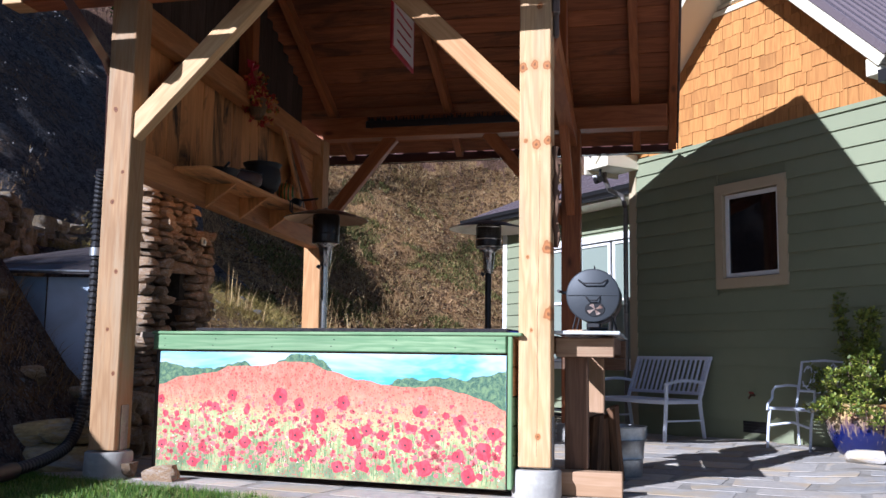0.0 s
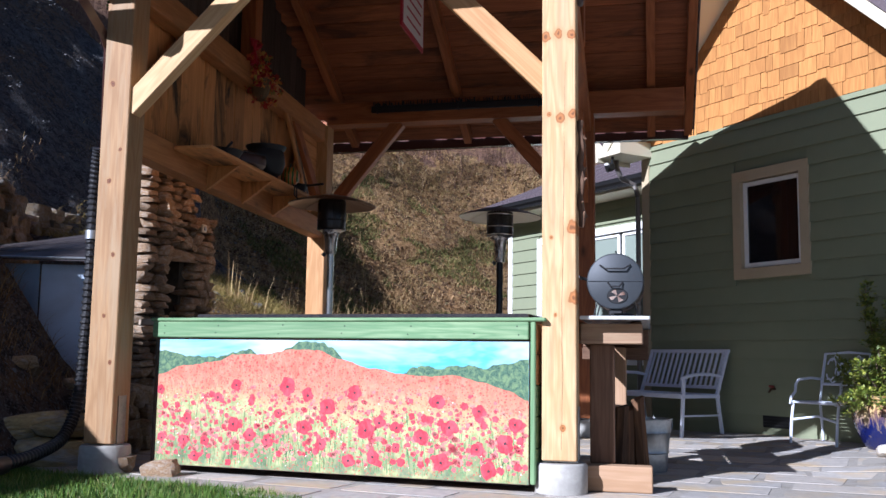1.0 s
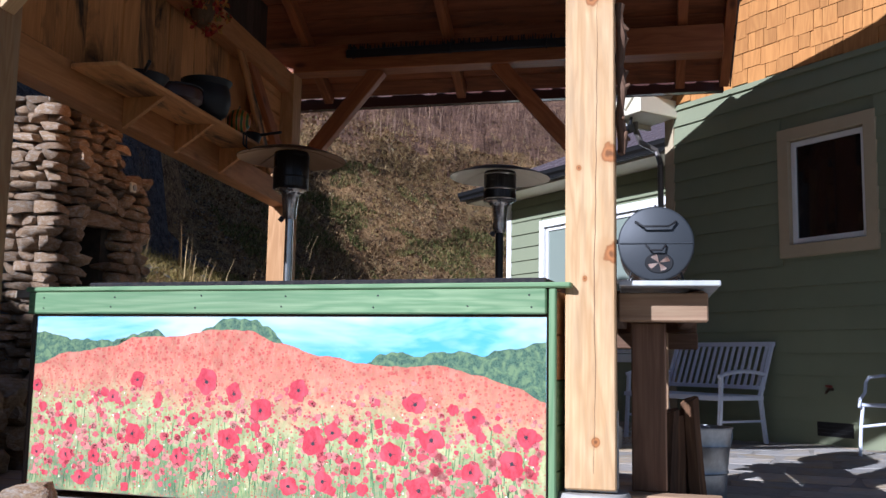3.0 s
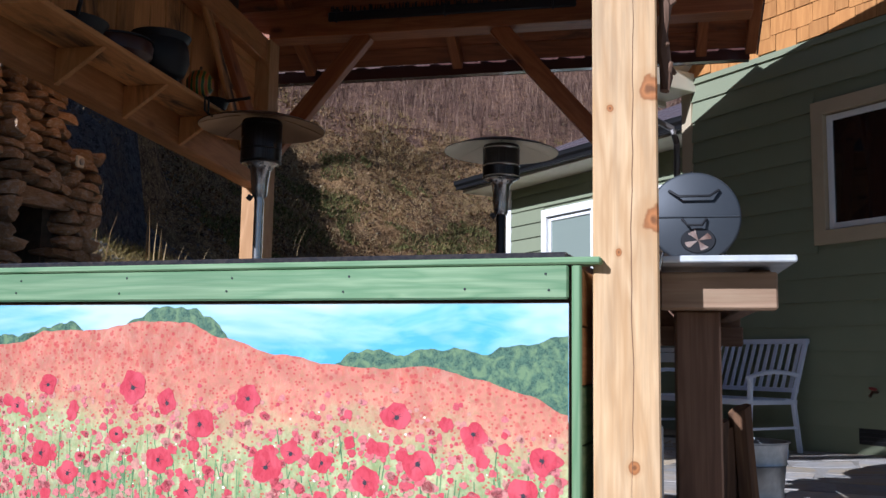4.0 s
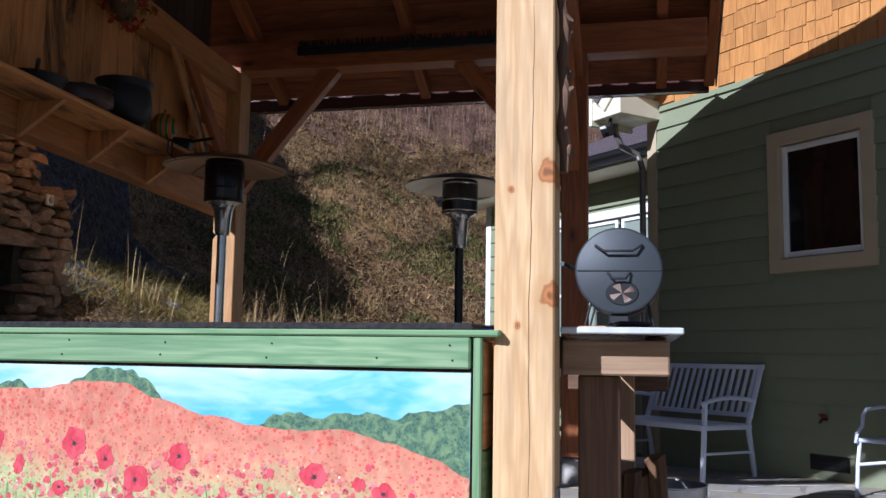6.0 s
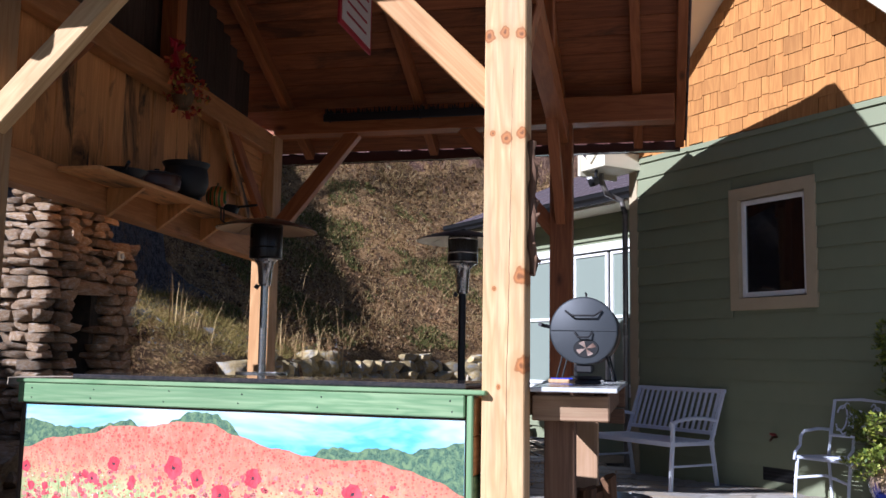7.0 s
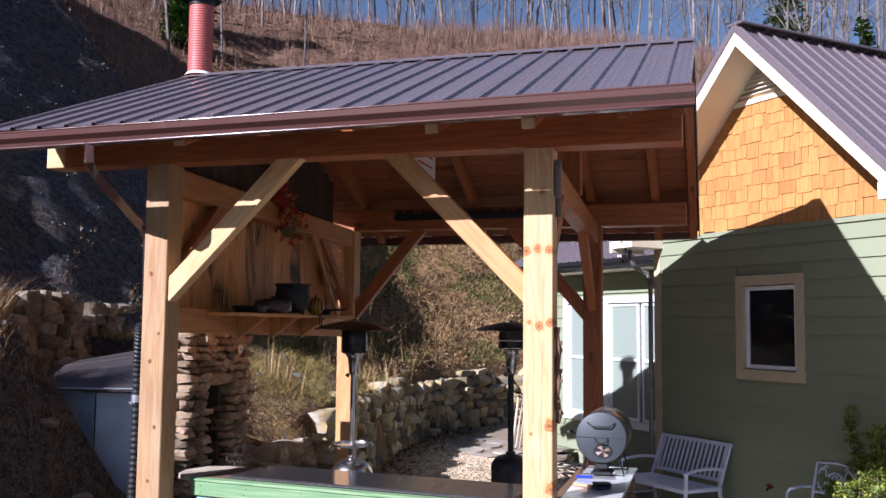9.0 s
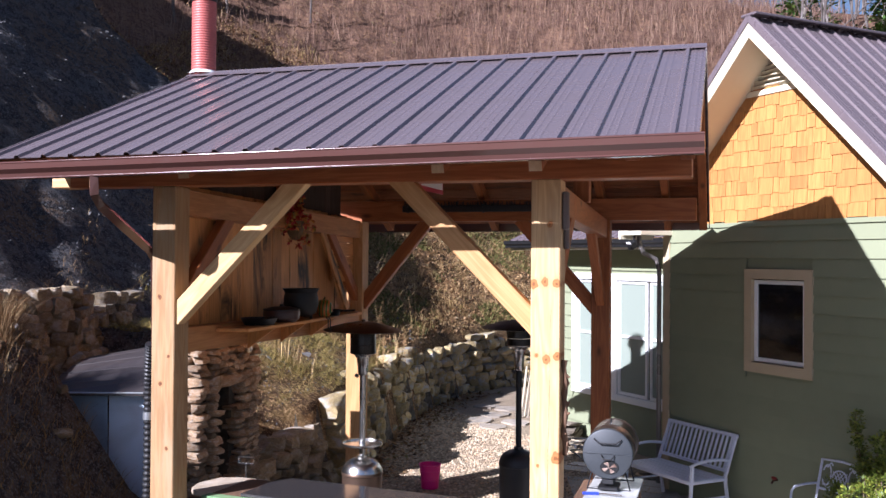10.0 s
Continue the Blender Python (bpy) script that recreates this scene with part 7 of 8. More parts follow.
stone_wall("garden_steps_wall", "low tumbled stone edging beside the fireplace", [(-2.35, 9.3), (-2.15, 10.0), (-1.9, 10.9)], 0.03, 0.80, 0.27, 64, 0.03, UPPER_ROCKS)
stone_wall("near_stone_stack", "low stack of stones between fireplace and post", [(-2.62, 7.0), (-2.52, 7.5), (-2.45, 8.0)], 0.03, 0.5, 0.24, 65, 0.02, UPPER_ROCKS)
rng = random.Random(77)
for x, y, sx, sy, sz, turn in ((-2.155, 6.14, 0.18, 0.13, 0.11, -0.15), (-1.88, 6.04, 0.22, 0.13, 0.10, -0.3)):
    ob = lay(None, FIRE_ROCKS, Vector((x, y, 0.05 + sz * 0.45)), Vector((sx, sy, sz)), turn, rng, "loose_stone")
    tagged(ob, "loose tan stone lying on the paving beside the pier", "stone", "loose stones by the pier")
for x, y, sx, sy, sz, turn in ((3.44, 7.24, 0.30, 0.2, 0.12, -0.35), (4.05, 7.1, 0.4, 0.25, 0.14, -0.3)):
    ob = lay(None, rock_meshes("edging_stone", FLAG, 1, 0.12, 4), Vector((x, y, 0.09 + sz * 0.42)), Vector((sx, sy, sz)), turn, rng, "edging_stone")
    tagged(ob, "pale flat edging stone on the patio", "stone", "edging stones")

# ---- stacked slabs, hoses and poles at the foot of the wing wall ----
STEM_TAN = speckle("weathered_tan", (0.42, 0.36, 0.26), (0.30, 0.25, 0.17), 30, 0.7, (0.47, 0.41, 0.31), 6, 0.7, 0.004, vary=0.2)
SLATE = speckle("grey_brown_slab", (0.20, 0.165, 0.125), (0.11, 0.09, 0.07), 14, 0.85, (0.26, 0.22, 0.17), 3, 0.8, 0.015, vary=0.3)
rng = random.Random(91)
SLABS = rock_meshes("slab", SLATE, 4, 0.2, 12, 0.8, 0.05, 0.2)
for x, y, z, sx, sy, sz, turn in ((1.43, 14.20, 0.09, 0.50, 0.36, 0.12, 1.05), (1.44, 14.18, 0.185, 0.46, 0.32, 0.09, 1.2), (1.45, 14.20, 0.265, 0.44, 0.32, 0.08, 0.9), (1.18, 13.95, 0.075, 0.36, 0.26, 0.09, 0.4), (1.72, 13.62, 0.075, 0.36, 0.26, 0.09, 1.0)):
    ob = lay(None, SLABS, Vector((x, y, z)), Vector((sx, sy, sz)), turn, rng, "stone_slab")
    tagged(ob, "rough grey-brown stone slab stacked by the house wall", "stone", "slabs by the wing wall")
for label, material, x, y, r, turns, rad in (("black garden hose lying in loose coils by the slabs", BLACK, 1.62, 13.25, 0.27, 2.6, 0.013), ("tan garden hose lying in loose coils by the slabs", STEM_TAN, 1.30, 13.15, 0.30, 2.2, 0.012)):
    coil = []
    for k in range(int(turns * 22)):
        a = 2 * math.pi * k / 22
        rr = r * (1 + 0.22 * math.sin(a * 0.37 + x))
        coil.append(Vector((x + rr * math.cos(a), y + rr * 0.8 * math.sin(a), 0.055 + rad + 0.016 * k / 22 + 0.05 * (1 + math.sin(a * 0.7)))))
    coil += [coil[-1] + Vector((0.05 * k, -0.16 * k, -0.012 * k)) for k in range(1, 8)]
    bm = bmesh.new()
    tube(bm, coil, rad, 8)
    part("garden_hose", bm, material, None, label, category="hose", smooth=True)
for k in range(4):
    bm = bmesh.new()
    foot = Vector((0.72 + 0.07 * k, 16.0 + 0.05 * k, 0.05))
    tube(bm, (foot, foot + Vector((0.07, 0.25, 0.42)), foot + Vector((0.13, 0.52, 0.86 - 0.06 * k))), 0.022, 8)
    pole = part("wooden_pole", bm, STEM_TAN, None, "pale weathered pole leaning against the stone wall", category="pole", smooth=True)
    tagged(pole, group="leaning poles")

# ---- paving ----
def lawn_edge(x):
    return 5.50 + (-1.34 - x) * 0.50 if x < -1.1 else 5.38 - 1.3 * (x + 1.1)


def on_patio(x, y):
    off = (Vector((x, y, 0)) - Vector((H0.x, H0.y, 0))).dot(HN)
    if off < 0.02 or y < lawn_edge(x) + 0.03 or y < 2.5 or x > 6.5:
        return False
    if y > 9.6 and x < 1.2:
        return False
    return foot_distance(x, y)[0] < -0.1


patio = thing("pavement", Vector((1.5, 7.0, 0.0)), "irregular grey and tan flagstone patio with open joints", "patio", "", "structure")
rng = random.Random(91)
TILT = radians(-24)
TC, TS = math.cos(TILT), math.sin(TILT)
row_y, count = -1.0, 0
while row_y < 13.5:
    dep = rng.uniform(0.28, 0.48)
    cx = -6.0 + rng.uniform(0, 0.5)
    while cx < 8.0:
        w = rng.uniform(0.32, 0.85)
        mx, my = cx + w / 2, row_y + dep / 2
        x, y = mx * TC - my * TS, mx * TS + my * TC + 1.0
        if on_patio(x, y) and count < 330:
            g = 0.004
            loc = [(-w / 2 + g, -dep / 2 + g), (w / 2 - g, -dep / 2 + g), (w / 2 - g, dep / 2 - g), (-w / 2 + g, dep / 2 - g)]
            loc = [(a + rng.uniform(-0.055, 0.003) * (1 if a > 0 else -1), b + rng.uniform(-0.045, 0.003) * (1 if b > 0 else -1)) for a, b in loc]
            pts = []
            for k in range(4):
                (a0, b0), (a1, b1) = loc[k], loc[(k + 1) % 4]
                pts += [(a0 * 0.94 + a1 * 0.06, b0 * 0.94 + b1 * 0.06), ((a0 + a1) / 2 + rng.uniform(-0.006, 0.006), (b0 + b1) / 2 + rng.uniform(-0.006, 0.006)), (a0 * 0.06 + a1 * 0.94, b0 * 0.06 + b1 * 0.94)]
            bm = bmesh.new()
            top = [bm.verts.new((a * 0.992, b * 0.992, 0.0)) for a, b in pts]
            low = [bm.verts.new((a, b, -0.04)) for a, b in pts]
            bm.faces.new(top)
            for k in range(12):
                bm.faces.new((low[k], low[(k + 1) % 12], top[(k + 1) % 12], top[k]))
            for vert in bm.verts:
                vx, vy = x + vert.co.x * TC - vert.co.y * TS, y + vert.co.x * TS + vert.co.y * TC
                vert.co.z += patio_z(vx, vy) - patio_z(x, y)
            part("flagstone", bm, FLAG, patio, "", Matrix.Translation((x, y, patio_z(x, y) + rng.uniform(-0.0015, 0.0015))) @ Matrix.Rotation(TILT, 4, "Z"))
            count += 1
        cx += w
    row_y += dep


JOINT = speckle("joint_sand", (0.36, 0.335, 0.30), (0.27, 0.25, 0.22), 60, 0.95, (0.18, 0.16, 0.13), 2.5, 0.5, 0.006, vary=0.0)
verts, faces, index = [], [], {}
for j in range(90):
    for i in range(100):
        x0, y0 = -3.4 + 0.1 * i, 2.5 + 0.1 * j
        if on_patio(x0 + 0.05, y0 + 0.05):
            quad = []
            for a, b in ((i, j), (i + 1, j), (i + 1, j + 1), (i, j + 1)):
                if (a, b) not in index:
                    index[a, b] = len(verts)
                    verts.append((-3.4 + 0.1 * a, 2.5 + 0.1 * b, patio_z(-3.4 + 0.1 * a, 0) - 0.0025))
                quad.append(index[a, b])
            faces.append(tuple(quad))
pydata_part("paving_joint", verts, faces, JOINT, None, "sand swept into the joints of the flagstone patio", "structure", "patio")


# ---- gravel, lawn and dry growth ----
PEBBLE = mat("gravel_pebble", (0.35, 0.33, 0.30), 0.85, spec=0.2)
nt = PEBBLE.node_tree
finish(PEBBLE, ramp(nt, rand(nt, 0, 1, True), (0.0, (0.19, 0.145, 0.095)), (0.4, (0.34, 0.265, 0.175)), (0.75, (0.56, 0.46, 0.33)), (1.0, (0.50, 0.31, 0.17))))
rng = random.Random(101)
verts, faces = [], []
while len(verts) < 19000 * 6:
    x, y = rng.uniform(-2.2, 2.2), 8.9 + 11.5 * rng.random() ** 1.15
    d, _ = foot_distance(x, y)
    if d > -0.05 or (y < 9.8 and x > 1.0) or (Vector((x, y, 0)) - Vector((H0.x, H0.y, 0))).dot(HN) < -0.25:
        continue
    r = rng.uniform(0.010, 0.026) * (1 + 0.05 * (y - 9))
    i, a = len(verts), rng.uniform(0, 3)
    c, s = math.cos(a) * r, math.sin(a) * r
    k = rng.uniform(0.6, 1.1)
    zc = 0.035 + r * 0.2
    verts += [Vector((x + c, y + s, zc)), Vector((x - s * k, y + c * k, zc)), Vector((x - c, y - s, zc)), Vector((x + s * k, y - c * k, zc)), Vector((x, y, zc + r * 0.6)), Vector((x, y, zc - r * 0.5))]
    faces += [(i, i + 1, i + 4), (i + 1, i + 2, i + 4), (i + 2, i + 3, i + 4), (i + 3, i, i + 4)]
pydata_part("gravel", verts, faces, PEBBLE, None, "loose grey and brown gravel of the side yard", "stuff", "gravel")
GRAVEL_BED = speckle("gravel_bed", (0.40, 0.32, 0.22), (0.17, 0.13, 0.085), 38, 0.95, (0.30, 0.22, 0.155), 1.6, 0.9, 0.03, vary=0.0)
outline = [(-1.95, 9.3), (1.0, 9.3), (1.5, 11.6), (2.97, 12.0), (1.2, 15.2), (2.4, 20.6), (0.55, 20.2), (-0.5, 18.9), (-1.08, 16.9), (-1.5, 14.6), (-1.62, 12.4), (-1.8, 11.2)]
bm = bmesh.new()
bm.faces.new([bm.verts.new((x, y, 0.036)) for x, y in outline])
bmesh.ops.triangulate(bm, faces=bm.faces[:])
part("gravel_yard", bm, GRAVEL_BED, None, "packed gravel bed of the side yard", kind="structure", category="gravel")

STEP_STONE = speckle("weathered_step_stone", (0.36, 0.32, 0.27), (0.25, 0.215, 0.17), 12, 0.85, (0.40, 0.32, 0.22), 3, 0.85, 0.012, vary=0.3)
rng = random.Random(83)
for x, y, w, d in ((0.22, 15.0, 0.62, 0.46), (-0.02, 15.62, 0.66, 0.5), (0.62, 15.5, 0.6, 0.5), (0.28, 16.25, 0.7, 0.55), (0.9, 16.3, 0.55, 0.5), (0.55, 16.95, 0.66, 0.52), (0.1, 17.2, 0.5, 0.45)):
    bm = bmesh.new()
    rim = [(w / 2 * math.cos(a) * rng.uniform(0.78, 1.2), d / 2 * math.sin(a) * rng.uniform(0.78, 1.2)) for a in (2 * math.pi * (k + rng.uniform(-0.25, 0.25)) / 7 for k in range(7))]
    prism(bm, rim, 0.03, Matrix.Translation((x, y, 0.035)) @ Matrix.Rotation(radians(90), 4, "X") @ Matrix.Rotation(rng.uniform(0, 3), 4, "Y"))
    ob = part("stepping_stone", bm, STEP_STONE, None, "flat pale stepping stone set in the gravel", category="stone")
    tagged(ob, group="stepping stones in the gravel")

GRASS = mat("lawn_grass", (0.08, 0.15, 0.02), 0.55, spec=0.3)
nt = GRASS.node_tree
finish(GRASS, ramp(nt, rand(nt, 0, 1, True), (0.0, (0.035, 0.085, 0.012)), (0.5, (0.085, 0.17, 0.02)), (0.85, (0.15, 0.23, 0.03)), (1.0, (0.28, 0.24, 0.10))))
TURF = mottled("turf", ((0.035, 0.06, 0.015), (0.05, 0.08, 0.02), (0.025, 0.035, 0.012), (0.06, 0.10, 0.02), (0.05, 0.06, 0.025)), scale=2)


def blades(spots, hmin, hmax, width, lean, rng):
    verts, faces = [], []
    for x, y, z in spots:
        h, a = rng.uniform(hmin, hmax), rng.uniform(0, 6.28)
        w, b = width * rng.uniform(0.6, 1.3), rng.uniform(0, 6.28)
        l = lean * h * rng.uniform(0.2, 1.3)
        i = len(verts)
        cx, cy = math.cos(a) * w, math.sin(a) * w
        lx, ly = math.cos(b) * l, math.sin(b) * l
        verts += [(x - cx, y - cy, z), (x + cx, y + cy, z), (x + cx * 0.6 + lx * 0.4, y + cy * 0.6 + ly * 0.4, z + h * 0.6), (x - cx * 0.6 + lx * 0.4, y - cy * 0.6 + ly * 0.4, z + h * 0.6), (x + lx, y + ly, z + h)]
        faces += [(i, i + 1, i + 2, i + 3), (i + 3, i + 2, i + 4)]
    return verts, faces


rng = random.Random(55)
spots = []
while len(spots) < 26000:
    x, y = rng.uniform(-4.2, 0.3), 6.6 - 3.0 * rng.random() ** 1.5
    if y < lawn_edge(x) + 0.06 * noise.noise((x * 4, 0, 0)) and y > 3.2 and foot_distance(x, y)[0] < -0.1:
        spots.append((x, y, 0.045))
v, f = blades(spots, 0.02, 0.055, 0.002, 0.7, rng)
pydata_part("lawn_grass", v, f, GRASS, None, "short green lawn grass", "stuff", "grass")
bm = bmesh.new()
xs = [-6 + 0.4 * i for i in range(22)]
lo = [bm.verts.new((x, 3.2, 0.042)) for x in xs]
hi = [bm.verts.new((x, max(3.25, min(lawn_edge(x), 1.5 * (x + 9.3)) if x < -3 else lawn_edge(x)), 0.042)) for x in xs]
for i in range(len(xs) - 1):
    bm.faces.new((lo[i], lo[i + 1], hi[i + 1], hi[i]))
part("lawn", bm, TURF, None, "green lawn turf in front of the pavilion", kind="structure", category="lawn")

STRAW = mat("dry_grass", (0.42, 0.32, 0.17), 0.8, spec=0.2)
nt = STRAW.node_tree
finish(STRAW, ramp(nt, rand(nt, 0, 1, True), (0.0, (0.15, 0.085, 0.038)), (0.5, (0.33, 0.205, 0.088)), (1.0, (0.56, 0.41, 0.20))))
SEDGE = mat("green_sedge", (0.22, 0.20, 0.06), 0.7, spec=0.2)
nt = SEDGE.node_tree
finish(SEDGE, ramp(nt, rand(nt, 0, 1, True), (0.0, (0.085, 0.075, 0.018)), (0.5, (0.23, 0.18, 0.048)), (1.0, (0.44, 0.32, 0.12))))
STALK = mat("brown_stalk", (0.16, 0.10, 0.075), 0.9, spec=0.1)
nt = STALK.node_tree
finish(STALK, ramp(nt, rand(nt, 0, 1, True), (0.0, (0.075, 0.042, 0.034)), (0.6, (0.155, 0.092, 0.068)), (1.0, (0.30, 0.205, 0.145))))
LITTER = mat("leaf_litter", (0.2, 0.12, 0.07), 0.9, spec=0.1)
nt = LITTER.node_tree
finish(LITTER, ramp(nt, rand(nt, 0, 1, True), (0.0, (0.05, 0.03, 0.02)), (0.4, (0.19, 0.105, 0.05)), (0.72, (0.33, 0.20, 0.095)), (0.9, (0.40, 0.27, 0.15)), (0.95, (0.13, 0.15, 0.04)), (1.0, (0.42, 0.34, 0.22))))


def scatter(n, x0, x1, y0, y1, test, rng, clump=0.0, per=1):
    out = []
    tries = 0
    while len(out) < n and tries < n * 40:
        tries += 1
        x, y = rng.uniform(x0, x1), rng.uniform(y0, y1)
        if test(x, y, rng):
            for _ in range(per):
                a, b = x + rng.gauss(0, clump), y + rng.gauss(0, clump)
                if foot_distance(a, b)[0] > 0.15:
                    out.append((a, b, height(a, b) - 0.03))
    return out


rng = random.Random(7)
# slopes
off_shale = lambda x, y: x > -1.7 + 0.8 * noise.noise((x, y, 2)) or y > 17.0 or (y > 10 and height(x, y) < 2.1)
hill = lambda x, y, r: off_shale(x, y) and not (x < -1.0 and y < 14.5) and foot_distance(x, y)[0] > 0.35 and y > 10.8 and r.random() < 0.35 + 0.65 * smooth(-0.1, 0.4, noise.noise((x * 0.5, y * 0.5, 5)))
v, f = blades(scatter(15000, -9, 7, 11, 30, hill, rng, 0.07, 12), 0.08, 0.36, 0.0045, 1.1, rng)
pydata_part("hill_grass", v, f, STRAW, None, "tufts of dry straw-coloured grass on the hillside", "stuff", "dry grass")
low_bank = lambda x, y, r: 0.2 < foot_distance(x, y)[0] < 2.6 and noise.noise((x * 2.1, y * 2.1, 8.0)) > -0.12
v, f = blades(scatter(17000, -4.6, -1.2, 9.9, 16, low_bank, rng, 0.06, 22), 0.03, 0.17, 0.0028, 2.2, rng)
pydata_part("bank_sedge", v, f, SEDGE, None, "yellow-green sedge hanging over the lower bank", "stuff", "grass")
patchy = lambda x, y, r: off_shale(x, y) and foot_distance(x, y)[0] > 0.5 and y > 11 and noise.noise((x * 0.6, y * 0.6, 15)) > 0.12
v, f = blades(scatter(5000, -7, 7, 12, 30, patchy, rng, 0.08, 6), 0.06, 0.2, 0.006, 0.9, rng)
pydata_part("hill_moss_grass", v, f, SEDGE, None, "low greenish grass patches on the hillside", "stuff", "grass")
upper = lambda x, y, r: off_shale(x, y) and 5.0 < foot_distance(x, y)[0] < 24 and y > 18 and r.random() < smooth(5.0, 12.0, foot_distance(x, y)[0]) * (0.35 + 0.65 * (x > -3))
v, f = blades(scatter(24000, -14, 16, 20, 46, upper, rng, 0.12, 3), 0.35, 0.95, 0.008, 0.35, rng)
pydata_part("hill_stalks", v, f, STALK, None, "dense brown dead stalks on the upper hillside", "stuff", "dry weeds")
tall = lambda x, y, r: off_shale(x, y) and (r.random() < 0.25 or x > -1.0 or y > 14.5) and 0.2 < foot_distance(x, y)[0] < 5 and y > 10.8 and r.random() < 0.5
v, f = blades(scatter(300, -6, 5, 11, 24, tall, rng, 0.06, 4), 0.3, 0.85, 0.0028, 0.35, rng)
pydata_part("tall_dead_grass", v, f, STRAW, None, "scattered tall dead grass stems", "stuff", "dry grass")
left = lambda x, y, r: x > -5.3 and foot_distance(x, y)[0] > 0.15 and not (x > -4.35 and 7.4 < y < 9.9) and r.random() < 0.05 + 0.95 * (noise.noise((x * 0.8, y * 0.8, 25)) > 0.05) * smooth(-6.0, -4.7, x)
v, f = blades(scatter(3600, -5.4, -2.6, 4.5, 18, left, rng, 0.05, 6), 0.04, 0.15, 0.0028, 0.9, rng)
pydata_part("bank_dry_grass", v, f, STRAW, None, "thin dry grass tufts on the dark bank", "stuff", "dry grass")

rough_grass = lambda x, y, r: 0.1 < foot_distance(x, y)[0] < 2.4 and y < 7.5
v, f = blades(scatter(9000, -5.6, -2.8, 4.6, 7.5, rough_grass, rng, 0.05, 9), 0.06, 0.22, 0.003, 1.1, rng)
BROWN = mat("brown_bank_grass", (0.15, 0.10, 0.05), 0.8, spec=0.2)
nt = BROWN.node_tree
finish(BROWN, ramp(nt, rand(nt, 0, 1, True), (0.0, (0.085, 0.05, 0.025)), (0.6, (0.21, 0.125, 0.058)), (1.0, (0.40, 0.28, 0.14))))
pydata_part("bank_brown_grass", v, f, BROWN, None, "matted brown grass over the near bank", "stuff", "dry grass")
verts, faces = [], []
for cx, cy in ((-4.2, 7.25), (-4.75, 7.2)):
    sp = [(cx + rng.gauss(0, 0.05), cy + rng.gauss(0, 0.05), height(cx, cy) - 0.02) for _ in range(420)]
    v, f = blades(sp, 0.25, 0.6, 0.0025, 0.9, rng)
    base = len(verts)
    verts += v
    faces += [tuple(base + k for k in q) for q in f]
pydata_part("grass_tussock", verts, faces, BROWN, None, "pale arching grass tussocks on the near bank", "stuff", "dry grass")

# dead stems: a tuft on the sedge bank and a row above the retaining wall
verts, faces = [], []
for cx, cy, n, hmin, hmax, lean in [(-2.62, 11.6, 9, 0.35, 0.75, 0.12), (-2.45, 11.75, 10, 0.2, 0.5, 0.5)] + [(-1.95 + 0.045 * k + rng.gauss(0, 0.05), 13.4 + 0.16 * k, 3, 0.35, 0.75, 0.55) for k in range(20)]:
    sp = [(cx + rng.gauss(0, 0.05), cy + rng.gauss(0, 0.05), height(cx, cy) - 0.02) for _ in range(n)]
    v, f = blades(sp, hmin, hmax, 0.0055, lean, rng)
    base = len(verts)
    verts += v
    faces += [tuple(base + k for k in q) for q in f]
pydata_part("dead_stems", verts, faces, STRAW, None, "pale dead weed stems above the stone wall", "stuff", "dry weeds")
verts, faces = [], []
while len(faces) < 1500:
    y = rng.uniform(11.2, 19.0)
    x = rng.uniform(-2.0, 1.0)
    d = foot_distance(x, y)[0]
    if -0.14 > d > -0.2 - 0.7 * rng.random() ** 2:
        leaf_quad(verts, faces, Vector((x, y, 0.05 + 0.012 * rng.random())), Vector((rng.uniform(-1, 1), rng.uniform(-1, 1), rng.uniform(-0.1, 0.3))).normalized(), Vector((rng.uniform(-0.3, 0.3), rng.uniform(-0.3, 0.3), 1)), rng.uniform(0.05, 0.11))
pydata_part("fallen_leaves", verts, faces, LITTER, None, "fallen brown leaves on gravel along the wall foot", "stuff", "leaf litter")

# stones lying along the near bank beside the shed
rng2 = random.Random(29)
for i in range(16):
    x, y = rng2.uniform(-4.3, -2.95), rng2.uniform(6.75, 7.75)
    if foot_distance(x, y)[0] < 0.12:
        continue
    r = rng2.uniform(0.06, 0.15)
    ob = lay(None, UPPER_ROCKS, Vector((x, y, height(x, y) - r * 0.02)), Vector((r * 1.3, r, r * 0.75)), rng2.uniform(0, 3), rng2, "bank_stone")
    tagged(ob, "rough brown stone lying on the near bank", "stone", "stones on the near bank")

# leaf litter and chips of stone over the slopes
verts, faces = [], []
near_spots = scatter(80000, -9, 8, 11, 29, lambda x, y, r: off_shale(x, y) and not (x < -1.0 and y < 14.5) and foot_distance(x, y)[0] > 0.3, rng)
for x, y, z in near_spots + scatter(28000, -14, 12, 28, 44, lambda x, y, r: off_shale(x, y) and not (x < -1.0 and y < 14.5) and foot_distance(x, y)[0] > 0.3, rng):
    d = Vector((rng.uniform(-1, 1), rng.uniform(-1, 1), rng.uniform(0.1, 0.8))).normalized()
    leaf_quad(verts, faces, Vector((x, y, z + 0.045)), d, Vector((rng.uniform(-0.5, 0.5), rng.uniform(-0.5, 0.5), 1)), rng.uniform(0.03, 0.085))
pydata_part("leaf_litter", verts, faces, LITTER, None, "fallen brown leaves over the hillside", "stuff", "leaf litter")
# mossy low growth in patches over the sunny slope
MOSS = mat("olive_moss", (0.12, 0.12, 0.035), 0.85, spec=0.15)
nt = MOSS.node_tree
finish(MOSS, ramp(nt, rand(nt, 0, 1, True), (0.0, (0.05, 0.055, 0.018)), (0.5, (0.115, 0.12, 0.035)), (0.85, (0.20, 0.18, 0.06)), (1.0, (0.30, 0.23, 0.11))))
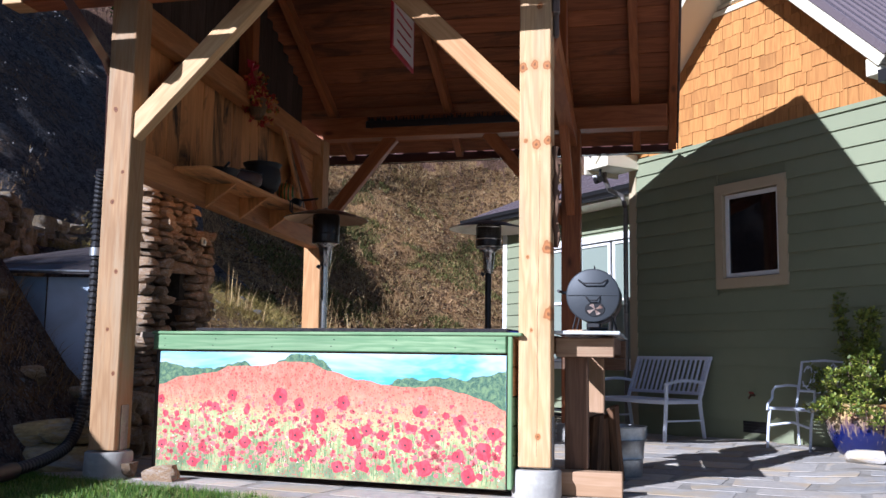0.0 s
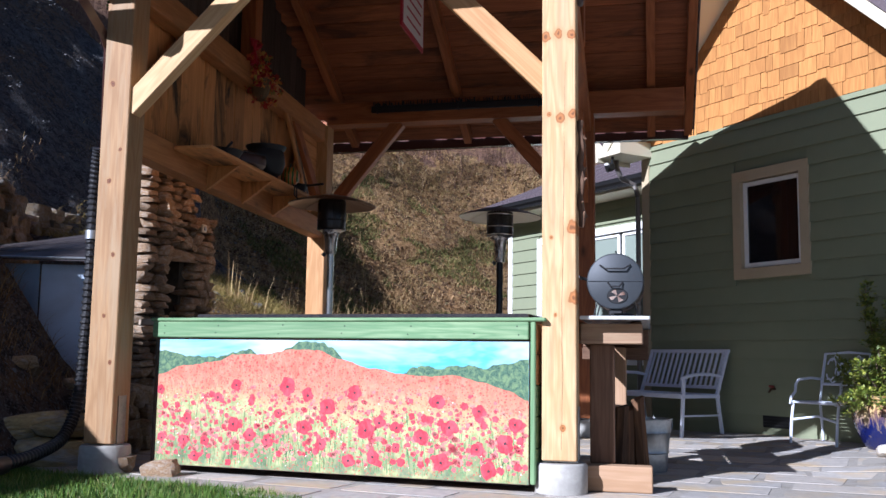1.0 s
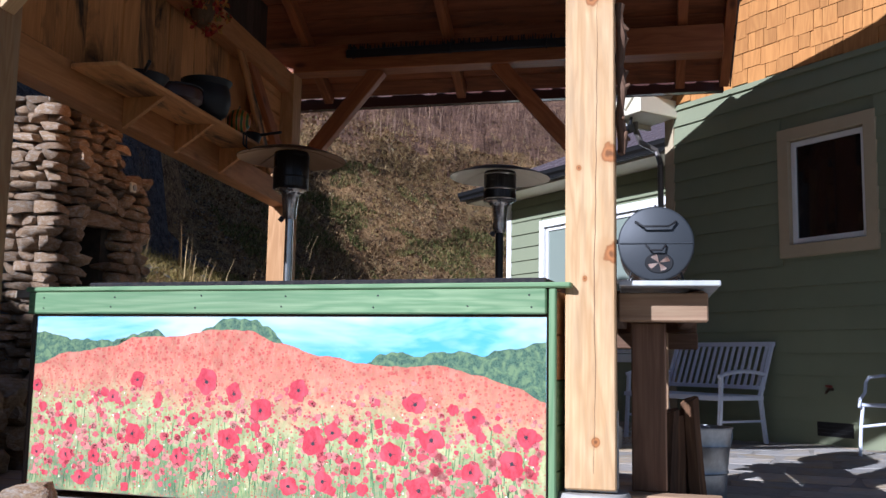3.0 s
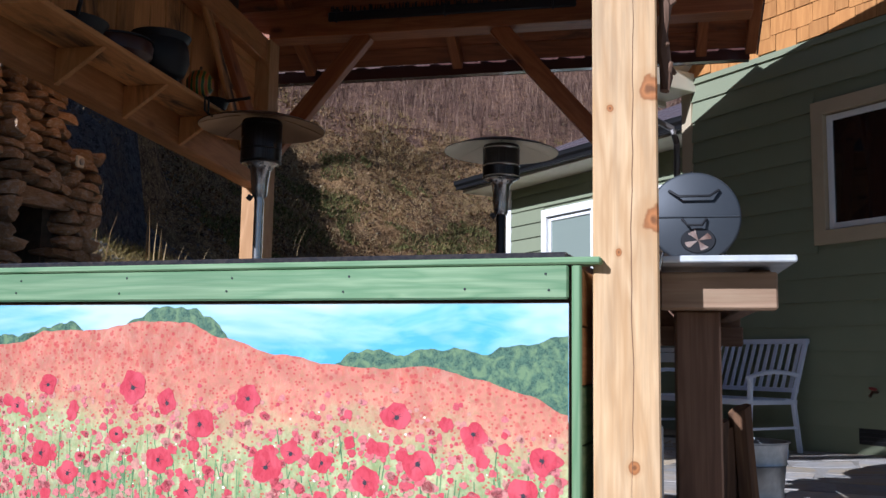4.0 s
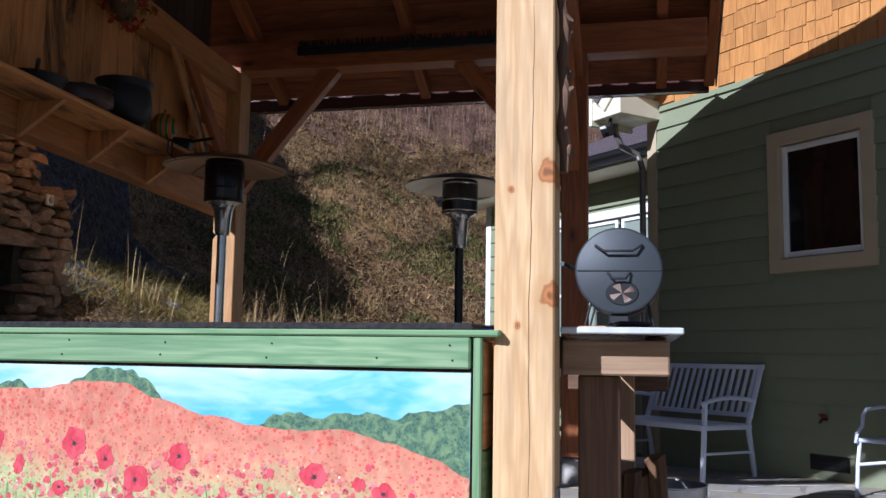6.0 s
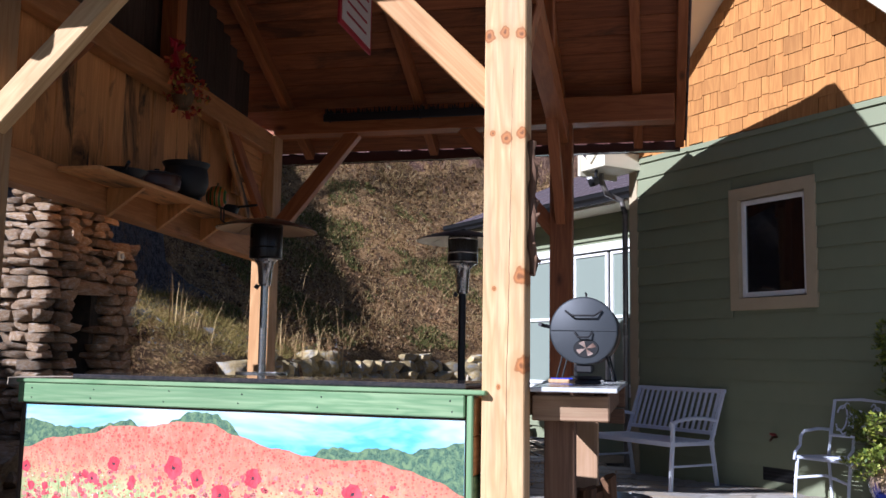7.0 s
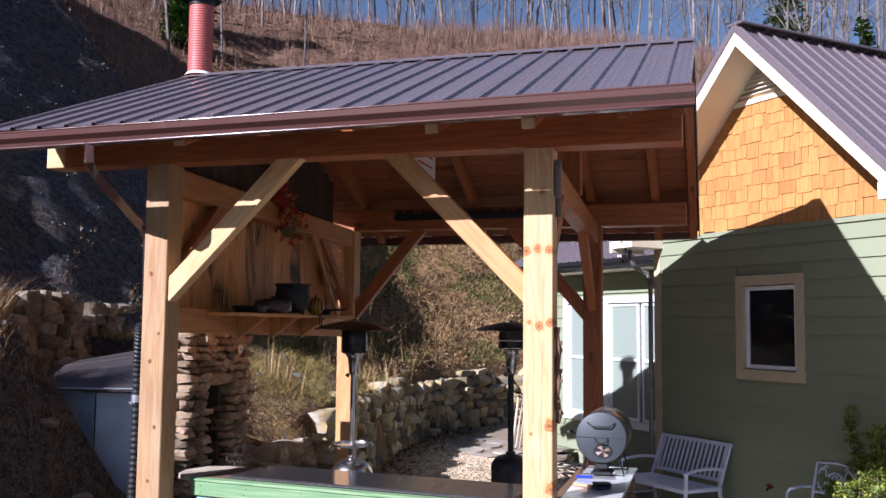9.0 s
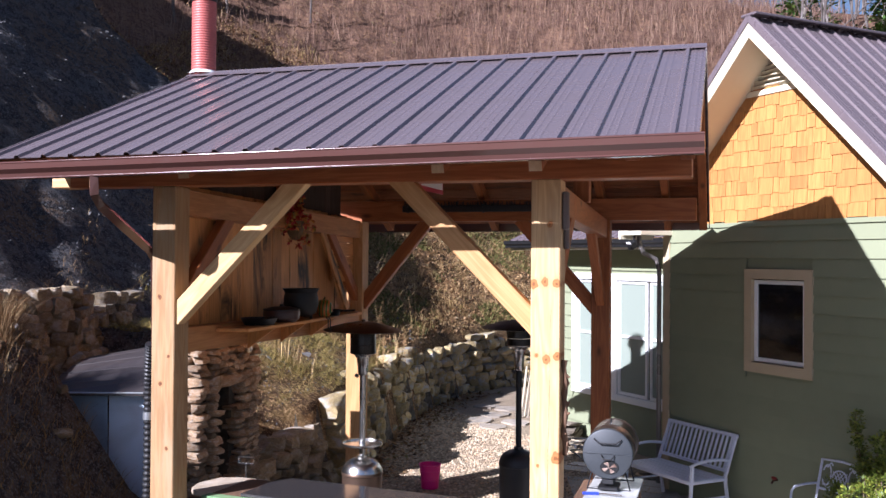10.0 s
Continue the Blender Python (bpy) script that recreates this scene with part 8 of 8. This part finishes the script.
moss_spots = scatter(26000, -4, 7, 13, 26, lambda x, y, r: off_shale(x, y) and not (x < -1.0 and y < 14.5) and foot_distance(x, y)[0] > 0.4 and noise.noise((x * 0.75, y * 0.75, 8.0)) + 0.5 * noise.noise((x * 2.3, y * 2.3, 4.0)) > 0.16, rng)
v, f = blades([(x, y, z + 0.03) for x, y, z in moss_spots], 0.04, 0.10, 0.012, 1.0, rng)
pydata_part("moss", v, f, MOSS, None, "low olive moss and weeds in patches on the slope", "stuff", "moss")
SHARD = mat("shale_chip", (0.11, 0.11, 0.115), 0.8, spec=0.3)
nt = SHARD.node_tree
finish(SHARD, ramp(nt, rand(nt, 0, 1, True), (0.0, (0.055, 0.055, 0.06)), (0.7, (0.13, 0.13, 0.134)), (1.0, (0.22, 0.215, 0.21))))
verts, faces = [], []
for x, y, z in scatter(20000, -13, -1.2, 5.0, 18.5, lambda x, y, r: foot_distance(x, y)[0] > 0.2 and not (x > -4.35 and 7.4 < y < 9.9), rng):
    r = rng.uniform(0.008, 0.030) * (3.0 if rng.random() < 0.02 else 1.0) * (0.6 + 0.05 * y)
    i = len(verts)
    c = Vector((x, y, z + 0.028))
    a = [Vector((rng.uniform(-1, 1), rng.uniform(-1, 1), rng.uniform(-0.6, 0.6))) * r for _ in range(4)]
    verts += [c + q for q in a]
    faces += [(i, i + 1, i + 2), (i, i + 2, i + 3), (i, i + 3, i + 1), (i + 1, i + 3, i + 2)]
pydata_part("shale_chips", verts, faces, SHARD, None, "broken dark shale chips on the cut bank", "stuff", "stones")

# ---- woods along the crest ----
BARK_LIGHT = speckle("sunlit_bark", (0.155, 0.13, 0.115), (0.08, 0.065, 0.06), 6, 0.95, (0.22, 0.205, 0.195), 1.5, 0.5, 0.02, True, 0.35)
NEEDLES = mat("pine_needle", (0.04, 0.09, 0.02), 0.6, spec=0.2)
nt = NEEDLES.node_tree
finish(NEEDLES, ramp(nt, rand(nt, 0, 1, True), (0.0, (0.025, 0.06, 0.015)), (0.5, (0.06, 0.12, 0.025)), (1.0, (0.13, 0.19, 0.04))))


def limb(bm, p, d, length, r, rng, depth, sides):
    n = 4 if depth else 6
    pts, q, way = [p], p.copy(), d.normalized()
    for i in range(n):
        way = (way + Vector((rng.uniform(-1, 1), rng.uniform(-1, 1), rng.uniform(-0.4, 0.7))) * (0.16 if depth else 0.05)).normalized()
        q = q + way * (length / n)
        pts.append(q.copy())
    tube(bm, pts, r, sides, False, [r * (1 - 0.8 * i / n) + 0.003 for i in range(n + 1)])
    return pts


def bare_tree(x, y, h, rng, whole=True, sink=0.3):
    """A leafless tree: a tapered trunk and forking limbs."""
    p = Vector((x, y, height(x, y) - sink))
    r = h * rng.uniform(0.0035, 0.0075)
    trunk, crown = bmesh.new(), bmesh.new()
    lean = Vector((rng.uniform(-0.17, 0.17), rng.uniform(-0.12, 0.12), 1))
    pts = limb(trunk, p, lean, h, r, rng, 0, 7)
    for i in range(rng.randint(11, 17)):
        k = rng.uniform(0.28, 0.97)
        j = min(int(k * 6), 5)
        q = pts[j].lerp(pts[j + 1], k * 6 - j)
        a = rng.uniform(0, 6.28)
        d = Vector((math.cos(a), math.sin(a), rng.uniform(0.5, 1.6)))
        ln = h * rng.uniform(0.12, 0.28) * (1.15 - k * 0.6)
        bp = limb(crown, q, d, ln, r * 0.36 * (1.1 - k * 0.6), rng, 1, 4)
        for _ in range(rng.randint(2, 4)):
            m = rng.randint(1, 3)
            b = rng.uniform(0, 6.28)
            limb(crown, bp[m], Vector((math.cos(b), math.sin(b), rng.uniform(0.3, 1.5))), ln * rng.uniform(0.3, 0.6), r * 0.14, rng, 1, 3)
    return p, trunk, crown


def spot(px, dist):
    """A place on the hill in a plan direction (degrees to the right of straight ahead), that far off."""
    return 0.2 + dist * math.sin(radians(px)), -0.7 + dist * math.cos(radians(px))


rng = random.Random(300)
for ang, dist, h in ((-19.4, 29, 8.5), (-17.8, 28, 9), (-16.4, 31, 10), (-11.4, 33, 11), (-20.5, 34, 12), (-14.0, 36, 11), (17.6, 35, 11), (18.8, 33, 12), (20.3, 36, 10), (21.5, 34, 12)):
    x, y = spot(ang, dist)
    p, trunk, crown = bare_tree(x, y, h, rng)
    t = thing("bare_tree", p, "tall leafless tree with pale bark on the hill crest", "tree", "trees on the crest")
    part("trunk", trunk, BARK_LIGHT, t, smooth=True)
    part("crown", crown, BARK_LIGHT, t, "bare forking branches")

for x, y, h in ((-18.5, 6.2, 11), (-16.2, 4.4, 10), (-21.0, 7.6, 12), (-14.6, 5.6, 9), (-23.5, 5.5, 13), (-19.5, 9.5, 10), (-17.2, 8.0, 9)):
    p, trunk, crown = bare_tree(x, y, h, rng)
    t = thing("bare_tree", p, "tall leafless tree on the crest of the cut bank", "tree", "trees on the bank crest")
    part("trunk", trunk, BARK_LIGHT, t, smooth=True)
    part("crown", crown, BARK_LIGHT, t, "bare forking branches")

tv, tf = [], []
for i in range(300):
    ang = rng.uniform(-32, 36)
    dist = rng.uniform(47 if -10 < ang < 17 else 38, 68)
    x, y = spot(ang, dist)
    p, trunk, crown = bare_tree(x, y, rng.uniform(8, 15), rng, False)
    for bm in (trunk, crown):
        base = len(tv)
        bm.verts.ensure_lookup_table()
        bm.verts.index_update()
        tv += [v.co.copy() for v in bm.verts]
        tf += [tuple(base + v.index for v in f.verts) for f in bm.faces]
        bm.free()
pydata_part("far_woods", tv, tf, BARK_LIGHT, None, "grey leafless woods behind the hill crest", "stuff", "woods")


def conifer(x, y, h, wide, rng):
    p = Vector((x, y, height(x, y) - 0.2))
    t = thing("conifer", p, "green conifer among bare trees on the hill", "tree", "conifers on the hill")
    bm = bmesh.new()
    tube(bm, (p, p + Vector((0, 0, h * 0.5)), p + Vector((0.05, 0, h))), h * 0.012, 7, True, [h * 0.014, h * 0.009, 0.01])
    part("trunk", bm, BARK, t, smooth=True)
    verts, faces = [], []
    for i in range(int(90 + 40 * h / 5)):
        k = rng.uniform(0.12, 1.0)
        reach = wide * (1.05 - k) * rng.uniform(0.5, 1.1)
        a = rng.uniform(0, 6.28)
        root = p + Vector((0, 0, h * k))
        for j in range(26):
            m = rng.uniform(0.15, 1)
            q = root + Vector((math.cos(a) * reach * m, math.sin(a) * reach * m, -0.10 * reach * m + rng.gauss(0, 0.05))) + Vector([rng.gauss(0, 0.07) for _ in range(3)])
            d = Vector((math.cos(a) + rng.uniform(-0.8, 0.8), math.sin(a) + rng.uniform(-0.8, 0.8), rng.uniform(-0.3, 0.6))).normalized()
            leaf_quad(verts, faces, q, d, Vector((rng.uniform(-0.5, 0.5), rng.uniform(-0.5, 0.5), 1)), rng.uniform(0.12, 0.24))
    pydata_part("crown", verts, faces, NEEDLES, t, "dense dark green needles")


for ang, dist, h, wide in ((18.2, 38, 6.5, 2.3), (-19.0, 31, 2.2, 0.9), (16.2, 27, 2.2, 1.0), (22.3, 36, 5.5, 1.6), (-18.1, 33, 3.6, 1.2)):
    conifer(*spot(ang, dist), h, wide, rng)
